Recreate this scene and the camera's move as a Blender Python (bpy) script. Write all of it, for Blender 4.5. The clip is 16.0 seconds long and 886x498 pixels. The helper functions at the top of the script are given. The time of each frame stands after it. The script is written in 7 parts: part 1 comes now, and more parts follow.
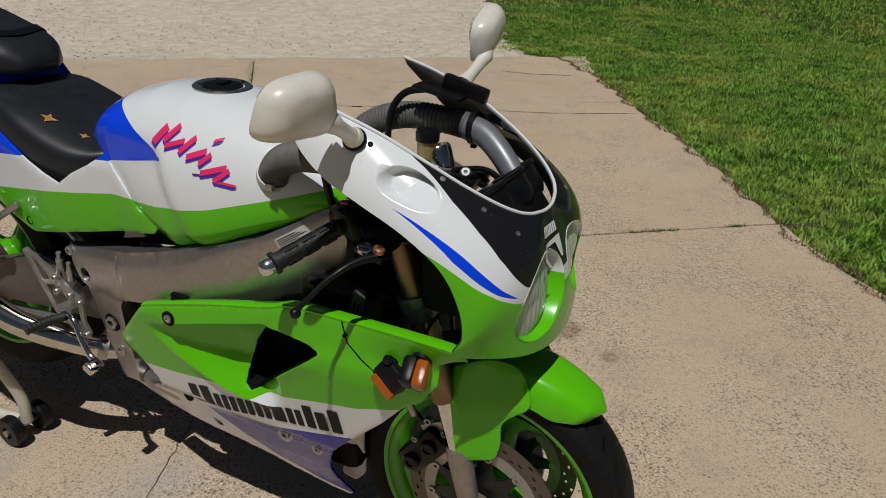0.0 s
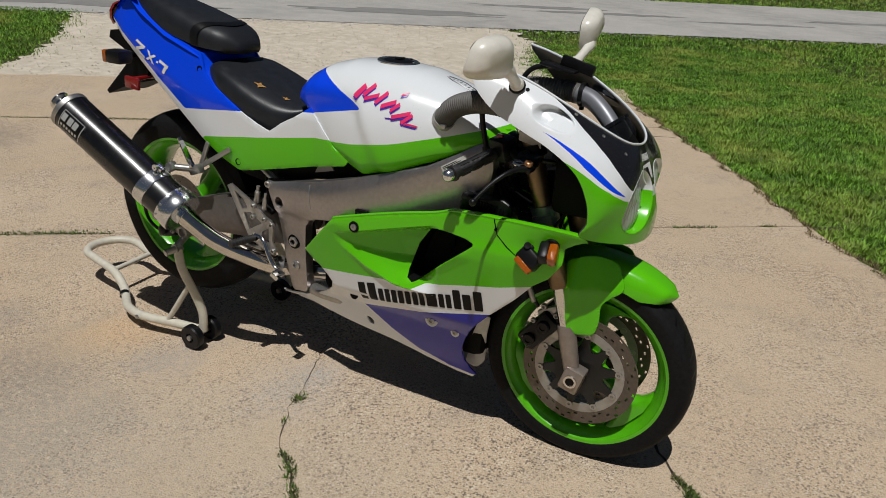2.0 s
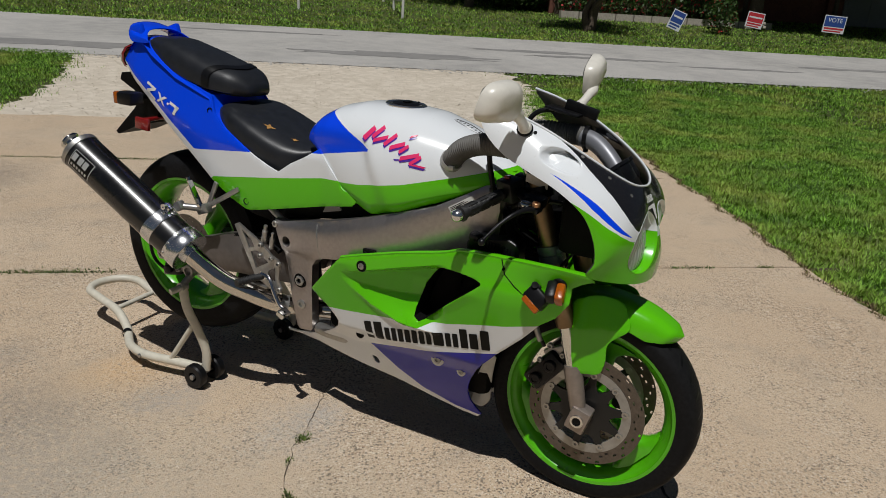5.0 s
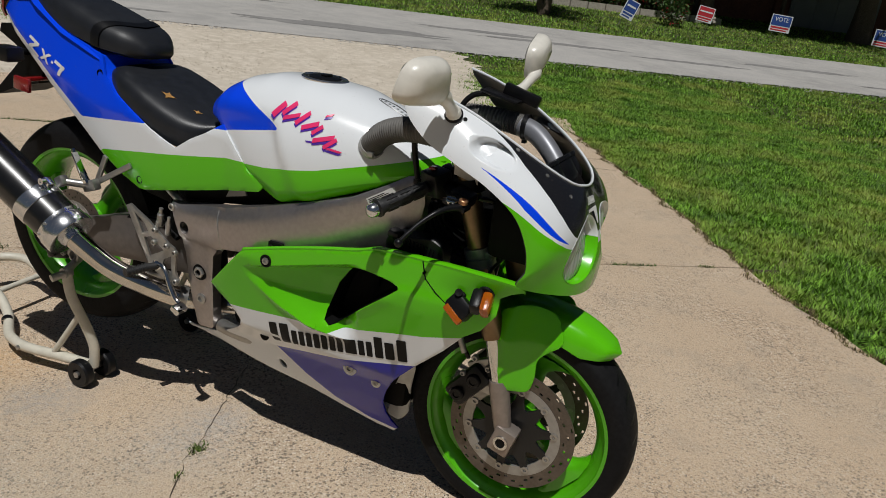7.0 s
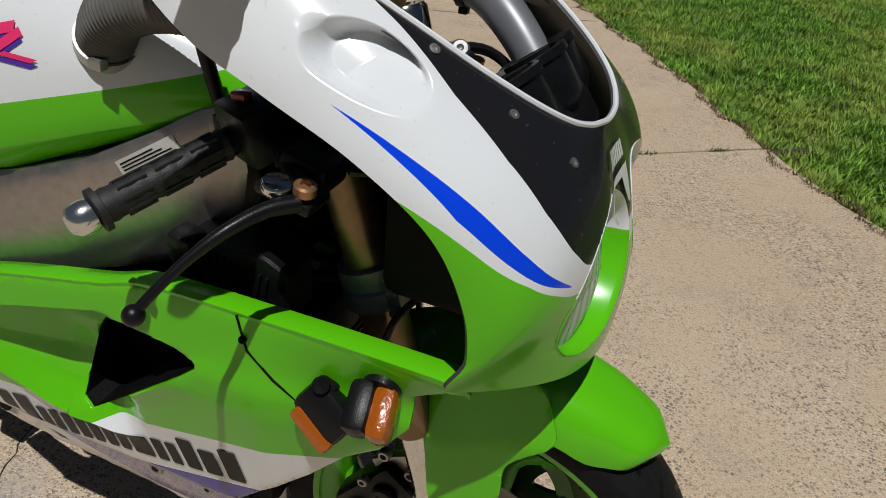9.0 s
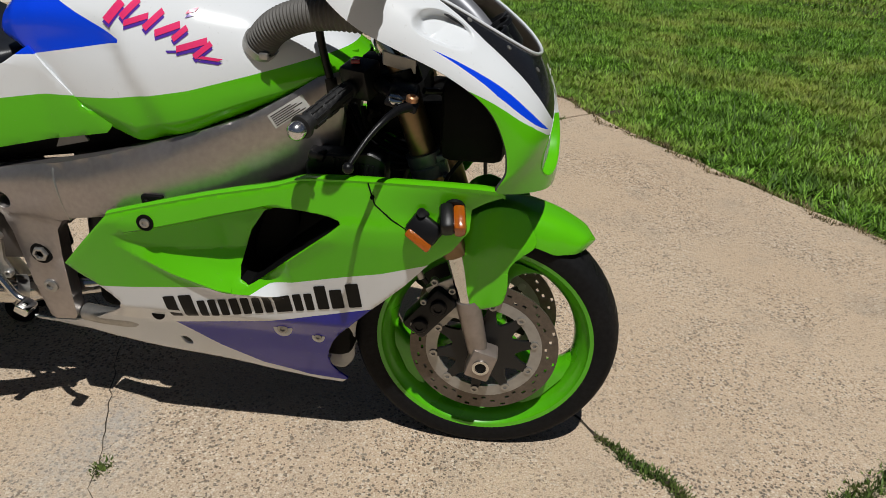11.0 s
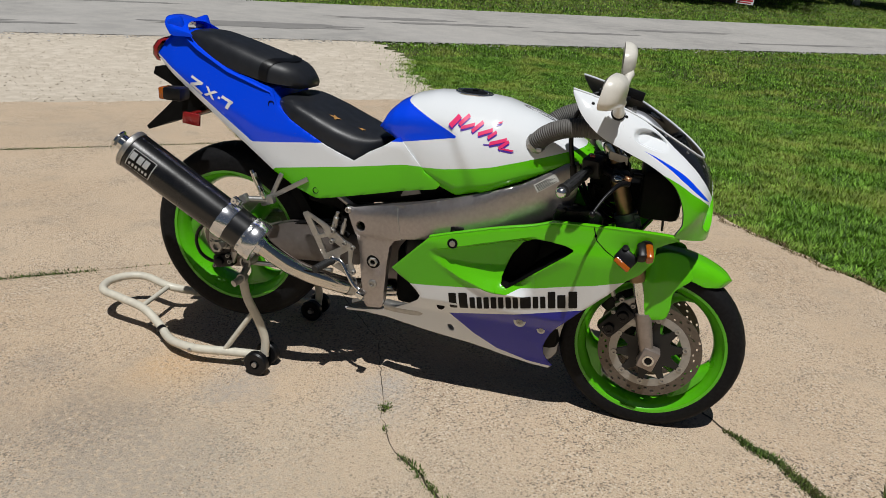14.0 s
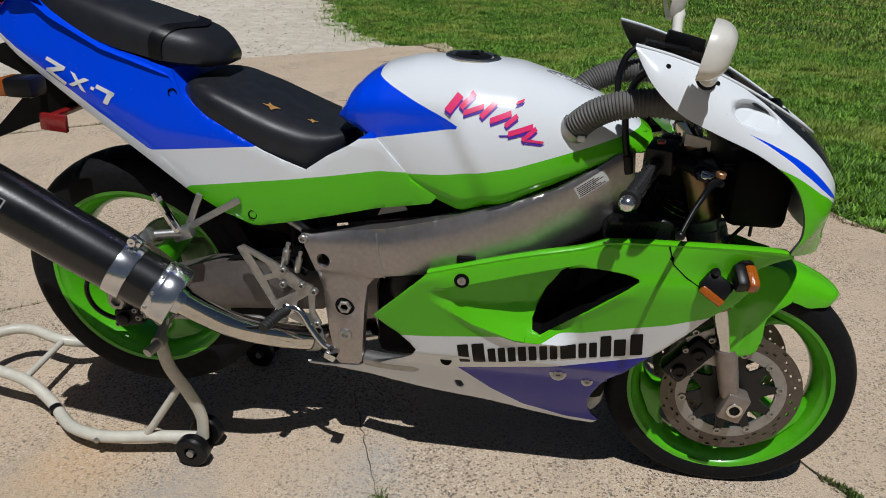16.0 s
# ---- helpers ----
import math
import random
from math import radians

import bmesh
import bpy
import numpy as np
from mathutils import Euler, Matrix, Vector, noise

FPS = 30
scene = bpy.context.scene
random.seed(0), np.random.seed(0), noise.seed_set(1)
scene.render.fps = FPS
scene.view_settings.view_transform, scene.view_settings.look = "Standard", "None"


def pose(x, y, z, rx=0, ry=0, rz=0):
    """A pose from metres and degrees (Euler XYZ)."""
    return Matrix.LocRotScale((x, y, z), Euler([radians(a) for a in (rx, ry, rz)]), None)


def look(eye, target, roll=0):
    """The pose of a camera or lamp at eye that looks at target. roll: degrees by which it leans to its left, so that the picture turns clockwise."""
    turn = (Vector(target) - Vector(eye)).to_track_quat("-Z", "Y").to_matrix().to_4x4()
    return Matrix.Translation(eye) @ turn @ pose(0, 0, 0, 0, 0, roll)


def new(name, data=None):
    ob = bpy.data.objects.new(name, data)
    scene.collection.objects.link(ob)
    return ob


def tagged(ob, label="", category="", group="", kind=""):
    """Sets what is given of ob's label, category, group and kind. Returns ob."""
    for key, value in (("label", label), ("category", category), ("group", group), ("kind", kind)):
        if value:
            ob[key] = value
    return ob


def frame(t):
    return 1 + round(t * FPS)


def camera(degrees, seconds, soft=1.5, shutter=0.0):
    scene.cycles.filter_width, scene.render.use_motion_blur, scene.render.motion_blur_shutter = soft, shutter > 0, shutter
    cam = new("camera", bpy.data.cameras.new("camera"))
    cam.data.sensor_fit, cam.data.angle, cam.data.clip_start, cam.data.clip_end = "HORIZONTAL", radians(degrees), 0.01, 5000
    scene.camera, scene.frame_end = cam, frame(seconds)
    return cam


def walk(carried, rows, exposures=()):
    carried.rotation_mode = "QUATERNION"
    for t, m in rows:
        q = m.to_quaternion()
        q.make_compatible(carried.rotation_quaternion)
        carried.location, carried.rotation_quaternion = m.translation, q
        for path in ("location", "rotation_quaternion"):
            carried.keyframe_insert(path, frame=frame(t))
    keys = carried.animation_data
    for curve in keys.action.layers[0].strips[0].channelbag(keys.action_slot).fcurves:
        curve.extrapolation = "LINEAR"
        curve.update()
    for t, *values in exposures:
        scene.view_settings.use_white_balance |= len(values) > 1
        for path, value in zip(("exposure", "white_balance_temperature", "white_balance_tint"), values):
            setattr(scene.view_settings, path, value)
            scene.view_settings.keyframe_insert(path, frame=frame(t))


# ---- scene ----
cam = camera(63.3, 16.0, soft=0.6)
PATH = [
    (0, (1.109, -1.154, 1.404), (0.412, 0.320, 0.642), 2.07),
    (0.5, (1.271, -1.367, 1.372), (0.524, 0.119, 0.682), 2.12),
    (1, (1.292, -1.545, 1.361), (0.530, -0.064, 0.678), 3.90),
    (1.5, (1.174, -1.747, 1.341), (0.401, -0.270, 0.661), 2.86),
    (2, (1.153, -1.814, 1.341), (0.388, -0.330, 0.668), 3.23),
    (2.5, (1.146, -1.841, 1.344), (0.385, -0.339, 0.709), 3.57),
    (3, (1.121, -1.869, 1.351), (0.305, -0.377, 0.761), 3.49),
    (3.5, (1.119, -1.866, 1.347), (0.295, -0.372, 0.773), 3.71),
    (3.7, (1.116, -1.865, 1.347), (0.288, -0.371, 0.781), 3.88),
    (6, (1.139, -1.827, 1.334), (0.436, -0.282, 0.733), 4.29),
    (6.5, (1.116, -1.779, 1.323), (0.444, -0.226, 0.710), 5.71),
    (7, (1.088, -1.612, 1.323), (0.447, -0.047, 0.707), 7.35),
    (7.5, (1.042, -1.451, 1.282), (0.425, 0.101, 0.612), 5.10),
    (8, (0.887, -1.202, 1.254), (0.319, 0.334, 0.506), 5.01),
    (8.5, (0.844, -0.958, 1.223), (0.389, 0.586, 0.417), 6.24),
    (9, (0.839, -0.702, 1.178), (0.356, 0.761, 0.246), 6.16),
    (9.5, (0.845, -0.671, 1.178), (0.202, 0.695, 0.199), 3.99),
    (10, (0.808, -0.822, 1.188), (0.348, 0.613, 0.204), 3.77),
    (10.2, (0.771, -0.963, 1.198), (0.449, 0.518, 0.227), 1.03),
    (12.3, (0.645, -1.948, 1.331), (0.638, -0.278, 0.659), 5.27),
    (12.5, (0.599, -2.067, 1.346), (0.571, -0.402, 0.663), 5.05),
    (13, (0.552, -2.246, 1.375), (0.277, -0.602, 0.695), 3.30),
    (13.5, (0.540, -2.282, 1.389), (0.190, -0.640, 0.738), 3.35),
    (14, (0.528, -2.294, 1.399), (0.128, -0.658, 0.765), 3.63),
    (14.5, (0.504, -2.255, 1.405), (0.079, -0.625, 0.772), 3.71),
    (15, (0.453, -2.114, 1.363), (0.044, -0.495, 0.691), 3.58),
    (15.5, (0.324, -1.845, 1.348), (-0.001, -0.214, 0.658), 2.62),
    (16, (0.212, -1.615, 1.341), (-0.022, 0.002, 0.585), 0.89),
]
K = 0.945   # the whole place is laid out in units of K metres
walk(cam, [(t, look(Vector(eye) * K, Vector(target) * K, roll)) for t, eye, target, roll in PATH],
     [(0, -0.52, 6280, 10), (.5, -0.44, 6280, 10), (1.5, -0.31, 6180, 10), (2, -0.31, 6230, 10), (3.5, -0.35, 6180, 10), (6.5, -0.39, 6230, 10), (8, -0.34, 6180, 10), (9, -0.35, 6180, 10), (10, -0.27, 6180, 10), (12.5, -0.16, 6380, 10), (13.5, -0.12, 6280, 10), (14.5, -0.19, 6130, 10), (15, -0.33, 6130, 10), (16, -0.27, 5880, 10)])

# ---- light ----
SUN_WAY = Vector((-0.13, 0.40, -1.0)).normalized()
world = bpy.data.worlds.new("sky")
scene.world = world
world.use_nodes = True
sky = world.node_tree.nodes.new("ShaderNodeTexSky")
sky.sky_type, sky.sun_disc = 'NISHITA', False
sky.sun_elevation = math.asin(-SUN_WAY.z)
sky.sun_rotation = math.atan2(-SUN_WAY.x, -SUN_WAY.y)
world.node_tree.links.new(sky.outputs[0], world.node_tree.nodes["Background"].inputs[0])
world.node_tree.nodes["Background"].inputs[1].default_value = 0.0158
sun = new("sun", bpy.data.lights.new("sun", "SUN"))
sun.data.energy, sun.data.angle, sun.data.color = 4.1, radians(0.53), (1.0, 0.965, 0.90)
sun.matrix_world = look((0, 0, 20), Vector((0, 0, 20)) + SUN_WAY)


# ---- materials ----
def link(m, a, b):
    m.node_tree.links.new(a, b)


def node(m, kind, **kw):
    n = m.node_tree.nodes.new("ShaderNode" + kind)
    for k, v in kw.items():
        n.inputs[k.replace("_", " ")].default_value = v
    return n


def math_node(m, op, a, b):
    n = m.node_tree.nodes.new("ShaderNodeMath")
    n.operation = op
    for i, v in enumerate((a, b)):
        if isinstance(v, (int, float)):
            n.inputs[i].default_value = v
        else:
            link(m, v, n.inputs[i])
    return n.outputs[0]


def mix_col(m, fac, a, b, blend='MIX'):
    n = m.node_tree.nodes.new("ShaderNodeMix")
    n.data_type, n.blend_type = 'RGBA', blend
    for sock, v in ((n.inputs[0], fac), (n.inputs[6], a), (n.inputs[7], b)):
        if isinstance(v, (int, float)):
            sock.default_value = v
        elif isinstance(v, tuple):
            sock.default_value = (*v, 1) if len(v) == 3 else v
        else:
            link(m, v, sock)
    return n.outputs[2]


def noise_fac(m, co, scale, detail=4.0, lo=0.3, hi=0.7):
    n = node(m, "TexNoise", Scale=scale, Detail=detail)
    link(m, co, n.inputs["Vector"])
    r = m.node_tree.nodes.new("ShaderNodeMapRange")
    r.inputs[1].default_value, r.inputs[2].default_value = lo, hi
    link(m, n.outputs["Fac"], r.inputs[0])
    return r.outputs[0]


def surface(name, base, rough=0.5, metal=0.0, coat=0.0, var=0.12, scale=30.0, big=3.0, bump=0.0, bump_scale=200.0, rough_var=0.1, spec=0.5):
    """A principled surface with grain and larger blotches."""
    m = bpy.data.materials.new(name)
    m.use_nodes = True
    p = m.node_tree.nodes["Principled BSDF"]
    co = m.node_tree.nodes.new("ShaderNodeTexCoord").outputs["Object"]
    f1, f2 = noise_fac(m, co, scale), noise_fac(m, co, big, 3.0)
    dark = tuple(c * (1 - var) for c in base)
    lite = tuple(min(1, c * (1 + var)) for c in base)
    c = mix_col(m, f1, dark, lite)
    c = mix_col(m, math_node(m, 'MULTIPLY', f2, 0.5), c, tuple(x * (1 - 0.8 * var) for x in base))
    link(m, c, p.inputs["Base Color"])
    p.inputs["Metallic"].default_value, p.inputs["Coat Weight"].default_value = metal, coat
    p.inputs["Specular IOR Level"].default_value = spec
    p.inputs["Coat Roughness"].default_value = 0.06
    r = math_node(m, 'ADD', math_node(m, 'MULTIPLY', f2, rough_var), rough - rough_var / 2)
    link(m, r, p.inputs["Roughness"])
    if bump:
        b = node(m, "Bump", Strength=bump, Distance=0.002)
        n = node(m, "TexNoise", Scale=bump_scale, Detail=3.0)
        link(m, co, n.inputs["Vector"])
        link(m, n.outputs["Fac"], b.inputs["Height"])
        link(m, b.outputs[0], p.inputs["Normal"])
    return m


def curve_of(m, u, pts):
    """A broken line v(u) over 0..1, through pts."""
    n = m.node_tree.nodes.new("ShaderNodeFloatCurve")
    c = n.mapping.curves[0]
    c.points[0].location, c.points[1].location = pts[0], pts[-1]
    for p in pts[1:-1]:
        c.points.new(*p)
    for p in c.points:
        p.handle_type = 'VECTOR'
    n.mapping.use_clip = False
    n.mapping.extend = 'HORIZONTAL'
    n.mapping.update()
    link(m, u, n.inputs["Value"])
    return n.outputs[0]


def lacquer(name, base, layers, rough=0.14):
    """Body paint in fields: each layer is a colour, a lower and an upper line over the panel's own coordinates."""
    m = bpy.data.materials.new(name)
    m.use_nodes = True
    p = m.node_tree.nodes["Principled BSDF"]
    tc = m.node_tree.nodes.new("ShaderNodeTexCoord")
    sep = m.node_tree.nodes.new("ShaderNodeSeparateXYZ")
    link(m, tc.outputs["UV"], sep.inputs[0])
    u, v = sep.outputs[0], sep.outputs[1]
    c = base
    for col, lo, hi in layers:
        f = math_node(m, 'MULTIPLY', math_node(m, 'GREATER_THAN', v, curve_of(m, u, lo)), math_node(m, 'LESS_THAN', v, curve_of(m, u, hi)))
        c = mix_col(m, f, c, col)
    co = tc.outputs["Object"]
    f2 = noise_fac(m, co, 5.0, 5.0)
    c = mix_col(m, math_node(m, 'MULTIPLY', f2, 0.010), c, (0.32, 0.27, 0.2))
    specks = noise_fac(m, co, 160.0, 2.0, 0.69, 0.74)
    c = mix_col(m, math_node(m, 'MULTIPLY', specks, 0.12), c, (0.25, 0.22, 0.17))
    link(m, c, p.inputs["Base Color"])
    p.inputs["Coat Weight"].default_value, p.inputs["Coat Roughness"].default_value = 0.25, 0.05
    p.inputs["Specular IOR Level"].default_value = 0.36
    link(m, math_node(m, 'ADD', math_node(m, 'MULTIPLY', f2, 0.12), rough), p.inputs["Roughness"])
    return m


GREEN, WHITE, BLUE, VIOLET, INK = (0.105, 0.50, 0.0012), (0.75, 0.775, 0.80), (0.0035, 0.058, 0.80), (0.010, 0.013, 0.34), (0.012, 0.012, 0.014)


def fu(x):  # panel coordinate along the bike
    return (x + 1.2) / 2.4


def fl(*pts):
    return [(fu(x), v) for x, v in pts]


M_SIDE = lacquer("lacquer_fairing", GREEN, [
    (WHITE, fl((-1.2, 0), (1.2, 0)), fl((-1.2, .42), (-.089, .450), (.150, .477), (.185, .466), (.235, .472), (.275, .497), (.426, .535), (.604, .574), (1.2, .60))),
    (VIOLET, fl((-1.2, .5), (.038, .350), (.124, .272), (.205, .216), (.309, .184), (.387, .176), (.5, .17), (1.2, .1)), fl((-1.2, .3), (.038, .347), (.262, .397), (.479, .457), (1.2, .6)))])
M_TAIL = lacquer("lacquer_tail", BLUE, [
    (WHITE, fl((-1.2, 0), (1.2, 0)), fl((-1.2, 1.180), (-1.075, 1.105), (-.680, .848), (-.431, .876), (-.2, .905), (1.2, 1.0))),
    (GREEN, fl((-1.2, 0), (1.2, 0)), fl((-1.2, .70), (-.66, .70), (-.594, .770), (-.40, .80), (-.136, .838), (1.2, .9)))])
M_TANK = lacquer("lacquer_tank", WHITE, [
    (GREEN, fl((-1.2, 0), (1.2, 0)), fl((-1.2, .80), (-.148, .832), (0, .845), (.152, .872), (.30, .908), (.42, .940), (1.2, 1.1))),
    (BLUE, fl((-1.2, .86), (-.255, .888), (.036, .946), (.05, 1.2), (1.2, 1.2)), fl((-1.2, 1.2), (-.163, 1.062), (-.155, 1.032), (.036, .948), (.06, .9), (1.2, .5)))])


def fs(*pts):
    return [(u / 10, v) for u, v in pts]


M_COWL = lacquer("lacquer_cowl", WHITE, [
    (INK, fs((0, -1), (10, -1)), fs((0, -.5), (2.4, -.5), (2.5, 0), (3, .07), (4, .24), (5, .355), (6, .42), (7, .445), (7.6, .445), (8.2, .42), (10, .42))),
    (GREEN, fs((0, 1.5), (4.5, 1.0), (5.5, .825), (6.5, .675), (7.3, .59), (8, .53), (10, .53)), fs((0, 2), (10, 2))),
    (BLUE, fs((0, 1.5), (3.35, .78), (4.6, .70), (6.0, .62), (7.5, .53), (7.6, 1.5), (10, 1.5)), fs((0, .2), (3.35, .78), (5.0, .805), (5.4, .765), (6.3, .668), (7.5, .535), (7.6, .2), (10, .2)))])
M_GREEN = lacquer("lacquer_green", GREEN, [])
M_BLUE = lacquer("lacquer_blue", BLUE, [])
M_WHITE = lacquer("lacquer_white", WHITE, [])
M_MIRROR_SHELL = surface("mirror_shell_white", (0.70, 0.67, 0.60), 0.33, 0, 0.2, 0.06, 60, 8)
M_RIM = surface("rim_green", (0.085, 0.42, 0.003), 0.3, 0, 0.4, 0.08, 60, 9)
M_TYRE = surface("tyre_rubber", (0.0105, 0.0105, 0.0112), 0.6, 0, 0, 0.3, 90, 12, 0.25, 400, 0.1, 0.10)
M_FRAME = surface("frame_metal", (0.41, 0.378, 0.372), 0.36, 0.90, 0, 0.10, 90, 5, 0.12, 500, 0.15)
M_LEG = surface("fork_lower_metal", (0.30, 0.255, 0.225), 0.42, 0.6, 0, 0.12, 60, 6, 0.1, 300)
M_CLAMP = surface("clamp_metal", (0.20, 0.20, 0.205), 0.4, 0.5, 0, 0.15, 60, 9, 0.1, 300)
M_DUCT = surface("duct_grey", (0.20, 0.205, 0.225), 0.4, 0.3, 0, 0.06, 60, 9)
M_SWING = surface("swingarm_metal", (0.15, 0.132, 0.122), 0.45, 0.5, 0, 0.12, 60, 5, 0.15, 300)
M_STEEL = surface("dull_steel", (0.42, 0.41, 0.39), 0.38, 0.85, 0, 0.15, 80, 9, 0.1, 400)
M_ALU = surface("polished_aluminium", (0.72, 0.73, 0.75), 0.15, 0.96, 0, 0.06, 60, 9, 0.05, 300, 0.1)
M_RING = surface("carrier_ring", (0.36, 0.345, 0.32), 0.42, 0.55, 0, 0.12, 60, 9)
M_CHROME = surface("chrome", (0.72, 0.72, 0.70), 0.10, 1.0, 0, 0.05, 40, 6, 0, 1, 0.08)
M_PIPE = surface("polished_pipe", (0.66, 0.63, 0.58), 0.13, 1.0, 0, 0.10, 30, 7, 0, 1, 0.12)
M_BRONZE = surface("fork_bronze", (0.24, 0.165, 0.09), 0.32, 0.8, 0, 0.14, 50, 6)
M_DISC = surface("brake_steel", (0.135, 0.112, 0.092), 0.42, 0.6, 0, 0.2, 120, 14)
M_CARRIER = surface("disc_carrier", (0.012, 0.012, 0.012), 0.45, 0.2, 0, 0.1, 50, 8)
M_BLACK = surface("black_plastic", (0.006, 0.006, 0.007), 0.36, 0, 0, 0.25, 60, 8, 0.15, 500, 0.1, 0.28)
M_DARK = surface("engine_black", (0.004, 0.004, 0.004), 0.6, 0.1, 0, 0.4, 40, 9, 0.3, 150, 0.1, 0.12)
M_RUBBER = surface("grip_rubber", (0.013, 0.013, 0.014), 0.55, 0, 0, 0.2, 90, 12, 0.3, 700)
M_LINER = surface("cowl_inside", (0.05, 0.051, 0.054), 0.42, 0, 0, 0.2, 40, 6, 0.1, 300)
M_VINYL = surface("seat_vinyl", (0.016, 0.0175, 0.0215), 0.40, 0, 0, 0.2, 40, 6, 0.12, 420, 0.2, 0.4)
M_FOAM = surface("bare_foam", (0.42, 0.22, 0.06), 0.9, 0, 0, 0.3, 120, 20, 0.6, 300)
M_CAN = surface("can_black", (0.007, 0.007, 0.0075), 0.26, 0, 0.3, 0.35, 70, 8, 0.05, 200, 0.15)
M_HOSE = surface("hose_grey", (0.115, 0.110, 0.102), 0.6, 0, 0, 0.2, 60, 9, 0.2, 300)
M_STAND = surface("stand_cream", (0.60, 0.565, 0.47), 0.42, 0, 0.1, 0.12, 40, 10, 0.15, 200)
M_AMBER = surface("amber_lens", (0.36, 0.085, 0.004), 0.14, 0, 0.5, 0.12, 200, 15, 0.5, 260)
M_RED = surface("red_lens", (0.25, 0.012, 0.012), 0.2, 0, 0.5, 0.1, 200, 15, 0.3, 260)
M_INK = surface("decal_black", (0.005, 0.005, 0.005), 0.4, 0, 0, 0.2, 50, 9, 0, 200, 0.1, 0.15)
M_DWHITE = surface("decal_white", (0.75, 0.75, 0.73), 0.3, 0, 0.3, 0.05, 50, 9)
M_PINK = surface("decal_pink", (0.80, 0.035, 0.16), 0.3, 0, 0.3, 0.08, 40, 9)
M_PURPLE = surface("decal_purple", (0.085, 0.03, 0.36), 0.3, 0, 0.3, 0.08, 40, 9)
M_SILVER = surface("decal_silver", (0.55, 0.55, 0.54), 0.35, 0.4, 0, 0.06, 60, 9)
M_BRASS = surface("copper_bolt", (0.42, 0.22, 0.11), 0.4, 0.7, 0, 0.2, 90, 20)
M_RES = surface("fluid_pot", (0.42, 0.30, 0.12), 0.25, 0, 0.2, 0.2, 40, 9)
M_LABEL = surface("label_paper", (0.55, 0.55, 0.53), 0.5, 0.1, 0, 0.1, 50, 9)


def glassy(name, tint, rough):
    m = bpy.data.materials.new(name)
    m.use_nodes = True
    p = m.node_tree.nodes["Principled BSDF"]
    p.inputs["Base Color"].default_value = (*tint, 1)
    p.inputs["Transmission Weight"].default_value, p.inputs["Roughness"].default_value = 0.55, rough
    co = m.node_tree.nodes.new("ShaderNodeTexCoord").outputs["Object"]
    wv = node(m, "TexWave", Scale=26.0, Distortion=0.4)
    wv.bands_direction = 'Y'
    link(m, co, wv.inputs["Vector"])
    b = node(m, "Bump", Strength=0.35, Distance=0.003)
    link(m, wv.outputs["Fac"], b.inputs["Height"])
    link(m, b.outputs[0], p.inputs["Normal"])
    return m


M_LENS = glassy("headlight_glass", (0.88, 0.90, 0.89), 0.12)
M_MIRROR = surface("mirror_glass", (0.8, 0.82, 0.84), 0.03, 1.0, 0, 0.02, 20, 5, 0, 1, 0.0)


def ground_mix(name, cols, scales, rough, bump, bump_scale, bump_dist=0.004):
    """Ground in three colours, blended by noise at falling sizes, with fine relief."""
    m = bpy.data.materials.new(name)
    m.use_nodes = True
    p = m.node_tree.nodes["Principled BSDF"]
    co = m.node_tree.nodes.new("ShaderNodeTexCoord").outputs["Object"]
    c = cols[0]
    for col, (s, lo, hi, amt) in zip(cols[1:], scales):
        c = mix_col(m, math_node(m, 'MULTIPLY', noise_fac(m, co, s, 5.0, lo, hi), amt), c, col)
    link(m, c, p.inputs["Base Color"])
    p.inputs["Roughness"].default_value = rough
    p.inputs["Specular IOR Level"].default_value = 0.3
    b = node(m, "Bump", Strength=bump, Distance=bump_dist)
    n = node(m, "TexNoise", Scale=bump_scale, Detail=5.0)
    link(m, co, n.inputs["Vector"])
    link(m, n.outputs["Fac"], b.inputs["Height"])
    link(m, b.outputs[0], p.inputs["Normal"])
    return m


# soil colours kept dark to paint in the shade between grass blades
M_SOIL = ground_mix("lawn_soil", [(0.055, 0.07, 0.018), (0.10, 0.115, 0.032), (0.035, 0.045, 0.013), (0.18, 0.15, 0.07)], [(0.7, .35, .65, .8), (9, .4, .7, .7), (2.1, .6, .75, .5)], 0.9, 0.8, 60, 0.02)
M_ROAD = ground_mix("old_asphalt", [(0.40, 0.385, 0.365), (0.31, 0.30, 0.285), (0.49, 0.465, 0.43), (0.18, 0.174, 0.166)], [(0.35, .45, .6, .8), (3.0, .4, .7, .5), (60, .55, .7, .5)], 0.85, 0.6, 90)
M_PATCH = ground_mix("asphalt_patch", [(0.22, 0.213, 0.205), (0.30, 0.29, 0.275), (0.14, 0.138, 0.135)], [(2, .4, .7, .6), (70, .5, .7, .5)], 0.85, 0.6, 90)
M_GRAVEL = ground_mix("sandy_gravel", [(0.56, 0.495, 0.405), (0.48, 0.42, 0.335), (0.68, 0.61, 0.515), (0.24, 0.205, 0.16)], [(0.9, .4, .65, .6), (7, .45, .65, .6), (26, .66, .72, .3)], 0.95, 0.8, 60, 0.010)
M_DIRT = ground_mix("joint_dirt", [(0.075, 0.058, 0.04), (0.03, 0.025, 0.018), (0.12, 0.09, 0.06)], [(20, .4, .6, .8), (80, .5, .65, .7)], 0.95, 1.0, 120, 0.01)


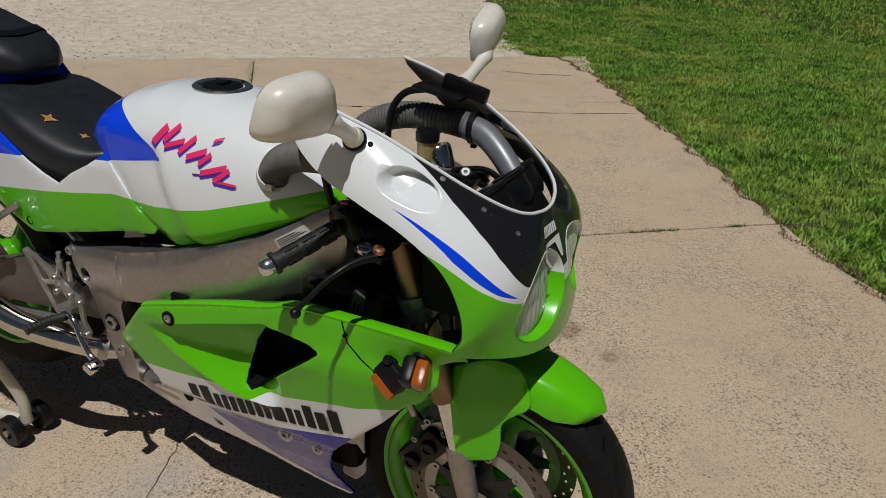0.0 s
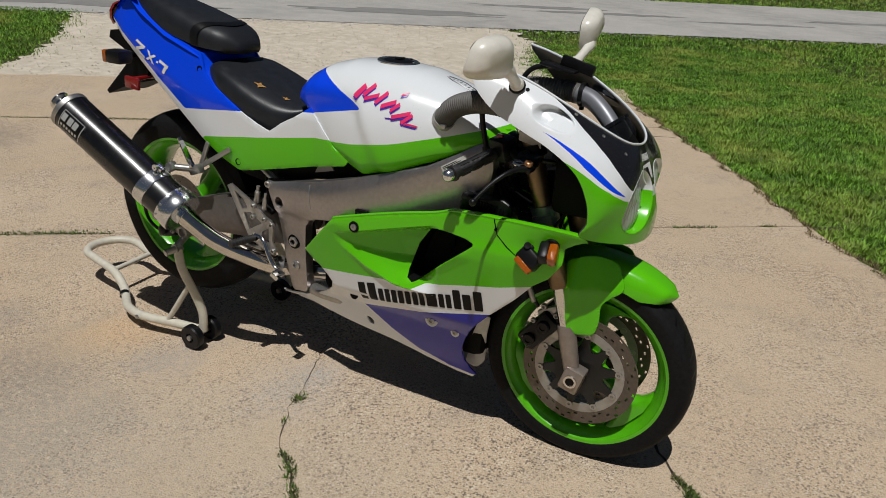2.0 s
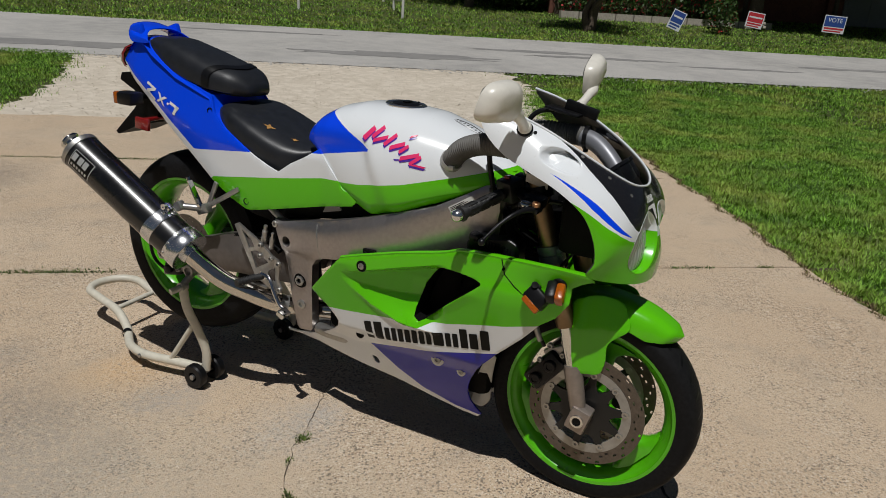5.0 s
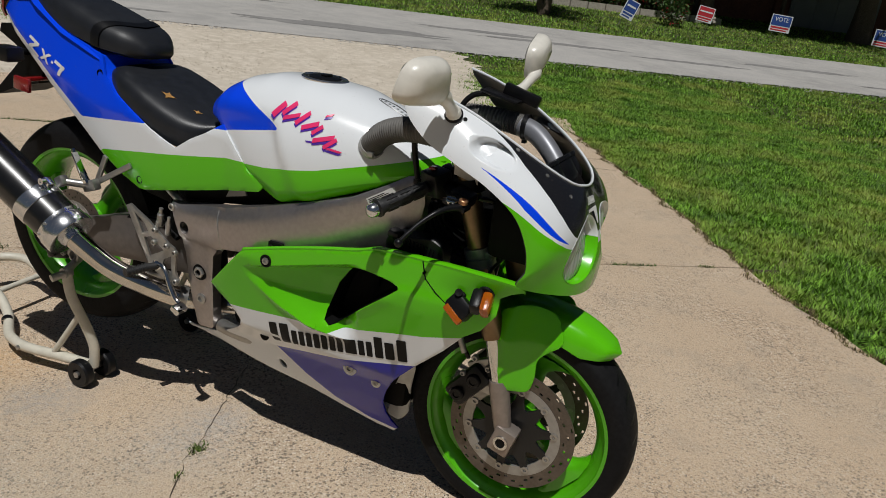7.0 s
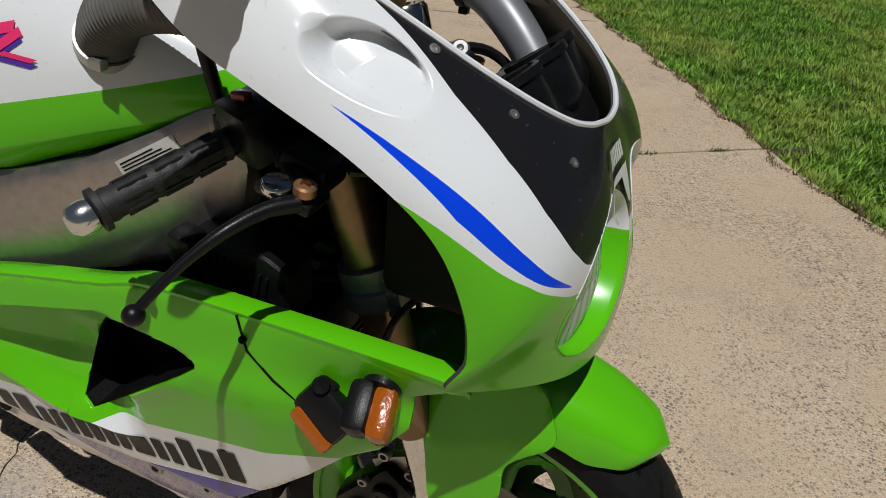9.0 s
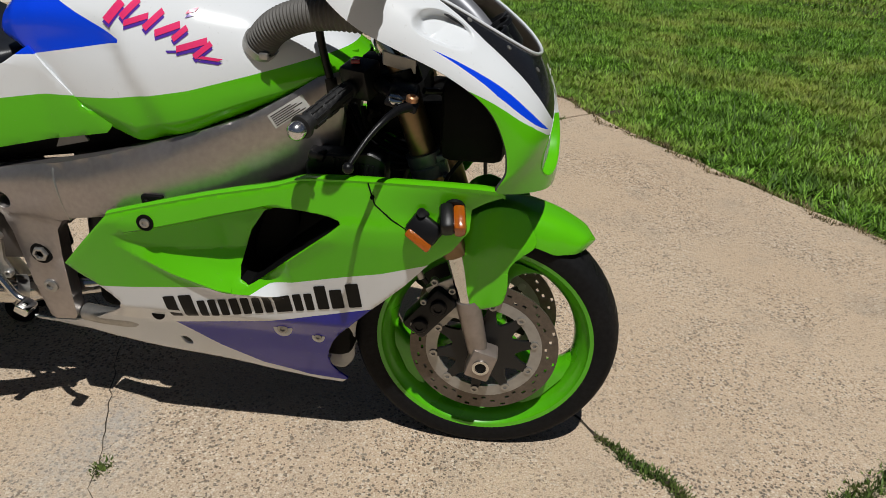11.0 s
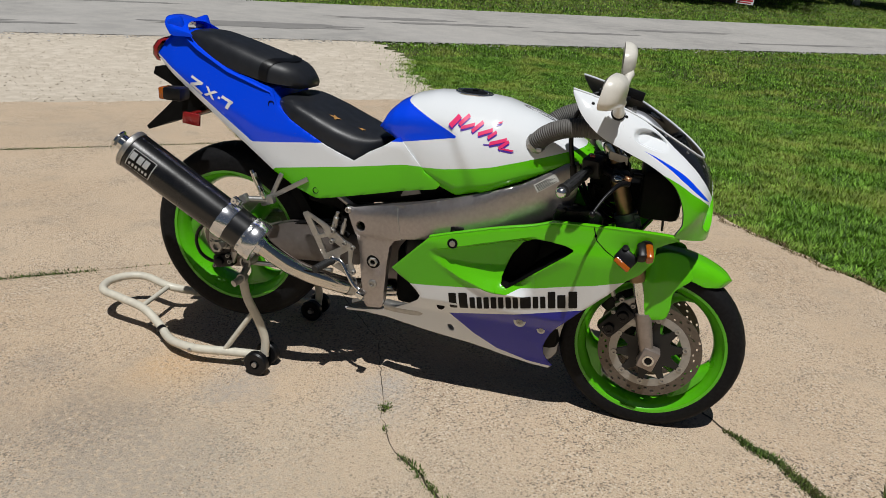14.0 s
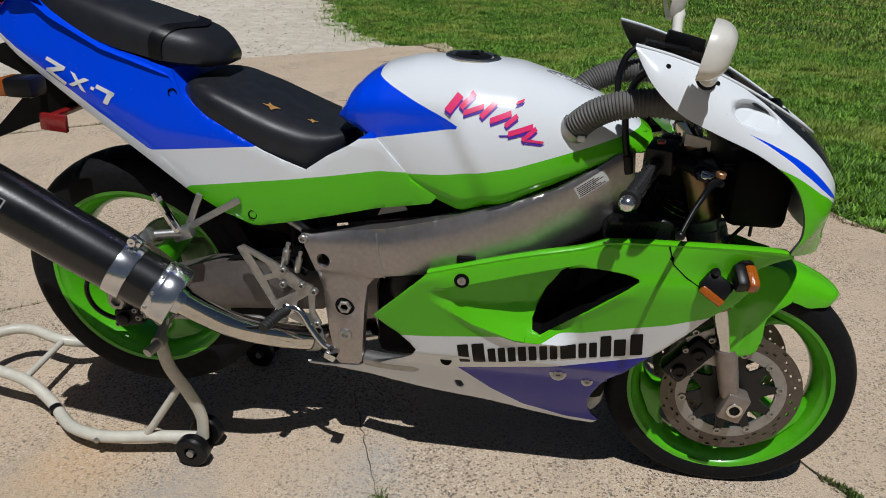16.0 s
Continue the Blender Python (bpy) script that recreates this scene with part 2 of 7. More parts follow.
def concrete():
    """Old driveway concrete with washed-out pebbles, rust-tan and grey blotches."""
    m = bpy.data.materials.new("exposed_concrete")
    m.use_nodes = True
    p = m.node_tree.nodes["Principled BSDF"]
    co = m.node_tree.nodes.new("ShaderNodeTexCoord").outputs["Object"]
    c = mix_col(m, noise_fac(m, co, 0.9, 4.0, .35, .65), (0.56, 0.412, 0.272), (0.635, 0.487, 0.34))
    c = mix_col(m, math_node(m, 'MULTIPLY', noise_fac(m, co, 1.7, 5.0, .52, .72), 0.5), c, (0.55, 0.42, 0.29))
    c = mix_col(m, math_node(m, 'MULTIPLY', noise_fac(m, co, 0.65, 5.0, .55, .72), 0.55), c, (0.37, 0.315, 0.25))
    c = mix_col(m, math_node(m, 'MULTIPLY', noise_fac(m, co, 4.5, 7.0, .54, .72), 0.5), c, (0.33, 0.275, 0.215))
    # pebbles of mixed size and colour in pale sand
    heights = []
    bare = math_node(m, 'ADD', 0.35, math_node(m, 'MULTIPLY', noise_fac(m, co, 2.6, 5.0, .40, .62), 0.75))
    for scale, amt in ((190.0, .92), (105.0, .78)):
        v = node(m, "TexVoronoi", Scale=scale)
        link(m, co, v.inputs["Vector"])
        heights.append(v.outputs["Distance"])
        hue = m.node_tree.nodes.new("ShaderNodeSeparateColor")
        link(m, v.outputs["Color"], hue.inputs[0])
        core = math_node(m, 'LESS_THAN', v.outputs["Distance"], 0.42)
        for sock, share, col, k in ((hue.outputs[0], .30, (0.26, 0.155, 0.085), 1.0), (hue.outputs[1], .30, (0.80, 0.70, 0.56), 1.0), (hue.outputs[2], .16, (0.030, 0.021, 0.014), 1.08)):
            f = math_node(m, 'MULTIPLY', math_node(m, 'MULTIPLY', core, math_node(m, 'LESS_THAN', sock, share)), math_node(m, 'MULTIPLY', bare, amt * k))
            c = mix_col(m, f, c, col)
    sand = noise_fac(m, co, 330.0, 3.0, .38, .62)
    c = mix_col(m, 0.32, c, mix_col(m, sand, (0.20, 0.15, 0.105), (0.76, 0.66, 0.53)))
    v2 = node(m, "TexVoronoi", Scale=38.0)
    link(m, co, v2.inputs["Vector"])
    h2 = m.node_tree.nodes.new("ShaderNodeSeparateColor")
    link(m, v2.outputs["Color"], h2.inputs[0])
    spot = math_node(m, 'MULTIPLY', math_node(m, 'LESS_THAN', v2.outputs["Distance"], 0.15), math_node(m, 'LESS_THAN', h2.outputs[1], 0.10))
    c = mix_col(m, math_node(m, 'MULTIPLY', spot, 0.6), c, (0.09, 0.07, 0.05))
    # old spills: rusty tan, oil brown, tyre grey
    warp = node(m, "TexNoise", Scale=9.0, Detail=5.0)
    link(m, co, warp.inputs["Vector"])
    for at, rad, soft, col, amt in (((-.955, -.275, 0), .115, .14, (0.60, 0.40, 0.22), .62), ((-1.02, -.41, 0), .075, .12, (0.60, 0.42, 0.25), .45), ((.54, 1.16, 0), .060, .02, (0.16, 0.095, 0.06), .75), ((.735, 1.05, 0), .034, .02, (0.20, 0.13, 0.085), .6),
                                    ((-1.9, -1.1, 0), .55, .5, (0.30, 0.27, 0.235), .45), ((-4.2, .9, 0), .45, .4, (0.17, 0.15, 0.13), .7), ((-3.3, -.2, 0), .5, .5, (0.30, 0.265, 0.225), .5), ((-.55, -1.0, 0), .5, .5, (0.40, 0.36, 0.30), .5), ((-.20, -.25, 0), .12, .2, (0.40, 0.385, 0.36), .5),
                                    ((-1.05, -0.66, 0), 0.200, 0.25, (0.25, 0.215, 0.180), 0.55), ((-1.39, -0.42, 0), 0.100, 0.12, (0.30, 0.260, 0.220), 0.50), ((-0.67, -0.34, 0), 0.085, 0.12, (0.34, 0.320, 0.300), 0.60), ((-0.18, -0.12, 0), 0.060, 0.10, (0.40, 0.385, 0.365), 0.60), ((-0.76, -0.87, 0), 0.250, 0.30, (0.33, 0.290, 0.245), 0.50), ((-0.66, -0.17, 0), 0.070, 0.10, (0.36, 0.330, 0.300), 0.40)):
        d = m.node_tree.nodes.new("ShaderNodeVectorMath")
        d.operation = 'DISTANCE'
        link(m, co, d.inputs[0])
        d.inputs[1].default_value = Vector(at) * K
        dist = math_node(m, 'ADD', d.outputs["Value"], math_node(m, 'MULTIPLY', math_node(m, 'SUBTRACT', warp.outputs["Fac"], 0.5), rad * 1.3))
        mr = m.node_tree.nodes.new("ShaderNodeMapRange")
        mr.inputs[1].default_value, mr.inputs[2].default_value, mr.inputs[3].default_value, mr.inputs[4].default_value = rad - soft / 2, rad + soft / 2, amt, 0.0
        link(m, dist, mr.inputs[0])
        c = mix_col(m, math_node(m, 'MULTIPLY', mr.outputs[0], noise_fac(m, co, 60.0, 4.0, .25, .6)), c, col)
    link(m, c, p.inputs["Base Color"])
    p.inputs["Roughness"].default_value = 0.9
    p.inputs["Specular IOR Level"].default_value = 0.2
    b = node(m, "Bump", Strength=0.8, Distance=0.004)
    n = node(m, "TexNoise", Scale=240.0, Detail=4.0)
    link(m, co, n.inputs["Vector"])
    s = math_node(m, 'ADD', n.outputs["Fac"], math_node(m, 'MULTIPLY', math_node(m, 'ADD', heights[0], heights[1]), -0.5))
    link(m, s, b.inputs["Height"])
    link(m, b.outputs[0], p.inputs["Normal"])
    return m


M_CONC = concrete()


def leafy(name, a, b, dry, rough=0.5, s1=1.3, s2=55.0, passes=0.25):
    m = bpy.data.materials.new(name)
    m.use_nodes = True
    p = m.node_tree.nodes["Principled BSDF"]
    co = m.node_tree.nodes.new("ShaderNodeTexCoord").outputs["Object"]
    one = m.node_tree.nodes.new("ShaderNodeNewGeometry").outputs["Random Per Island"]
    c = mix_col(m, math_node(m, 'POWER', one, 1.6), tuple(x * .22 for x in a), tuple(x * 1.6 for x in b))
    c = mix_col(m, math_node(m, 'MULTIPLY', noise_fac(m, co, s2, 2.0, .35, .65), .35), c, b)
    c = mix_col(m, math_node(m, 'MULTIPLY', noise_fac(m, co, s1, 5.0, .45, .68), 0.6), c, dry)
    c = mix_col(m, math_node(m, 'MULTIPLY', noise_fac(m, co, s1 * 2.7, 5.0, .5, .68), 0.55), c, tuple(x * .55 for x in a))
    link(m, c, p.inputs["Base Color"])
    p.inputs["Roughness"].default_value = rough
    p.inputs["Specular IOR Level"].default_value = 0.3
    tr = m.node_tree.nodes.new("ShaderNodeBsdfTranslucent")
    link(m, c, tr.inputs[0])
    mx = m.node_tree.nodes.new("ShaderNodeMixShader")
    mx.inputs[0].default_value = passes
    out = m.node_tree.nodes["Material Output"]
    link(m, p.outputs[0], mx.inputs[1])
    link(m, tr.outputs[0], mx.inputs[2])
    link(m, mx.outputs[0], out.inputs[0])
    return m


M_GRASS = leafy("grass_blades", (0.048, 0.140, 0.012), (0.225, 0.425, 0.045), (0.44, 0.45, 0.10), 0.55, 1.3, 70.0, 0.22)
M_THATCH = leafy("dead_thatch", (0.16, 0.105, 0.055), (0.25, 0.19, 0.095), (0.15, 0.17, 0.05), 0.7, 4.0, 90.0, 0.1)
M_WEED = leafy("weed_leaves", (0.055, 0.115, 0.024), (0.125, 0.20, 0.040), (0.16, 0.13, 0.055), 0.5, 9.0, 90.0)
M_LEAF = leafy("tree_leaves", (0.03, 0.075, 0.015), (0.06, 0.12, 0.025), (0.07, 0.10, 0.03), 0.5, 0.8, 8.0)
M_BARK = surface("bark", (0.12, 0.09, 0.065), 0.9, 0, 0, 0.35, 25, 4, 0.8, 30)
M_ROSE = surface("rose_petals", (0.55, 0.03, 0.035), 0.6, 0, 0, 0.3, 30, 6)
M_BRICK = ground_mix("dark_brick", [(0.16, 0.065, 0.045), (0.11, 0.045, 0.035), (0.2, 0.09, 0.06)], [(3, .4, .6, .7), (12, .4, .6, .6)], 0.9, 0.5, 30)
M_STONE = surface("pale_stone", (0.42, 0.38, 0.32), 0.9, 0, 0, 0.2, 15, 3, 0.6, 30)
M_WOODW = surface("painted_wood", (0.62, 0.61, 0.57), 0.6, 0, 0, 0.12, 25, 4, 0.2, 90)
M_GARAGE = surface("garage_paint", (0.20, 0.21, 0.215), 0.6, 0, 0, 0.08, 20, 3)
M_ROOF = surface("roof_shingle", (0.10, 0.09, 0.085), 0.9, 0, 0, 0.25, 20, 3, 0.6, 30)
M_SIGNW = surface("sign_white", (0.75, 0.76, 0.78), 0.45, 0, 0, 0.05, 20, 4)
M_SIGNR = surface("sign_red", (0.55, 0.035, 0.05), 0.45, 0, 0, 0.08, 20, 4)
M_SIGNB = surface("sign_blue", (0.03, 0.075, 0.30), 0.45, 0, 0, 0.08, 20, 4)


# ---- building tools ----
def part(name, bm, material, parent, label="", sharp=38, uv=None):
    """Links a bmesh as one mesh object under a thing or a part."""
    me = bpy.data.meshes.new(name)
    if uv is not None:
        lay = bm.loops.layers.uv.new("panel")
        for f in bm.faces:
            for lp in f.loops:
                lp[lay].uv = uv(lp.vert)
    bm.to_mesh(me)
    bm.free()
    for mt in (material if isinstance(material, (list, tuple)) else [material]):
        me.materials.append(mt)
    me.polygons.foreach_set("use_smooth", [True] * len(me.polygons))
    me.set_sharp_from_angle(angle=radians(sharp))
    ob = new(name, me)
    if parent is not None:
        ob.parent = parent
    if label:
        tagged(ob, label)
    return ob


def thing(name, label, category, group="", kind="", at=(0, 0, 0)):
    ob = new(name)
    ob.location = at
    return tagged(ob, label, category, group, kind)


def interp(x, xs, ys):
    return float(np.interp(x, xs, ys))


def spline(pts, per=6):
    """A smooth line through pts (Catmull-Rom)."""
    P = [Vector(p) for p in pts]
    P = [P[0] * 2 - P[1]] + P + [P[-1] * 2 - P[-2]]
    out = []
    for i in range(1, len(P) - 2):
        a, b, c, d = P[i - 1:i + 3]
        for k in range(per):
            t = k / per
            out.append(0.5 * ((2 * b) + (c - a) * t + (2 * a - 5 * b + 4 * c - d) * t * t + (3 * b - a - 3 * c + d) * t ** 3))
    out.append(P[-2])
    return out


def add_rows(bm, rows, wrap=False, cap=False):
    vs = [[bm.verts.new(p) for p in r] for r in rows]
    n = len(vs[0])
    for r, s in zip(vs, vs[1:]):
        for i in range(n if wrap else n - 1):
            bm.faces.new((r[i], r[(i + 1) % n], s[(i + 1) % n], s[i]))
    if cap:
        bm.faces.new(vs[0][::-1])
        bm.faces.new(vs[-1])
    return vs


def add_tube(bm, pts, r, seg=10, ribs=None):
    """A round bar along pts; r is one radius or one for each point."""
    pts = [Vector(p) for p in pts]
    rows, side = [], None
    for i, p in enumerate(pts):
        d = (pts[min(i + 1, len(pts) - 1)] - pts[max(i - 1, 0)]).normalized()
        if side is None:
            side = d.orthogonal().normalized()
        side = (side - d * side.dot(d)).normalized()
        up = d.cross(side)
        q = r[i] if isinstance(r, (list, tuple)) else r
        rows.append([p + (side * math.cos(a) + up * math.sin(a)) * q for a in (2 * math.pi * k / seg for k in range(seg))])
    add_rows(bm, rows, True, True)


def add_lathe(bm, prof, centre, axis, seg=32, close=False, arc=None):
    """Turns (radius, height) pairs round an axis."""
    c, ax = Vector(centre), Vector(axis).normalized()
    e1 = ax.orthogonal().normalized()
    if abs(ax.y) > 0.99:
        e1 = Vector((1, 0, 0))
    e2 = ax.cross(e1)
    rows = [[c + ax * h + (e1 * math.cos(a) + e2 * math.sin(a)) * r for r, h in prof] for a in (2 * math.pi * k / seg for k in range(seg))]
    vs = [[bm.verts.new(p) for p in r] for r in rows]
    n = len(prof)
    for i in range(seg):
        a, b = vs[i], vs[(i + 1) % seg]
        for k in range(n if close else n - 1):
            j = (k + 1) % n
            bm.faces.new((a[k], b[k], b[j], a[j]))
    if not close:
        if prof[0][0] > 1e-6:
            bm.faces.new([v[0] for v in vs][::-1])
        if prof[-1][0] > 1e-6:
            bm.faces.new([v[-1] for v in vs])
    bmesh.ops.remove_doubles(bm, verts=bm.verts, dist=1e-6)


def add_box(bm, centre, size, rot=None, bevel=0.0):
    m = Matrix.Translation(centre) @ (rot.to_4x4() if rot is not None else Matrix.Identity(4)) @ Matrix.Diagonal((*size, 1))
    got = bmesh.ops.create_cube(bm, size=1.0, matrix=m)["verts"]
    if bevel:
        es = list({e for v in got for e in v.link_edges})
        bmesh.ops.bevel(bm, geom=es, offset=bevel, segments=2, affect='EDGES', profile=0.5)


def add_plate(bm, poly, y0, y1, s=1.0, bevel=0.0):
    """A flat plate: an outline in x and z, between two y."""
    a = [bm.verts.new((x, y0 * s, z)) for x, z in poly]
    b = [bm.verts.new((x, y1 * s, z)) for x, z in poly]
    n = len(poly)
    fs_ = [bm.faces.new(a), bm.faces.new(b[::-1])]
    for i in range(n):
        fs_.append(bm.faces.new((a[i], b[i], b[(i + 1) % n], a[(i + 1) % n])))
    bmesh.ops.recalc_face_normals(bm, faces=fs_)
    if bevel:
        es = [e for e in bm.edges if all(v in set(a + b) for v in e.verts)]
        bmesh.ops.bevel(bm, geom=es, offset=bevel, segments=1, affect='EDGES')


def add_bolt(bm, at, r, s=1.0, h=0.006, deep=True):
    """A socket screw that stands out to the side."""
    x, y, z = at
    ay = -1 * s
    prof = [(r, -.004), (r, h * .7), (r * .8, h)] + ([(r * .5, h), (r * .45, h * .2), (0, h * .2)] if deep else [(0, h)])
    add_lathe(bm, prof, (x, y * s, z), (0, ay, 0), 12)


def inside(p, poly):
    x, z = p
    c = False
    for (x1, z1), (x2, z2) in zip(poly, poly[1:] + poly[:1]):
        if (z1 > z) != (z2 > z) and x < (x2 - x1) * (z - z1) / (z2 - z1) + x1:
            c = not c
    return c


def rounded(poly, r, n=3):
    """Cuts an outline's corners with small arcs."""
    out = []
    k = len(poly)
    for i in range(k):
        a, b, c = (Vector(poly[(i + j) % k]) for j in (-1, 0, 1))
        d1, d2 = (a - b), (c - b)
        q = min(r, d1.length * .4, d2.length * .4)
        p1, p2 = b + d1.normalized() * q, b + d2.normalized() * q
        for j in range(n + 1):
            t = j / n
            out.append(tuple((1 - t) ** 2 * p1 + 2 * t * (1 - t) * b + t * t * p2))
    return out


def shell(outline, width, thick, cell=0.015, holes=(), s=1.0, solid=True, creases=()):
    """A curved body panel: an outline in x and z, laid on the side surface y = -width(x, z), with holes cut through."""
    bm = bmesh.new()
    bm.faces.new([bm.verts.new((x, 0, z)) for x, z in outline]).normal_update()
    bmesh.ops.triangulate(bm, faces=bm.faces[:])
    xs, zs = [p[0] for p in outline], [p[1] for p in outline]
    cuts = [((x, 0, 0), (1, 0, 0)) for x in np.arange(min(xs) + cell * .5, max(xs), cell)] + [((0, 0, z), (0, 0, 1)) for z in np.arange(min(zs) + cell * .5, max(zs), cell)]
    for co, no in cuts:
        bmesh.ops.bisect_plane(bm, geom=bm.verts[:] + bm.edges[:] + bm.faces[:], plane_co=co, plane_no=no, dist=1e-6)
    for (x1, z1), (x2, z2) in creases:
        near = [f for f in bm.faces if min(x1, x2) - .004 < f.calc_center_median().x < max(x1, x2) + .004 and min(z1, z2) - .015 < f.calc_center_median().z < max(z1, z2) + .015]
        geom = list({v for f in near for v in f.verts}) + list({e for f in near for e in f.edges}) + near
        bmesh.ops.bisect_plane(bm, geom=geom, plane_co=(x1, 0, z1), plane_no=(z2 - z1, 0, x1 - x2), dist=1e-6)
    for hole in holes:
        hx, hz_ = [p[0] for p in hole], [p[1] for p in hole]
        box_ = (min(hx) - .02, max(hx) + .02, min(hz_) - .02, max(hz_) + .02)
        for (x1, z1), (x2, z2) in zip(hole, hole[1:] + hole[:1]):
            near = [f for f in bm.faces if box_[0] < f.calc_center_median().x < box_[1] and box_[2] < f.calc_center_median().z < box_[3]]
            geom = list({v for f in near for v in f.verts}) + list({e for f in near for e in f.edges}) + near
            bmesh.ops.bisect_plane(bm, geom=geom, plane_co=(x1, 0, z1), plane_no=(z2 - z1, 0, x1 - x2), dist=1e-6)
        gone = [f for f in bm.faces if inside((f.calc_center_median().x, f.calc_center_median().z), hole)]
        bmesh.ops.delete(bm, geom=gone, context='FACES')
    bmesh.ops.dissolve_degenerate(bm, edges=bm.edges[:], dist=1e-5)
    for v in bm.verts:
        v.co.y = -width(v.co.x, v.co.z) * s
    if solid:
        outer = bm.faces[:]
        for v in bm.verts:
            if v.is_boundary:
                v.co.y += .0015 * s
        got = bmesh.ops.extrude_face_region(bm, geom=outer, use_keep_orig=True)["geom"]
        for v in got:
            if isinstance(v, bmesh.types.BMVert):
                v.co.y += thick * s
        bmesh.ops.recalc_face_normals(bm, faces=bm.faces[:])
    elif s > 0:
        for f in bm.faces:
            f.normal_update()
            if f.normal.y > 0:
                f.normal_flip()
    return bm


def panel_uv(v):
    return (fu(v.co.x), v.co.z)


# ---- motorcycle ----
bike = thing("motorcycle", "green, white and blue sport motorcycle parked upright on a rear stand", "motorcycle")
FX, FZ, RX, RZ = 0.705, 0.291, -0.802, 0.470   # axles


def wheel(name, x, z, r, half, rim_r, rim_half, spokes, turn, label):
    # rim: outer band with a deep channel, hub, spokes
    bm = bmesh.new()
    h = rim_half
    prof = [(rim_r, -h - .006), (rim_r + .004, -h), (rim_r - .004, -h + .006), (rim_r - .016, -h + .014), (rim_r - .030, -h * .35), (rim_r - .030, h * .35), (rim_r - .016, h - .014), (rim_r - .004, h - .006),
            (rim_r + .004, h), (rim_r, h + .006), (rim_r - .009, h + .004), (rim_r - .012, h - .004), (rim_r - .020, h - .008), (rim_r - .036, h * .45), (rim_r - .040, 0), (rim_r - .036, -h * .45), (rim_r - .020, -h + .008), (rim_r - .012, -h + .004), (rim_r - .009, -h - .004)]
    add_lathe(bm, prof, (x, 0, z), (0, 1, 0), 96, True)
    w = part(name, bm, M_RIM, bike, label, 45)
    bm = bmesh.new()
    prof = [(rim_r - .004, -rim_half - .004), (rim_r + .007, -rim_half - .009)]
    n = 14
    for i in range(n + 1):
        a = math.pi * i / n
        prof.append((rim_r + .012 + (r - rim_r - .012) * math.sin(a) ** .62, -half * math.cos(a) * (1 if i not in (0, n) else .93)))
    prof += [(rim_r + .007, rim_half + .009), (rim_r - .004, rim_half + .004)]
    add_lathe(bm, prof, (x, 0, z), (0, 1, 0), 96, True)
    tyre = part("tyre", bm, M_TYRE, w, "black road tyre with worn tread grooves", 60)
    # tread grooves: thin raised-edge sipes
    bm = bmesh.new()
    for k in range(36):
        a = 2 * math.pi * k / 36
        for sgn in (-1, 1):
            rows = []
            for j in range(5):
                q = (.62 + .30 * j / 4) * math.pi / 2
                rr = rim_r + .012 + (r - rim_r - .012) * math.sin(q) ** .62 + .0006
                yy = sgn * half * math.cos(q)
                aa = a + .05 * j / 4 + (.07 if sgn > 0 else 0)
                rows.append([Vector((x + math.cos(aa + d) * rr, yy, z + math.sin(aa + d) * rr)) for d in (-.013, .013)])
            add_rows(bm, rows)
    tagged(part("tread_grooves", bm, M_INK, w), kind="stuff")
    for k in range(spokes):
        a0 = turn + 2 * math.pi * k / spokes
        bm = bmesh.new()
        rows = []
        for j in range(13):
            t = j / 12
            rr = .045 + (rim_r - .080) * t
            wd = .034 - .006 * math.sin(t * math.pi) + .075 * max(0, (t - .62) / .38) ** 2.2
            th = .020 + .012 * t
            ring = []
            for i in range(14):
                q = 2 * math.pi * i / 14
                c, sn = math.cos(q), math.sin(q)
                aa = a0 + wd * math.copysign(abs(c) ** .7, c) / rr
                ring.append(Vector((x + math.cos(aa) * rr, th * math.copysign(abs(sn) ** .7, sn), z + math.sin(aa) * rr)))
            rows.append(ring)
        add_rows(bm, rows, True, True)
        part("spoke", bm, M_RIM, w, "" if k else "broad green cast spoke flaring into the rim")
    bm = bmesh.new()
    add_lathe(bm, [(.018, -.062), (.034, -.062), (.048, -.045), (.052, -.02), (.052, .02), (.048, .045), (.034, .062), (.018, .062)], (x, 0, z), (0, 1, 0), 32)
    part("hub", bm, M_RIM, w)
    return w


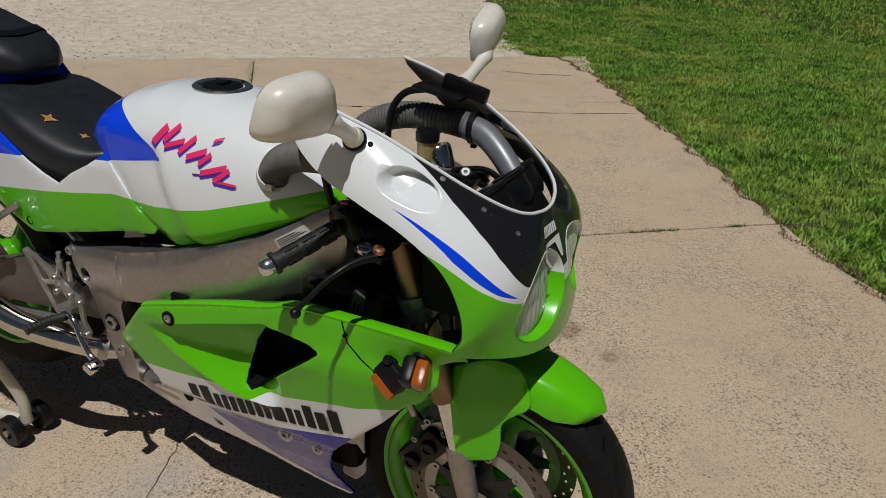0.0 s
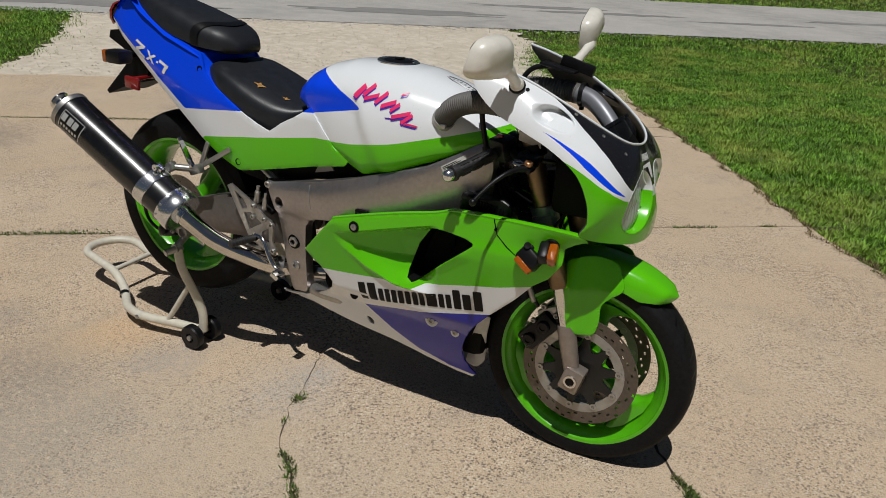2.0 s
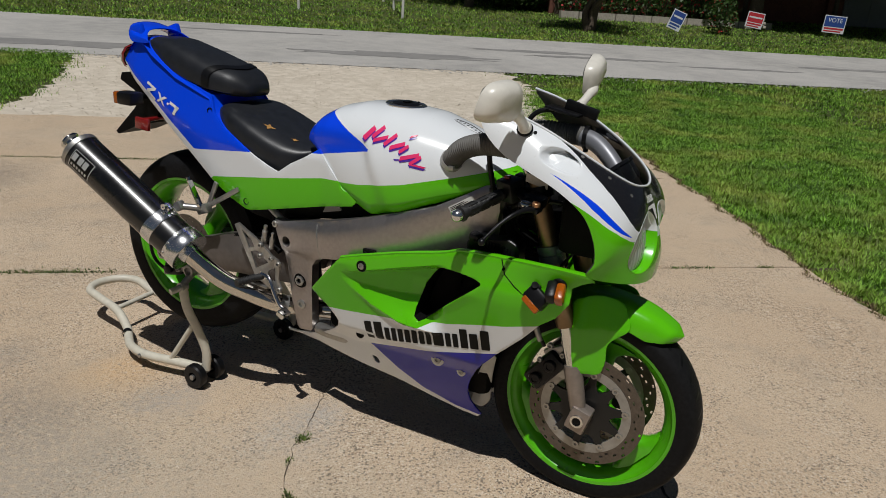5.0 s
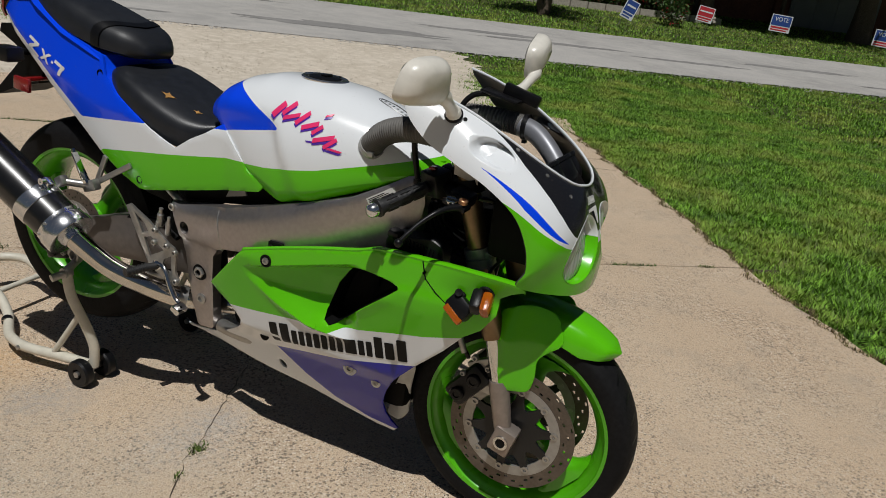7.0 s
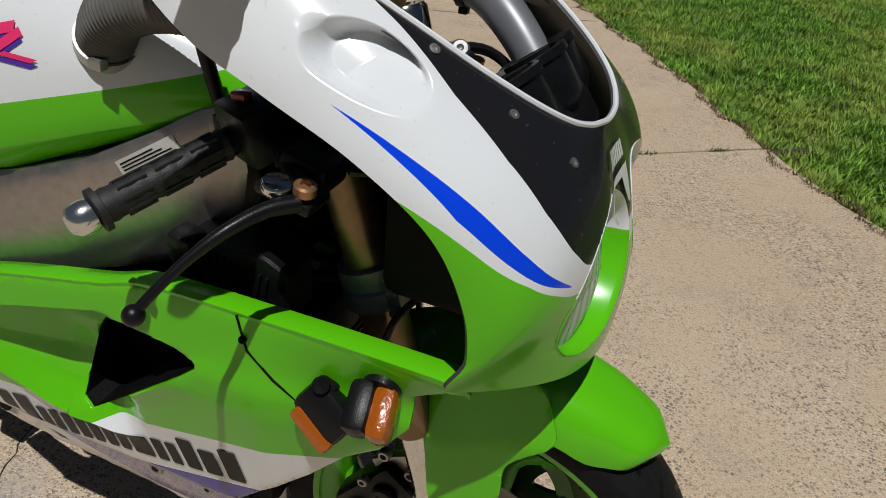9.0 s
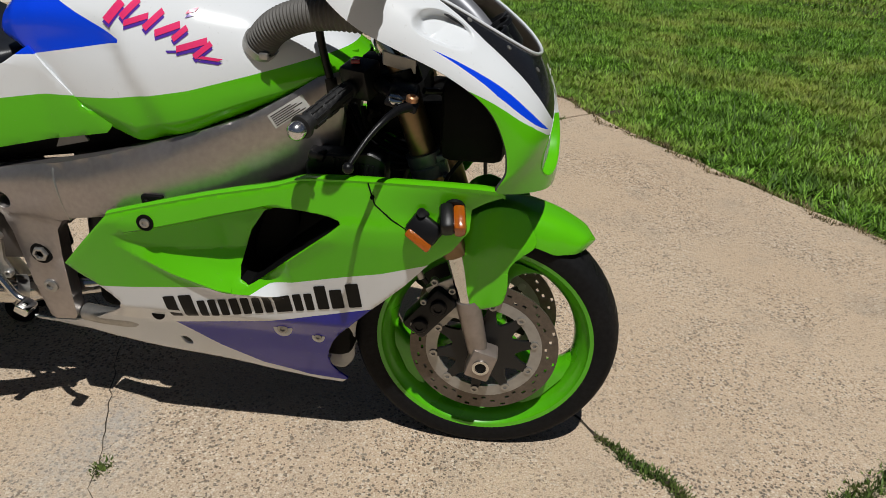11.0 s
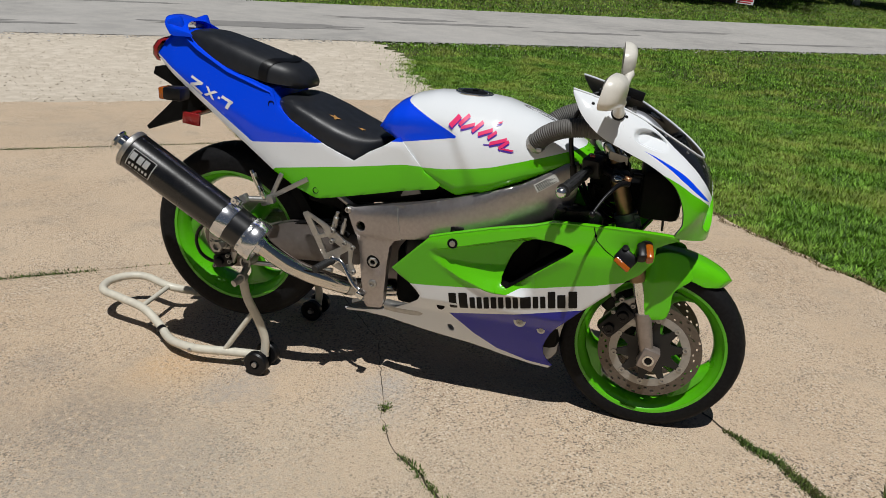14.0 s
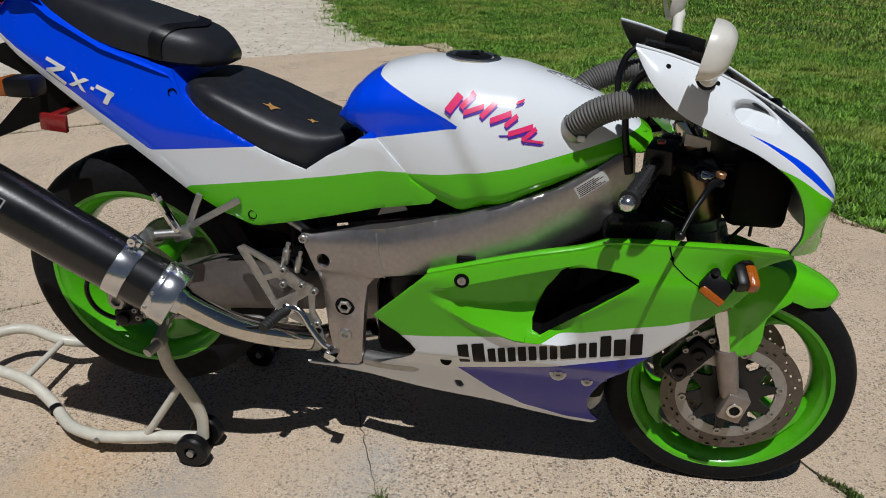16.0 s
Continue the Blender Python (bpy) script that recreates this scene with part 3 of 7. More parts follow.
def brake_disc(parent, x, z, y, r, inner, s=1.0):
    """A drilled rotor ring on a dark carrier."""
    bm = bmesh.new()
    nseg, rad = 180, [inner, inner + .004, inner + (r - inner) * .22, inner + (r - inner) * .36, inner + (r - inner) * .5, inner + (r - inner) * .64, inner + (r - inner) * .78, r - .003, r]
    def drilled(i, k):
        q = i % 15
        return (k == 2 and q in (1, 2)) or (k == 4 and q in (5, 6)) or (k == 6 and q in (9, 10)) or (k == 3 and q in (12, 13))
    for face_y in (-.0025, .0025):
        vs = [[bm.verts.new((x + rr * math.cos(2 * math.pi * i / nseg), y + face_y, z + rr * math.sin(2 * math.pi * i / nseg))) for rr in rad] for i in range(nseg)]
        for i in range(nseg):
            for k in range(len(rad) - 1):
                if not drilled(i, k):
                    a, b = vs[i], vs[(i + 1) % nseg]
                    bm.faces.new((a[k], b[k], b[k + 1], a[k + 1]) if face_y > 0 else (a[k], a[k + 1], b[k + 1], b[k]))
        if face_y < 0:
            low = vs
    edge = [e for e in bm.edges if e.is_boundary]
    top = {}
    for i in range(nseg):
        for k in range(len(rad)):
            top[(round(low[i][k].co.x, 5), round(low[i][k].co.z, 5))] = low[i][k]
    for e in edge:
        if all(v.co.y > y for v in e.verts):
            a, b = e.verts
            c, d = (top.get((round(v.co.x, 5), round(v.co.z, 5))) for v in (b, a))
            if c and d:
                try:
                    bm.faces.new((a, b, c, d))
                except ValueError:
                    pass
    disc = part("brake_disc", bm, M_DISC, parent, "drilled grey steel brake disc", 30)
    # dark spider between hub and rotor, pale inner band, one button at each arm
    outline = []
    for k in range(10):
        a = 2 * math.pi * k / 10 + .2
        for rr, off in ((inner * .56, -.26), (inner * .70, -.13), (inner - .020, -.09), (inner - .020, .09), (inner * .70, .13), (inner * .56, .26)):
            outline.append((x + rr * math.cos(a + off), z + rr * math.sin(a + off)))
    bm = bmesh.new()
    add_plate(bm, outline, y - .004, y + .004)
    part("disc_carrier", bm, M_CARRIER, disc, "black disc carrier")
    bm = bmesh.new()
    add_lathe(bm, [(inner - .023, -.0036), (inner + .003, -.0036), (inner + .003, .0036), (inner - .023, .0036)], (x, y, z), (0, 1, 0), 72, True)
    part("disc_band", bm, M_RING, disc, "pale inner band")
    bm = bmesh.new()
    add_lathe(bm, [(.0095, -.006), (.0095, .007), (.0045, .007), (.0045, .003), (0, .003)], (0, 0, 0), (0, -s, 0), 12)
    first = part("disc_button", bm, M_STEEL, disc)
    first.location = (x + (inner - .013) * math.cos(.2), y, z + (inner - .013) * math.sin(.2))
    for k in range(1, 10):
        a = 2 * math.pi * k / 10 + .2
        b = new("disc_button", first.data)
        b.parent = disc
        b.location = (x + (inner - .013) * math.cos(a), y, z + (inner - .013) * math.sin(a))
    return disc


fw = wheel("front_wheel", FX, FZ, 0.303, 0.063, 0.244, 0.050, 3, -0.66, "front wheel with bright green rim")
brake_disc(fw, FX, FZ, -.072, .166, .127)
brake_disc(fw, FX, FZ, .072, .166, .127, -1)
rw = wheel("rear_wheel", RX, RZ, 0.335, 0.093, 0.246, 0.078, 3, 0.87, "rear wheel with bright green rim, clear of the ground")
brake_disc(rw, RX, RZ, -.085, .115, .078)
bm = bmesh.new()
add_lathe(bm, [(.016, -.19), (.016, .19)], (RX, 0, RZ), (0, 1, 0), 16)
add_lathe(bm, [(.022, .0), (.022, .014), (.013, .014), (.012, .004), (0, .004)], (RX, -.19, RZ), (0, -1, 0), 6)
part("axle", bm, M_STEEL, rw)
bm = bmesh.new()
add_lathe(bm, [(.06, .095), (.098, .095), (.104, .10), (.098, .105), (.06, .105)], (RX, 0, RZ), (0, 1, 0), 45)
part("sprocket", bm, M_STEEL, rw)
bm = bmesh.new()
add_tube(bm, [(FX + .085, -.0, FZ - .172), (FX + .075, -.02, FZ - .150), (FX + .068, -.045, FZ - .135)], .004, 6)
part("valve", bm, M_BLACK, fw)


# fork
def fork(s):
    top, low = Vector((.497, -.108 * s, .955)), Vector((.632, -.108 * s, .545))
    axl = Vector((FX, -.108 * s, FZ))
    bm = bmesh.new()
    add_tube(bm, [top, top.lerp(low, .30), top.lerp(low, .96), low], [.0265, .0265, .028, .026], 24)
    f = part("fork_leg", bm, M_BRONZE, bike, "upside-down fork leg with bronze anodised outer tube")
    bm = bmesh.new()
    add_tube(bm, [low, low.lerp(axl, .45)], .0205, 20)
    part("slider", bm, M_CHROME, f, "chrome fork slider")
    bm = bmesh.new()
    a, b = low.lerp(axl, .42), axl + Vector((-.012, 0, .02))
    add_tube(bm, [a, a.lerp(b, .1), a.lerp(b, .85), b], [.024, .026, .023, .022], 20)
    add_box(bm, axl + Vector((-.003, -.004 * s, -.004)), (.056, .050, .072), Matrix.Rotation(radians(16), 3, 'Y'), .006)
    part("lower_leg", bm, M_LEG, f, "dull silver lower fork leg")
    bm = bmesh.new()
    add_lathe(bm, [(.0185, -.002), (.0185, .006), (.0125, .006), (.012, -.02), (0, -.02)], axl + Vector((-.003, -.028 * s, -.004)), (0, -s, 0), 24)
    part("axle_nut", bm, M_CHROME, f)
    # flat black disc over the nut's bore, standing in for the shade inside
    bm = bmesh.new()
    add_lathe(bm, [(.0118, -.010), (.0118, .002), (0, .002)], axl + Vector((-.003, -.028 * s, -.004)), (0, -s, 0), 20)
    part("axle_bore_shade", bm, M_INK, f)
    bm = bmesh.new()
    c = top.lerp(low, .53)
    ax = (low - top).normalized()
    add_lathe(bm, [(.0262, -.024), (.036, -.024), (.036, -.003), (.0335, -.001), (.0335, .001), (.036, .003), (.036, .024), (.0262, .024)], c, ax, 24)
    add_box(bm, c + Vector((.030, -.016 * s, .004)), (.022, .02, .044), Matrix.Rotation(radians(-18), 3, 'Y'), .004)
    for dz in (-.012, .012):
        add_lathe(bm, [(.006, 0), (.006, .010), (.003, .010), (0, .006)], c + ax * dz + Vector((.036, -.024 * s, 0)), (0, -s, 0), 8)
    part("lower_clamp", bm, M_CLAMP, f, "grey-black fork clamp")
    return f


fork(1)
fork(-1)

# front fender: a crowned shell over the tyre with side blades over the fork
bm = bmesh.new()
rows = []
for i in range(37):
    th = radians(50 + 71 * (i / 36) ** 1.25)
    t = (i / 36) ** 1.25
    half = .080 * min(1, .72 + 1.3 * t) if t < .25 else .080 + .010 * min(1, (t - .25) * 3)
    crown = .345 - .004 * min(1, t / .4)
    tip = max(0, 1 - t / .06)
    skirt = .052 * min(1, (t + .025) / .19) ** .8
    q_ = min(1, (t + .003) / .10)
    half *= math.sqrt(1 - (1 - q_) ** 2)
    row = []
    for k in range(21):
        q = -1 + 2 * k / 20
        rr = crown - .008 * q * q - skirt * abs(q) ** 5 - .006 * tip
        yy = half * (q - .10 * q ** 7) * (1 - .25 * tip)
        row.append(Vector((FX + rr * math.cos(th), yy, FZ + rr * math.sin(th))))
    rows.append(row)
add_rows(bm, rows)
got = bmesh.ops.extrude_face_region(bm, geom=bm.faces[:], use_keep_orig=True)["geom"]
for v in got:
    if isinstance(v, bmesh.types.BMVert):
        d = Vector((v.co.x - FX, 0, v.co.z - FZ)).normalized()
        v.co -= d * .004
bmesh.ops.recalc_face_normals(bm, faces=bm.faces[:])
fender = part("front_fender", bm, M_GREEN, bike, "bright green front mudguard", 50)
for s in (1, -1):
    bm = shell(rounded([(.630, .560), (.636, .500), (.654, .426), (.735, .416), (.745, .455), (.742, .512), (.770, .540), (.800, .565), (.770, .630), (.690, .645), (.640, .62)], .016), lambda x, z: .088 + .040 * math.exp(-((x - .668) / .045) ** 2) - max(0, z - .55) * .28, .004, .012, s=s)
    part("fender_blade", bm, M_GREEN, fender)

# calipers with hoses
for s in (1, -1):
    bm = bmesh.new()
    c = Vector((.585, -.092 * s, .395))
    rot = Matrix.Rotation(radians(38), 3, 'Y')
    add_box(bm, c, (.062, .05, .125), rot, .012)
    for dz in (-.032, .03):
        add_lathe(bm, [(.018, 0), (.018, .010), (.015, .013), (.009, .013), (.008, .010), (0, .010)], c + rot @ Vector((0, -.024 * s, dz)), (0, -s, 0), 18)
    add_box(bm, c + rot @ Vector((.02, 0, .07)), (.03, .03, .03), rot, .005)
    cal = part("brake_caliper", bm, M_BLACK, bike, "black four-piston brake caliper", 30)
    bm = bmesh.new()
    add_box(bm, (.632, -.088 * s, .395), (.085, .018, .030), Matrix.Rotation(radians(8), 3, 'Y'), .004)
    add_box(bm, (.610, -.088 * s, .455), (.075, .018, .028), Matrix.Rotation(radians(-30), 3, 'Y'), .004)
    for p in ((.598, .388), (.655, .402), (.592, .470), (.630, .452)):
        add_bolt(bm, (p[0], -.098, p[1]), .009, s, .008)
    part("caliper_bracket", bm, M_STEEL, cal)
    for p in ((.560, .358), (.572, .430), (.552, .372), (.605, .428)):
        bm = bmesh.new()
        add_bolt(bm, (p[0], -.118, p[1]), .0075, s, .006)
        part("caliper_bolt", bm, M_STEEL, cal)
    bm = bmesh.new()
    add_tube(bm, spline([(.575, -.10 * s, .465), (.545, -.115 * s, .53), (.545, -.10 * s, .60), (.56, -.06 * s, .68), (.54, -.03 * s, .78)]), .0055, 8)
    part("brake_hose", bm, M_BLACK, bike)
    bm = bmesh.new()
    add_lathe(bm, [(.0075, -.03), (.0085, -.01), (.0085, .01), (.0075, .03)], (.553, -.112 * s, .51), (.45, 0, -1), 10)
    part("hose_fitting", bm, M_STEEL, cal)


# side fairings
SCOOP_LOW, SCOOP_TOP = ([-.02, .08, .17, .24], [.566, .508, .476, .472]), ([-.02, .187, .300], [.592, .652, .683])


def scoop_line(x, t):
    lo = interp(x, *SCOOP_LOW)
    return lo + (interp(x, *SCOOP_TOP) - lo) * t


def side_w(x, z):
    w = interp(z, [.12, .2, .276, .344, .40, .5, .62, .70, .8], [.070, .093, .128, .156, .196, .216, .241, .234, .226])
    w -= max(0, x - .50) * .22 * interp(z, [.55, .68, .74], [1, .75, .0])
    w -= .45 * max(0, .02 - x) ** 2
    # scoop that deepens towards the duct: a lit lip below, a sharp step above
    low, top = scoop_line(x, 0), scoop_line(x, 1)
    if -.02 < x < .32 and low - .04 < z < top:
        t = (z - low) / (top - low)
        k = min(1, max(0, (x + .02) / .21)) * min(1, max(0, (.32 - x) / .05))
        if t > 0:
            w -= .050 * k * min(1, t / .46) * min(1, (1 - t) / .12)
        w += .010 * k * max(0, 1 - abs(z - low) / (.035 if z > low else .014))
    # raised surround of the opening
    if x > .2 and .47 < z < .70:
        line = interp(x, [.215, .43], [.485, .650])
        w += .004 * math.exp(-((z - line) / .018) ** 2)
    return w


SIDE = [(-.154, .497), (-.116, .537), (-.070, .585), (-.022, .634), (.052, .655), (.178, .688), (.300, .715), (.359, .733), (.425, .737), (.482, .738), (.600, .739), (.700, .737), (.722, .728), (.690, .712), (.664, .694), (.662, .650), (.630, .603), (.592, .575),
        (.547, .523), (.479, .457), (.433, .406), (.404, .366), (.381, .325), (.368, .290), (.362, .262), (.365, .228), (.378, .200), (.398, .180), (.384, .165), (.326, .170), (.220, .190), (.113, .217), (-.030, .240), (-.120, .254), (-.201, .262), (-.300, .252), (-.380, .228), (-.384, .238), (-.300, .262),
        (-.219, .290), (-.158, .320), (-.100, .357), (-.066, .386), (-.055, .408), (-.067, .427), (-.095, .455), (-.126, .474)]
KINKS = [.0, .08, .17, .187, .24, .30]
FOLDS = [((x0, scoop_line(x0, t)), (x1, scoop_line(x1, t))) for t in (0, .46, .88, 1) for x0, x1 in zip([-.02] + KINKS[1:-1], KINKS[1:])]
VENT = [(.300, .672), (.315, .677), (.350, .676), (.400, .669), (.424, .662), (.427, .655), (.405, .636), (.330, .574), (.248, .498), (.232, .489), (.214, .498), (.212, .522), (.238, .600), (.268, .645)]
for s in (1, -1):
    bm = shell(SIDE, side_w, .005, .0095 if s > 0 else .03, [VENT, rounded([(.030, .292), (.048, .292), (.056, .272), (.048, .262), (.036, .268)], .004, 1)], s, creases=FOLDS if s > 0 else ())
    fairing = part("side_fairing", bm, M_SIDE, bike, "green and white side fairing with a violet-blue triangle", 40, panel_uv)
    # duct behind the opening
    bm = bmesh.new()
    rows = []
    for k, (inset, depth) in enumerate(((0, .0), (.004, .03), (.012, .07), (.02, .11))):
        cx, cz = .30, .59
        rows.append([Vector((x + (cx - x) * inset * 6 + .0 * k, -(side_w(x, z) - .004 - depth) * s, z + (cz - z) * inset * 6)) for x, z in VENT])
    vs = add_rows(bm, rows, True)
    bm.faces.new(vs[-1])
    part("air_duct", bm, M_DARK, fairing, "black air duct inside the opening")
    # folded rim along the top edge
    bm = bmesh.new()
    edge = [p for p in SIDE[3:13]]
    line = spline([(x, -side_w(x, z) * s, z) for x, z in edge], 5)
    rows = [[p + Vector((0, .0015 * s, -.004)), p + Vector((0, .0, .003)), p + Vector((0, .008 * s, .006)), p + Vector((0, .030 * s, .001)), p + Vector((0, .034 * s, -.004))] for p in line]
    add_rows(bm, rows)
    part("top_rim", bm, M_GREEN, fairing)
    # screws and cut-outs
    for (x, z), r, mt, lab in (((.055, .626), .0095, M_STEEL, ""), ((.486, .713), .004, M_DARK, ""), ((.282, .367), .0115, M_STEEL, ""), ((.352, .340), .008, M_STEEL, "")):
        w_ = side_w(x, z)
        bm = bmesh.new()
        if r > .005:
            add_lathe(bm, [(r * 1.75, -.002), (r * 1.75, .0015), (r * 1.15, .0015), (r * 1.1, .0005)], (x, -w_ * s, z), (0, -s, 0), 20)
            ring = part("screw_cup", bm, M_DWHITE if z < .5 else M_DARK, fairing)
            bm = bmesh.new()
        add_bolt(bm, (x, -w_ - .001, z), r, s, .004)
        part("screw", bm, mt, fairing)
    bm = bmesh.new()
    add_lathe(bm, [(.014, -.001), (.014, .001), (0, .001)], (.016, -side_w(.016, .379) * s, .379), (0, -s, 0), 18)
    part("plug", bm, M_DARK, fairing)
    bm = shell(rounded([(.345, .190), (.382, .180), (.404, .205), (.412, .300), (.430, .385), (.405, .385), (.372, .300)], .012), lambda x, z: interp(z, [.17, .26, .39], [.050, .066, .115]) - max(0, x - .38) * .5, .004, .02, [rounded([(.388, .262), (.400, .262), (.400, .238), (.388, .238)], .004)], s)
    part("inner_liner", bm, M_LABEL, fairing, "pale inner liner behind the wheel")
    # panel seam from the top edge down to the indicator
    bm = bmesh.new()
    add_tube(bm, [(x, -(side_w(x, z) + .0003) * s, z) for x, z in ((.478, .738), (.490, .700), (.520, .672), (.560, .645), (.575, .632))], .0014, 5)
    part("panel_seam", bm, M_DARK, fairing)

# plain bars in place of the maker's lettering on the white band
def flat_mark(poly, width, lift, mat_, parent, name="mark", s=1.0, cell=.02):
    bm = shell(poly, lambda x, z: width(x, z) + lift, .0006, cell, s=s, solid=False)
    return part(name, bm, mat_, parent)


base0, base1 = Vector((.050, .379)), Vector((.466, .463))
near_fairing = [o for o in bike.children if o.name.startswith("side_fairing")][0]
for a, b, h in ((0, .060, 1.0), (.080, .148, 1.0), (.166, .208, .72), (.222, .262, .72), (.276, .318, .70), (.332, .376, .70), (.390, .432, .70), (.448, .490, .72), (.504, .544, .72), (.560, .642, .72), (.656, .698, .72), (.712, .752, .72), (.770, .826, 1.0), (.840, .900, .80), (.922, .985, 1.0)):
    up = Vector((-.006, .061)) * h
    p0, p1 = base0.lerp(base1, a), base0.lerp(base1, b)
    flat_mark(rounded([tuple(p0), tuple(p1), tuple(p1 + up), tuple(p0 + up)], .003, 2), side_w, .0012, M_INK, near_fairing, "lettering_bar")


# upper cowl: stations from the rear tip round to the nose; rim, middle and lower edge of each
TOP = [(.366, -.193, 1.127), (.44, -.190, 1.108), (.53, -.180, 1.076), (.61, -.165, 1.036), (.67, -.147, 1.002), (.715, -.122, .974), (.743, -.094, .955), (.757, -.066, .945), (.763, -.044, .941), (.767, -.022, .938), (.768, 0, .937)]
MID = [(.367, -.198, 1.121), (.421, -.224, 1.088), (.500, -.222, 1.050), (.585, -.222, 1.012), (.653, -.218, .975), (.712, -.213, .938), (.752, -.204, .902), (.778, -.188, .868), (.794, -.155, .836), (.806, -.088, .822), (.814, 0, .818)]
LOW = [(.368, -.200, 1.115), (.402, -.238, 1.062), (.458, -.246, 1.012), (.530, -.248, .978), (.610, -.250, .943), (.678, -.250, .896), (.711, -.248, .838), (.720, -.247, .785), (.709, -.242, .743), (.796, -.132, .712), (.820, 0, .700)]
HL_C, HL_R = Vector((-.093, .812)), Vector((.078, .074))   # headlight centre and half sizes in y and z


def oval(y, z):
    """Below one inside the headlight opening."""
    dz = z - HL_C.y
    return math.hypot((y - HL_C.x - .25 * dz) / HL_R.x, dz / HL_R.y)


def oval_at(r, a):
    dz = HL_R.y * r * math.sin(a)
    return HL_C.x + HL_R.x * r * math.cos(a) + .25 * dz, HL_C.y + dz


def cowl_point(u, v):
    i = min(int(u), 9)
    f = u - i
    def at(row):
        P = [Vector(row[max(0, min(10, i + k))]) for k in (-1, 0, 1, 2)]
        if i == 9:
            P[3] = Vector((row[9][0], -row[9][1], row[9][2]))
        a, b, c, d = P
        return 0.5 * ((2 * b) + (c - a) * f + (2 * a - 5 * b + 4 * c - d) * f * f + (3 * b - a - 3 * c + d) * f ** 3)
    t, m, l = at(TOP), at(MID), at(LOW)
    p = t * ((1 - v) * (1 - 2 * v)) + m * (4 * v * (1 - v)) + l * (v * (2 * v - 1))
    # air dimple beside the screen
    du, dv = (u - 3.02) / (.46 if u < 3.02 else .95), (v - .43) / .27
    d = math.hypot(du, dv)
    if d < 1:
        q = min(1, (1 - d) / .26)
        p += Vector((.004, .024, -.009)) * (q * q * (3 - 2 * q)) * (1 if u < 3.02 else max(0, 1 - du) ** 1.2)
    return p


for s in (1, -1):
    bm = bmesh.new()
    US, NV = np.concatenate((np.arange(0, 2.6, .07), np.arange(2.6, 3.8, .022), np.arange(3.8, 6, .07), np.arange(6, 10.001, .04))), 110
    uvs, grid_ = {}, []
    for u in US.tolist():
        row = []
        for k in range(NV + 1):
            v = k / NV
            p = cowl_point(u, v)
            p.y *= s
            vert = bm.verts.new(p)
            uvs[vert] = (u / 10, v)
            row.append(vert)
        grid_.append(row)
    for a, b in zip(grid_, grid_[1:]):
        for k in range(NV):
            mid_ = (a[k].co + b[k + 1].co) / 2
            if a[k].co.x < .72 or oval(mid_.y * s, mid_.z) > 1.0:
                bm.faces.new((a[k], a[k + 1], b[k + 1], b[k]))
    bmesh.ops.delete(bm, geom=[v for v in bm.verts if not v.link_faces], context='VERTS')
    for v in bm.verts:
        o = oval(v.co.y * s, v.co.z) if v.co.x > .72 and v.is_boundary else 9
        if o < 1.16:                       # trim the opening to a clean oval
            dz = v.co.z - HL_C.y
            t = (v.co.y * s - HL_C.x - .25 * dz) / o
            v.co.z = HL_C.y + dz / o
            v.co.y = s * (HL_C.x + t + .25 * dz / o)
    got = bmesh.ops.extrude_face_region(bm, geom=bm.faces[:], use_keep_orig=True)["geom"]
    bm.normal_update()
    news = [v for v in got if isinstance(v, bmesh.types.BMVert)]
    fresh = set(news)
    for v in news:
        d = (Vector((v.co.x - .50, v.co.y, (v.co.z - .86) * .6))).normalized()
        uvs[v] = (.0, .3)
        v.co -= d * .0045
    bmesh.ops.recalc_face_normals(bm, faces=bm.faces[:])
    for f in bm.faces:
        if any(v in fresh for v in f.verts):
            f.material_index = 1
    look_up = uvs
    cowl = part("upper_cowl", bm, [M_COWL, M_LINER], bike, "white and green nose cowl with black screen surround and blue flash", 60, lambda vert: look_up[vert])
    # pale edging round the open screen aperture
    bm = bmesh.new()
    line = [cowl_point(u / 8, 0) for u in range(0, 81)]
    add_tube(bm, [Vector((p.x, p.y * s, p.z + .001)) for p in line], .0032, 8)
    part("screen_edging", bm, M_WHITE, cowl)
    # headlight: a rim on the oval, a bowl behind it, reflector and lens
    skin = [cowl_point(6 + 4 * i / 60, k / 60) for i in range(61) for k in range(61)]
    def skin_x(y, z):
        near = sorted(skin, key=lambda q: (q.y - y) ** 2 + (q.z - z) ** 2)[:4]
        ws_ = [1 / (1e-5 + (q.y - y) ** 2 + (q.z - z) ** 2) for q in near]
        return sum(q.x * w_ for q, w_ in zip(near, ws_)) / sum(ws_)
    angs = [2 * math.pi * j / 72 for j in range(72)]
    rim_x = [skin_x(*oval_at(1.0, a)) for a in angs]
    for _ in range(3):
        rim_x = [(rim_x[j - 1] + 2 * rim_x[j] + rim_x[(j + 1) % 72]) / 4 for j in range(72)]
    def ring_at(r, back):
        return [Vector((x - back, oval_at(r, a)[0] * s, oval_at(r, a)[1])) for a, x in zip(angs, rim_x)]
    deep = [Vector((x - .007 - .011 * (1 + math.cos(a)), oval_at(.94, a)[0] * s, oval_at(.94, a)[1])) for a, x in zip(angs, rim_x)]
    bm = bmesh.new()
    add_rows(bm, [ring_at(1.012, .0012), ring_at(1.004, -.0006), ring_at(.985, .0012), ring_at(.97, .006), deep], True)
    bmesh.ops.recalc_face_normals(bm, faces=bm.faces[:])
    for f in bm.faces:
        f.material_index = 0 if f.calc_center_median().z > .822 else 1
    part("headlight_rim", bm, [M_WHITE, M_GREEN], cowl)
    cy, cz = HL_C.x * s, HL_C.y
    bm = bmesh.new()
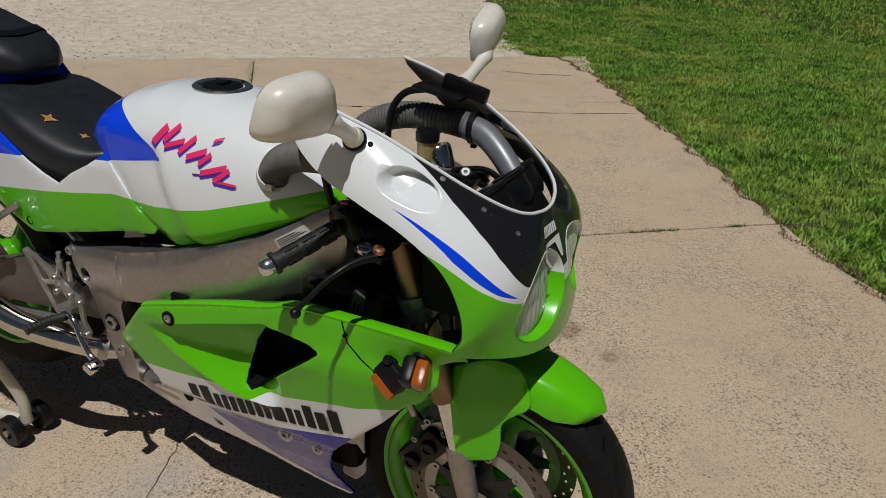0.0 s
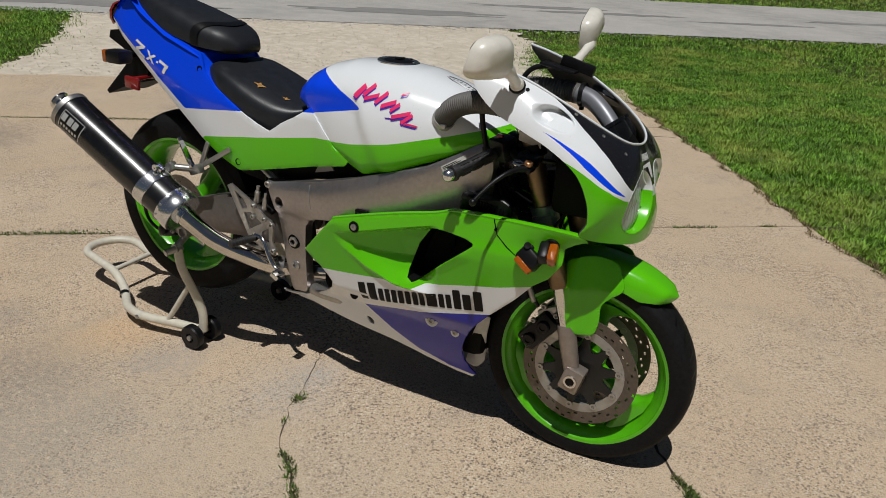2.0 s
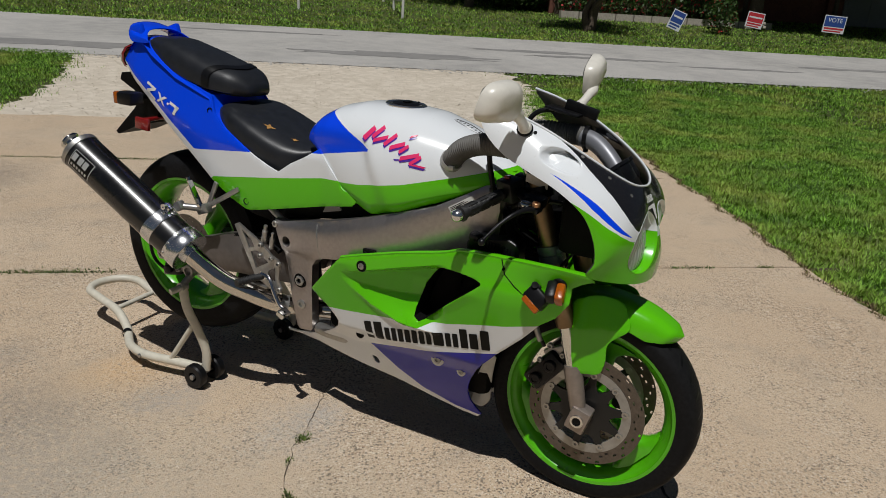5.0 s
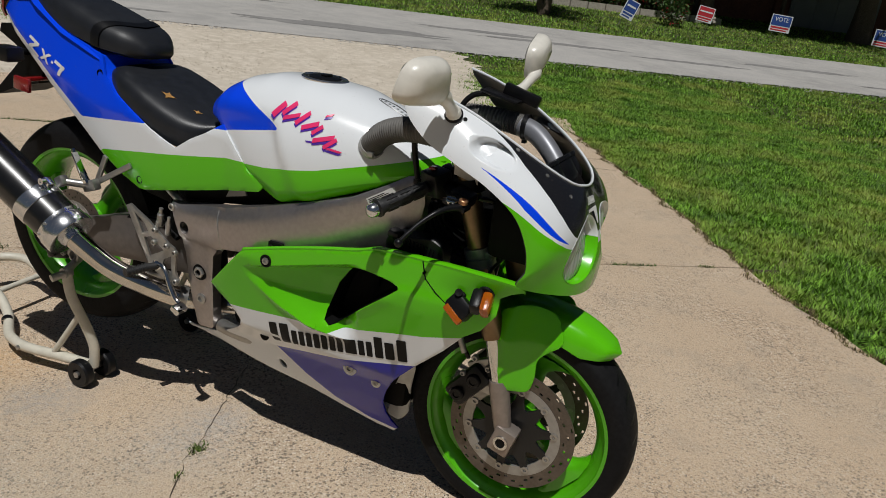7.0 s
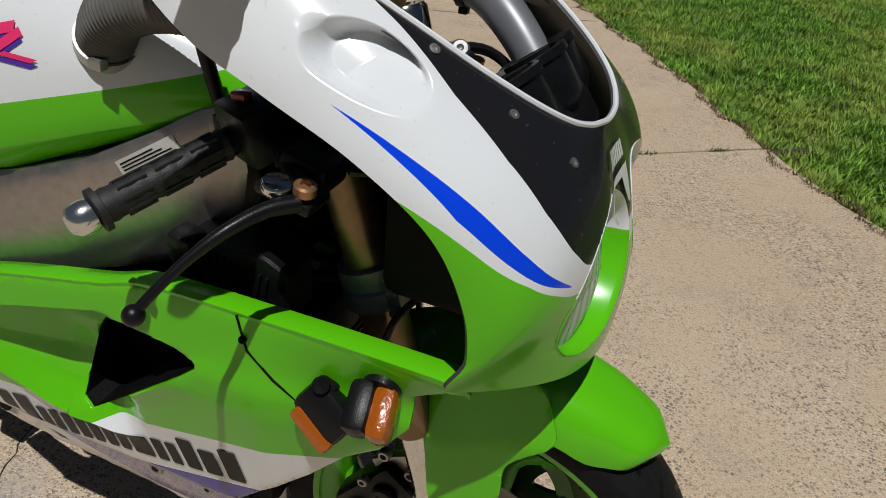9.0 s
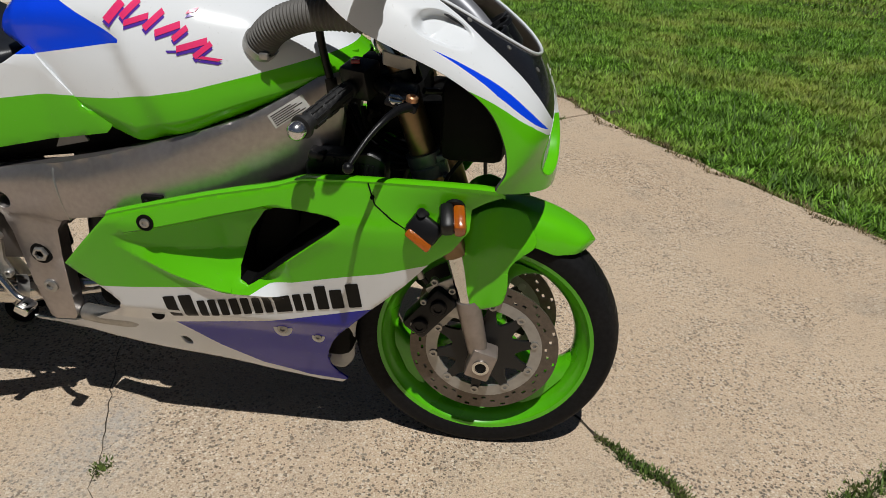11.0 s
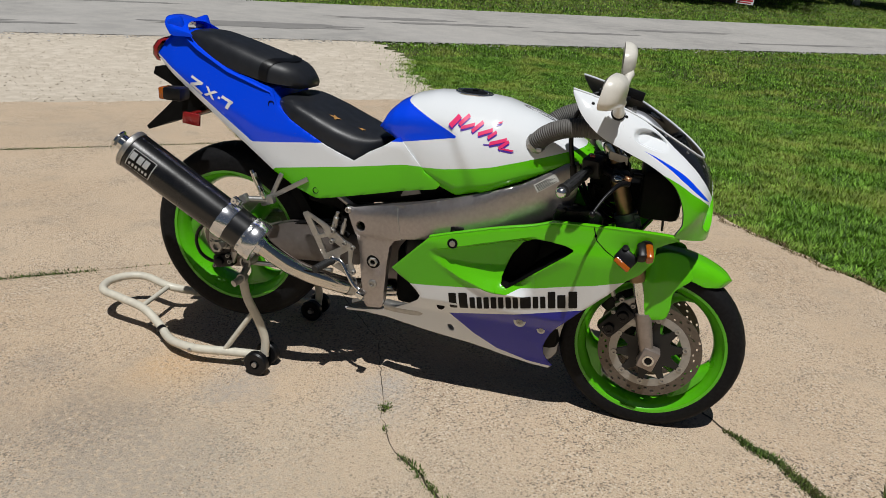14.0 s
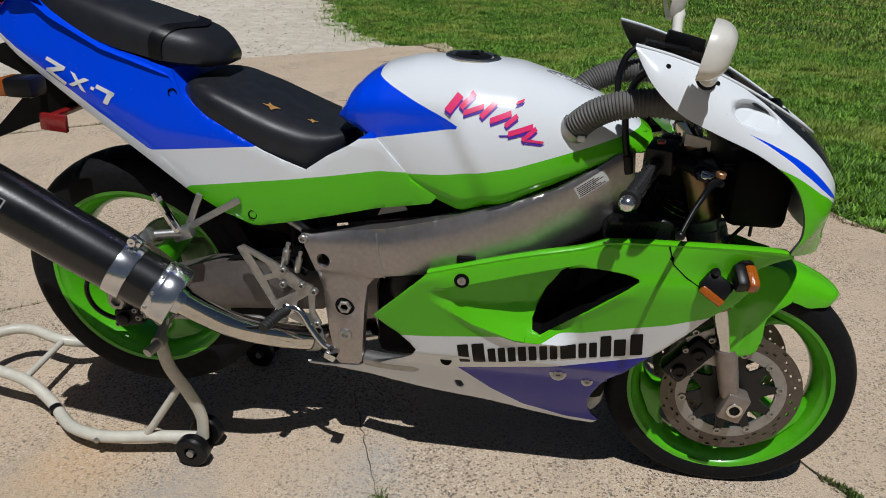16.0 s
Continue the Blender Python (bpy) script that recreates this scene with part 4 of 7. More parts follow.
    add_rows(bm, [[Vector((p.x + (sum(q.x for q in deep) / 72 - p.x) * (1 - r) + .014 * (1 - r * r), cy + (p.y - cy) * r, cz + (p.z - cz) * r)) for p in deep] for r in (1, .95, .85, .7, .5, .25, .02)], True)
    part("headlight_lens", bm, M_LENS, cowl, "clear fluted headlight lens")
    bm = bmesh.new()
    add_rows(bm, [[Vector((p.x + (sum(q.x for q in deep) / 72 - p.x) * (1 - r) - .002 - .06 * (1 - r * r), cy + (p.y - cy) * r, cz + (p.z - cz) * r)) for p in deep] for r in (1, .95, .85, .7, .5, .25, .02)], True)
    part("reflector_bowl", bm, M_SILVER, cowl)
    for u, v in ((3.45, .07), (4.75, .12), (6.3, .16), (2.05, .22), (1.0, .35)):
        p, q = cowl_point(u, v), cowl_point(u, v + .05)
        n_ = (cowl_point(u + .2, v) - cowl_point(u - .2, v)).cross(q - p).normalized()
        if n_.y > 0:
            n_ = -n_
        bm = bmesh.new()
        add_lathe(bm, [(.0048, -.002), (.0048, .0013), (.0028, .0016), (.0024, .0004), (0, .0004)], (p.x, p.y * s, p.z), (n_.x, n_.y * s, n_.z), 12)
        part("cowl_screw", bm, M_STEEL if u > 3 else M_DARK, cowl)

# blank plate shapes on the black nose: a pale bar and an angular hook
nose_cowl = [o for o in bike.children if o.name.startswith("upper_cowl")]


def nose_mark(quad, name):
    bm = bmesh.new()
    rows = []
    for i in range(5):
        row = []
        for k in range(5):
            a, b = i / 4, k / 4
            u = (quad[0][0] * (1 - a) + quad[1][0] * a) * (1 - b) + (quad[3][0] * (1 - a) + quad[2][0] * a) * b
            v = (quad[0][1] * (1 - a) + quad[1][1] * a) * (1 - b) + (quad[3][1] * (1 - a) + quad[2][1] * a) * b
            p = cowl_point(u, v)
            row.append(p + Vector((.0022, -.0006, .0012)))
        rows.append(row)
    add_rows(bm, rows)
    part(name, bm, M_DWHITE, nose_cowl[0])


for k in range(8):
    nose_mark([(8.30 + k * .20, .085), (8.46 + k * .20, .085), (8.46 + k * .20, .150), (8.30 + k * .20, .150)], "lettering_bar")
nose_mark([(8.55, .19), (9.75, .18), (9.75, .215), (8.60, .215)], "number_mark")
nose_mark([(8.55, .19), (8.65, .19), (8.75, .30), (8.60, .30)], "number_mark")
nose_mark([(8.60, .29), (8.75, .28), (9.25, .37), (9.15, .37)], "number_mark")
nose_mark([(9.45, .19), (9.95, .18), (9.90, .34), (9.80, .34)], "number_mark")

# fuel tank
TX = [-.245, -.220, -.188, -.145, -.075, .04, .15, .25, .33, .40, .44]
TZT = [.950, .994, 1.022, 1.044, 1.060, 1.064, 1.053, 1.023, .988, .950, .922]
TZB = [.935, .930, .922, .888, .808, .762, .792, .830, .858, .880, .892]
TW = [.095, .128, .150, .168, .188, .210, .200, .164, .128, .096, .075]


def knee(x, z):
    """How far the tank's side is drawn in for the rider's knee, behind a slanting crease."""
    edge = .034 + (.952 - z) * .50
    t = max(0, min(1, (edge - x) / .034))
    return .015 * t * t * (3 - 2 * t) * max(0, min(1, (x + .24) / .12)) * max(0, min(1, (.985 - z) / .045))


def tuck(x):
    """How far the tank's lower edge is drawn in."""
    return interp(x, [-.15, -.05, .06, .2], [.006, .012, .022, .026])


def tank_half(x, z):
    w, zt, zb = interp(x, TX, TW), interp(x, TX, TZT), interp(x, TX, TZB)
    zm = zb + (zt - zb) * .12
    if z <= zm:
        return w - tuck(x) * ((zm - max(z, zb)) / (zm - zb)) ** 1.4
    t = min(1, (z - zm) / (zt - zm))
    k = 2.5
    return w * (1 - t ** k) ** (1 / k)


bm = bmesh.new()
rows = []
for i in range(120):
    x = TX[0] + (TX[-1] - TX[0]) * (1 - math.cos(math.pi * i / 119)) / 2
    zt, zb, w = interp(x, TX, TZT), interp(x, TX, TZB), interp(x, TX, TW)
    zm = zb + (zt - zb) * .12
    k = 2.5
    u = tuck(x)
    half = [(w - u - .020, zb - .004), (w - u, zb)] + [(w - u * ((zm - z) / (zm - zb)) ** 1.4, z) for z in np.linspace(zb, zm, 12)[1:-1]]
    for j in range(22):
        a = math.pi / 2 * j / 21
        half.append((w * max(0, math.cos(a)) ** (2 / k), zm + (zt - zm) * math.sin(a) ** (2 / k)))
    half = [(y - knee(x, z), z) for y, z in half]
    ring = [Vector((x, -y, z)) for y, z in half] + [Vector((x, y, z)) for y, z in half[-2::-1]]
    rows.append(ring)
# soften the fore-and-aft line
for _ in range(2):
    rows = [rows[0]] + [[(a + b * 2 + c) / 4 for a, b, c in zip(*rows[i - 1:i + 2])] for i in range(1, len(rows) - 1)] + [rows[-1]]
add_rows(bm, rows, True, True)
tank = part("fuel_tank", bm, M_TANK, bike, "white fuel tank with green band and blue corner", 50, panel_uv)
bm = bmesh.new()
cap_at, cap_ax = Vector((.040, 0, 1.0575)), Vector((.06, 0, 1))
add_lathe(bm, [(.062, -.004), (.062, .004), (.058, .007), (.046, .006), (.044, .003)], cap_at, cap_ax, 40)
part("filler_ring", bm, M_ALU, tank, "polished filler ring")
bm = bmesh.new()
add_lathe(bm, [(.042, .0), (.042, .006), (.038, .008), (.012, .010), (0, .010)], cap_at, cap_ax, 40)
add_box(bm, cap_at + Vector((.004, 0, .012)), (.018, .03, .006), None, .002)
for k in range(5):
    a = 2 * math.pi * k / 5
    add_lathe(bm, [(.004, .006), (.004, .009), (0, .009)], cap_at + Vector((.048 * math.cos(a), .048 * math.sin(a), 0)), cap_ax, 8)
part("filler_cap", bm, M_BLACK, tank, "black filler cap with lock")
bm = bmesh.new()
for r0 in (0.0, .006):
    ring = []
    for k in range(28):
        a = 2 * math.pi * k / 28
        x, y = .255 + (.052 - r0) * math.cos(a) ** 1, (.020 - r0 * .6) * math.sin(a)
        ring.append((x, y, interp(x, TX, TZT) + .0004))
    add_tube(bm, ring + ring[:1], .0008, 5)
for k in range(6):
    x = .222 + k * .012
    add_box(bm, (x, 0, interp(x, TX, TZT) + .0006), (.005, .008, .0010), None)
part("tank_emblem", bm, M_CLAMP, tank, "thin outlined emblem")
# brush-stroke bars across the tank side in place of the model's script
for i, (x, z, l, h, a) in enumerate(((.020, .994, .062, .020, 62), (.048, 1.000, .058, .016, 58), (.062, .984, .052, .016, 25), (.092, .985, .060, .015, 55), (.118, .972, .055, .018, 28), (.140, .966, .045, .014, 50), (.160, .948, .060, .018, 22), (.178, .940, .050, .014, 50), (.155, 1.000, .022, .010, 15), (.190, .926, .040, .010, -18))):
    ca, sa = math.cos(radians(a)), math.sin(radians(a))
    def quad(q, hh, ll, off):
        pts = [(-ll / 2, -hh / 2), (ll / 2 - .006, -hh / 2 + .002), (ll / 2, hh / 2), (-ll / 2 + .006, hh / 2 - .002)]
        return [(x + px * ca - pz * sa + off * .002, z + px * sa * .62 + pz * ca * .62 + off) for px, pz in pts]
    flat_mark(quad(0, h, l, -.006), tank_half, .0012, M_PURPLE, tank, "script_shadow", cell=.012)
    flat_mark(quad(0, h, l, 0), tank_half, .0022, M_PINK, tank, "script_bar", cell=.012)
for x in (.120, .135):
    flat_mark([(x, .934), (x + .05, .938), (x + .05, .941), (x - .004, .938)], tank_half, .0014, M_PURPLE, tank, "script_line")

# main beam of the chassis
def beam_w(x, z):
    c = interp(x, [-.3, -.1, .1, .3, .42], [.625, .640, .690, .780, .830])
    h = interp(x, [-.3, .0, .2, .42], [.05, .065, .085, .09])
    bulge = max(0, 1 - ((z - c) / h) ** 2)
    wide = interp(x, [-.33, -.22, -.12, .05, .2, .33, .42], [.166, .176, .198, .206, .188, .142, .100]) - .10 * max(0, .56 - z)
    lower = .0 if z > .55 else min(.012, (.55 - z) * .05)
    return wide - .014 + .014 * bulge ** .5 - lower


BEAM = [(-0.334, 0.675), (-0.306, 0.671), (-0.136, 0.707), (-0.012, 0.740), (0.103, 0.777), (0.242, 0.821), (0.314, 0.859), (0.363, 0.889), (0.402, 0.898), (0.409, 0.823), (0.393, 0.719), (0.328, 0.700), (0.212, 0.671), (0.079, 0.632), (-0.042, 0.609), (-0.114, 0.598), (-0.153, 0.583), (-0.174, 0.556), (-0.187, 0.485), (-0.207, 0.315), (-0.216, 0.304), (-0.266, 0.297), (-0.276, 0.307), (-0.286, 0.399), (-0.288, 0.533), (-0.306, 0.603)]
for s in (1, -1):
    bm = shell(BEAM, beam_w, .035, .014 if s > 0 else .04, [[(-.278 + .0165 * math.cos(math.pi * k / 7), .612 + .0175 * math.sin(math.pi * k / 7)) for k in range(14)]] if s > 0 else [], s)
    chassis = part("chassis_beam", bm, M_FRAME, bike, "wide dull-silver aluminium chassis beam", 40)
    if s > 0:
        for (x, z), r in (((-.325, .661), .011), ((-.236, .486), .024), ((-.243, .397), .016)):
            bm = bmesh.new()
            w_ = beam_w(x, z)
            if r > .02:
                add_lathe(bm, [(r, -.003), (r, .003), (r * .86, .004)], (x, -w_, z), (0, -1, 0), 24)
                part("pivot_cup", bm, M_DARK, chassis)
                bm = bmesh.new()
                add_lathe(bm, [(r * .72, 0), (r * .72, .009), (r * .62, .011), (r * .42, .011), (r * .40, .004), (0, .004)], (x, -w_, z), (0, -1, 0), 6)
            else:
                add_bolt(bm, (x, -w_, z), r, 1, .007)
            part("pivot_nut", bm, M_STEEL, chassis)
        # weld bead
        bm = bmesh.new()
        add_tube(bm, [(-.148 + .004 * k, -beam_w(-.148, .695 - .020 * k) - .0012, .696 - .021 * k) for k in range(6)], .0028, 6)
        part("weld_bead", bm, M_STEEL, chassis)
        bm = bmesh.new()
        add_box(bm, (.060, -.208, .654), (.042, .012, .030), None, .003)
        for dx in (-.010, .010):
            add_bolt(bm, (.060 + dx, -.214, .656), .0065, 1, .005)
        part("fairing_tab", bm, M_DARK, chassis)
        # printed label of unreadable lines
        lab = [(.292, .800), (.352, .838), (.338, .862), (.278, .824)]
        flat_mark(lab, beam_w, .0012, M_LABEL, chassis, "paper_label")
        for k in range(6):
            t0, t1 = .10 + k * .14, .16 + k * .14
            a, b, c, d = (Vector(p) for p in lab)
            lo0, lo1 = a.lerp(d, t0), b.lerp(c, t0)
            hi0, hi1 = a.lerp(d, t1), b.lerp(c, t1)
            e = (.06, .90 - .13 * (k % 3))
            flat_mark([tuple(lo0.lerp(lo1, e[0])), tuple(lo0.lerp(lo1, e[1])), tuple(hi0.lerp(hi1, e[1])), tuple(hi0.lerp(hi1, e[0]))], beam_w, .0018, M_INK, chassis, "print_line")

# engine block and dark inner parts behind the panels
bm = bmesh.new()
add_box(bm, (.11, 0, .50), (.42, .24, .30), None, .03)
add_box(bm, (.20, 0, .66), (.36, .22, .16), Matrix.Rotation(radians(-14), 3, 'Y'), .02)
add_box(bm, (.30, 0, .34), (.22, .17, .22), None, .03)
add_box(bm, (-.10, 0, .42), (.16, .17, .22), None, .03)
engine = part("engine", bm, M_DARK, bike, "black engine block deep in shade")
bm = bmesh.new()
add_lathe(bm, [(0, .018), (.05, .016), (.062, .006), (.066, -.02)], (-.07, -.125, .545), (0, -1, 0), 28)
part("engine_cover", bm, M_BLACK, engine)
bm = bmesh.new()
add_tube(bm, spline([(.0, -.11, .36), (-.06, -.125, .325), (-.14, -.115, .315), (-.20, -.10, .31)]), .02, 12)
part("lower_pipe", bm, M_STEEL, engine)
bm = bmesh.new()
add_box(bm, (.46, 0, .56), (.05, .34, .26), Matrix.Rotation(radians(14), 3, 'Y'), .006)
radiator = part("radiator", bm, M_DARK, bike)
for k in range(16):
    bm = bmesh.new()
    add_box(bm, (.487, 0, .455 + k * .013), (.004, .32, .003), None)
    part("fin", bm, M_DARK, radiator)
bm = bmesh.new()
for k in range(5):
    bm = bmesh.new()
    add_tube(bm, spline([(.40 + .02 * k, -.06 - .01 * k, .83), (.46, -.13 + .015 * k, .76 + .01 * k), (.52 + .01 * k, -.10 + .03 * k, .72), (.58, .0, .74)]), .006, 7)
    part("wire", bm, M_DARK, bike)
for at, size in (((.50, 0, .83), (.12, .13, .12)), ((.655, .0, .835), (.12, .33, .15)), ((.585, .02, .80), (.10, .20, .10))):
    bm = bmesh.new()
    add_box(bm, at, size, None, .02)
    part("inner_box", bm, M_DARK, bike)
bm = bmesh.new()
add_tube(bm, spline([(.60, -.14, .69), (.615, -.145, .73), (.65, -.14, .775), (.70, -.10, .80)]), .004, 7)
add_tube(bm, spline([(.68, -.05, .70), (.675, -.06, .76), (.66, -.05, .83)]), .004, 7)
part("loose_wire", bm, M_BLACK, bike)

# tail cowl
def tail_w(x, z):
    w = interp(x, [-1.08, -1.0, -.8, -.6, -.35, 0.0], [.070, .098, .132, .156, .176, .186]) if x < -.35 else interp(x, [-.35, -.25, -.15, -.075, 0], [.176, .173, .163, .175, .181])
    line = interp(x, [-1.08, -.65, -.4, 0], [1.10, .90, .88, .90])
    w -= max(0, z - line) * .24
    low = interp(x, [-1.08, -.594, -.43, 0.], [1.07, .76, .69, .78])
    w -= .003 * max(0, 1 - (z - low) / .05)
    return w


TAIL = [(-1.074, 1.097), (-1.040, 1.140), (-1.000, 1.182), (-.955, 1.180), (-.925, 1.158), (-.850, 1.104), (-.730, 1.062), (-.615, 1.026), (-.592, .975), (-.545, .940), (-.490, .912), (-.400, .868), (-.305, .832), (-.255, .866), (-.205, .892), (-.160, .922), (-.106, .866), (-.062, .822), (-.010, .792), (-.026, .774), (-.094, .760), (-.285, .719), (-.425, .688), (-.445, .688), (-.513, .712), (-.594, .756), (-.668, .808), (-.860, .940), (-1.020, 1.050)]
for s in (1, -1):
    bm = shell(TAIL, tail_w, .006, .014 if s > 0 else .03, (), s)
    tail = part("tail_panel", bm, M_TAIL, bike, "blue, white and green tail panel", 45, panel_uv)
    for (x, z), r in (((-.612, .978), .011), ((-.440, .714), .011)):
        bm = bmesh.new()
        add_lathe(bm, [(r, -.003), (r, .001), (r * .8, .001), (r * .7, -.003), (r * .3, -.003), (0, -.001)], (x, -tail_w(x, z) * s, z), (0, -s, 0), 16)
        part("panel_screw", bm, M_DARK, tail)
    if s > 0:
        for quad_ in ([(-.925, 1.030), (-.860, 1.000), (-.868, .990), (-.933, 1.020)], [(-.888, 1.001), (-.864, .991), (-.910, .983), (-.934, .994)], [(-.930, .995), (-.862, .952), (-.872, .944), (-.938, .986)],
                      [(-.845, .990), (-.828, .983), (-.795, .925), (-.812, .932)], [(-.795, .972), (-.778, .965), (-.842, .942), (-.858, .948)], [(-.772, .948), (-.760, .943), (-.765, .934), (-.777, .939)], [(-.752, .955), (-.692, .930), (-.698, .918), (-.758, .943)], [(-.712, .936), (-.694, .930), (-.720, .892), (-.738, .898)]):
            quad_ = [(-0.837 + (px + .812) * 0.71, 0.992 + (pz - .960) * 0.71) for px, pz in quad_]
            flat_mark(quad_, tail_w, .0014, M_DWHITE, tail, "lettering_bar")
# deck between the panels and the raised tail
bm = bmesh.new()
rows = []
for x, z, w in ((-1.06, 1.115, .055), (-1.03, 1.150, .078), (-.995, 1.183, .082), (-.955, 1.180, .088), (-.90, 1.140, .10), (-.78, 1.078, .115), (-.62, 1.026, .125), (-.595, .980, .13), (-.50, .925, .15), (-.40, .878, .140), (-.30, .845, .110), (-.20, .86, .10)):
    rows.append([Vector((x, -w - .004, z - .012)), Vector((x, -w * .9, z - .002)), Vector((x, 0, z + .004)), Vector((x, w * .9, z - .002)), Vector((x, w + .004, z - .012))])
add_rows(bm, rows)
part("tail_deck", bm, M_BLUE, bike, "blue deck under the seats")
bm = bmesh.new()
rows = []
for k in range(17):
    a = math.pi * (k / 16 - .5)
    y, x = -.080 * math.sin(a), -1.062 - .050 * math.cos(a)
    rows.append([Vector((x + .02 * d, y, 1.105 + h)) for d, h in ((.4, -.030), (-.25, -.012), (-.1, .014), (.9, .036), (2.2, .046))])
add_rows(bm, rows)
part("tail_light", bm, M_RED, bike, "dark red tail light")
# raised spoiler bridge
bm = bmesh.new()
rows = []
for k in range(25):
    t = -1 + 2 * k / 24
    y = .098 * t
    lift = 1.214 - .026 * abs(t) ** 4 - .010 * t * t
    xc = -1.005 + .016 * t * t + .03 * abs(t) ** 5
    dep = .042 + .004 * abs(t)
    rows.append([Vector((xc + dep * math.cos(a), y, lift + (.008 + .012 * max(0, -math.cos(a))) * math.sin(a) - .10 * (xc + dep * math.cos(a) + 1.005))) for a in (2 * math.pi * j / 14 for j in range(14))])
add_rows(bm, rows, True, True)
for s in (1, -1):
    add_box(bm, (-.985, -.078 * s, 1.196), (.055, .020, .050), Matrix.Rotation(radians(-18), 3, 'Y'), .006)
part("tail_spoiler", bm, M_BLUE, bike, "blue tail spoiler bridge")


def cushion(name, xs, ws, zt, zb, label, ey=.55, ez=.75, steps=48, material=M_VINYL):
    bm = bmesh.new()
    rows = []
    for i in range(steps + 1):
        x = xs[0] + (xs[-1] - xs[0]) * i / steps
        w, t, b = interp(x, xs, ws), interp(x, xs, zt), interp(x, xs, zb)
        ring = []
        for k in range(25):
            a = math.pi * k / 24
            c, sn = math.cos(a), math.sin(a)
            y = -w * math.copysign(abs(c) ** ey, c)
            ring.append(Vector((x, y, b + (t - b) * sn ** ez)))
        ring += [Vector((x, w * .8, b - .01)), Vector((x, -w * .8, b - .01))]
        rows.append(ring)
    for _ in range(4):
        rows = [rows[0]] + [[(p + q * 2 + r) / 4 for p, q, r in zip(*rows[i - 1:i + 2])] for i in range(1, len(rows) - 1)] + [rows[-1]]
    add_rows(bm, rows, True, True)
    return part(name, bm, material, bike, label, 55)


SEAT_X, SEAT_W, SEAT_T, SEAT_B = [-.612, -.585, -.53, -.45, -.38, -.315, -.27, -.235, -.215], [.085, .125, .148, .160, .160, .150, .128, .100, .070], [.985, 1.006, 1.000, .970, .940, .916, .904, .903, .902], [.972, .955, .915, .876, .850, .826, .838, .866, .884]
seat = cushion("rider_seat", SEAT_X, SEAT_W, SEAT_T, SEAT_B, "dark vinyl rider seat with two small tears", .42, .42)


def seat_z(x, y):
    c = min(1, (abs(y) / interp(x, SEAT_X, SEAT_W)) ** (1 / .42))
    b = interp(x, SEAT_X, SEAT_B)
    return b + (interp(x, SEAT_X, SEAT_T) - b) * (1 - c * c) ** .21


for (x, y), n_ in (((-.400, -.095), 0), ((-.312, -.078), 1)):
    bm = bmesh.new()
    ring = []
    for k in range(9):
        a = 2 * math.pi * k / 9
        r = (.014 if k % 2 else .006) * (1.2 if n_ == 0 else .8)
        px, py = x + r * 1.3 * math.cos(a), y + r * math.sin(a)
        ring.append(bm.verts.new((px, py, seat_z(px, py) + .0025)))
    bm.faces.new(ring)
    part("seat_tear", bm, M_FOAM, seat, "torn vinyl showing tan foam")
pill = cushion("passenger_seat", [-.965, -.94, -.86, -.74, -.64, -.575, -.545, -.520], [.060, .078, .098, .112, .116, .100, .078, .045], [1.168, 1.188, 1.184, 1.152, 1.122, 1.103, 1.085, 1.055], [1.150, 1.140, 1.102, 1.066, 1.044, 1.036, 1.034, 1.036], "black vinyl passenger seat with a strap across its front", .48, .62)
bm = bmesh.new()
rows = []
for k in range(25):
    a = math.pi * k / 24
    c, sn = math.cos(a), math.sin(a)
    fr = abs(c) ** .48
    row = []
    for dx in (-.015, .0, .015):
        x = -.590 - .060 * fr * fr + dx
        w, t, b = interp(x, [-.74, -.64, -.575, -.545], [.112, .116, .100, .078]), interp(x, [-.74, -.64, -.575, -.545], [1.152, 1.122, 1.103, 1.085]), interp(x, [-.74, -.64, -.575], [1.066, 1.044, 1.036])
        row.append(Vector((x, -(w + .003) * math.copysign(fr, c), b + (t - b + .003) * sn ** .62)))
    rows.append(row)
add_rows(bm, rows)
part("seat_strap", bm, M_BLACK, pill)


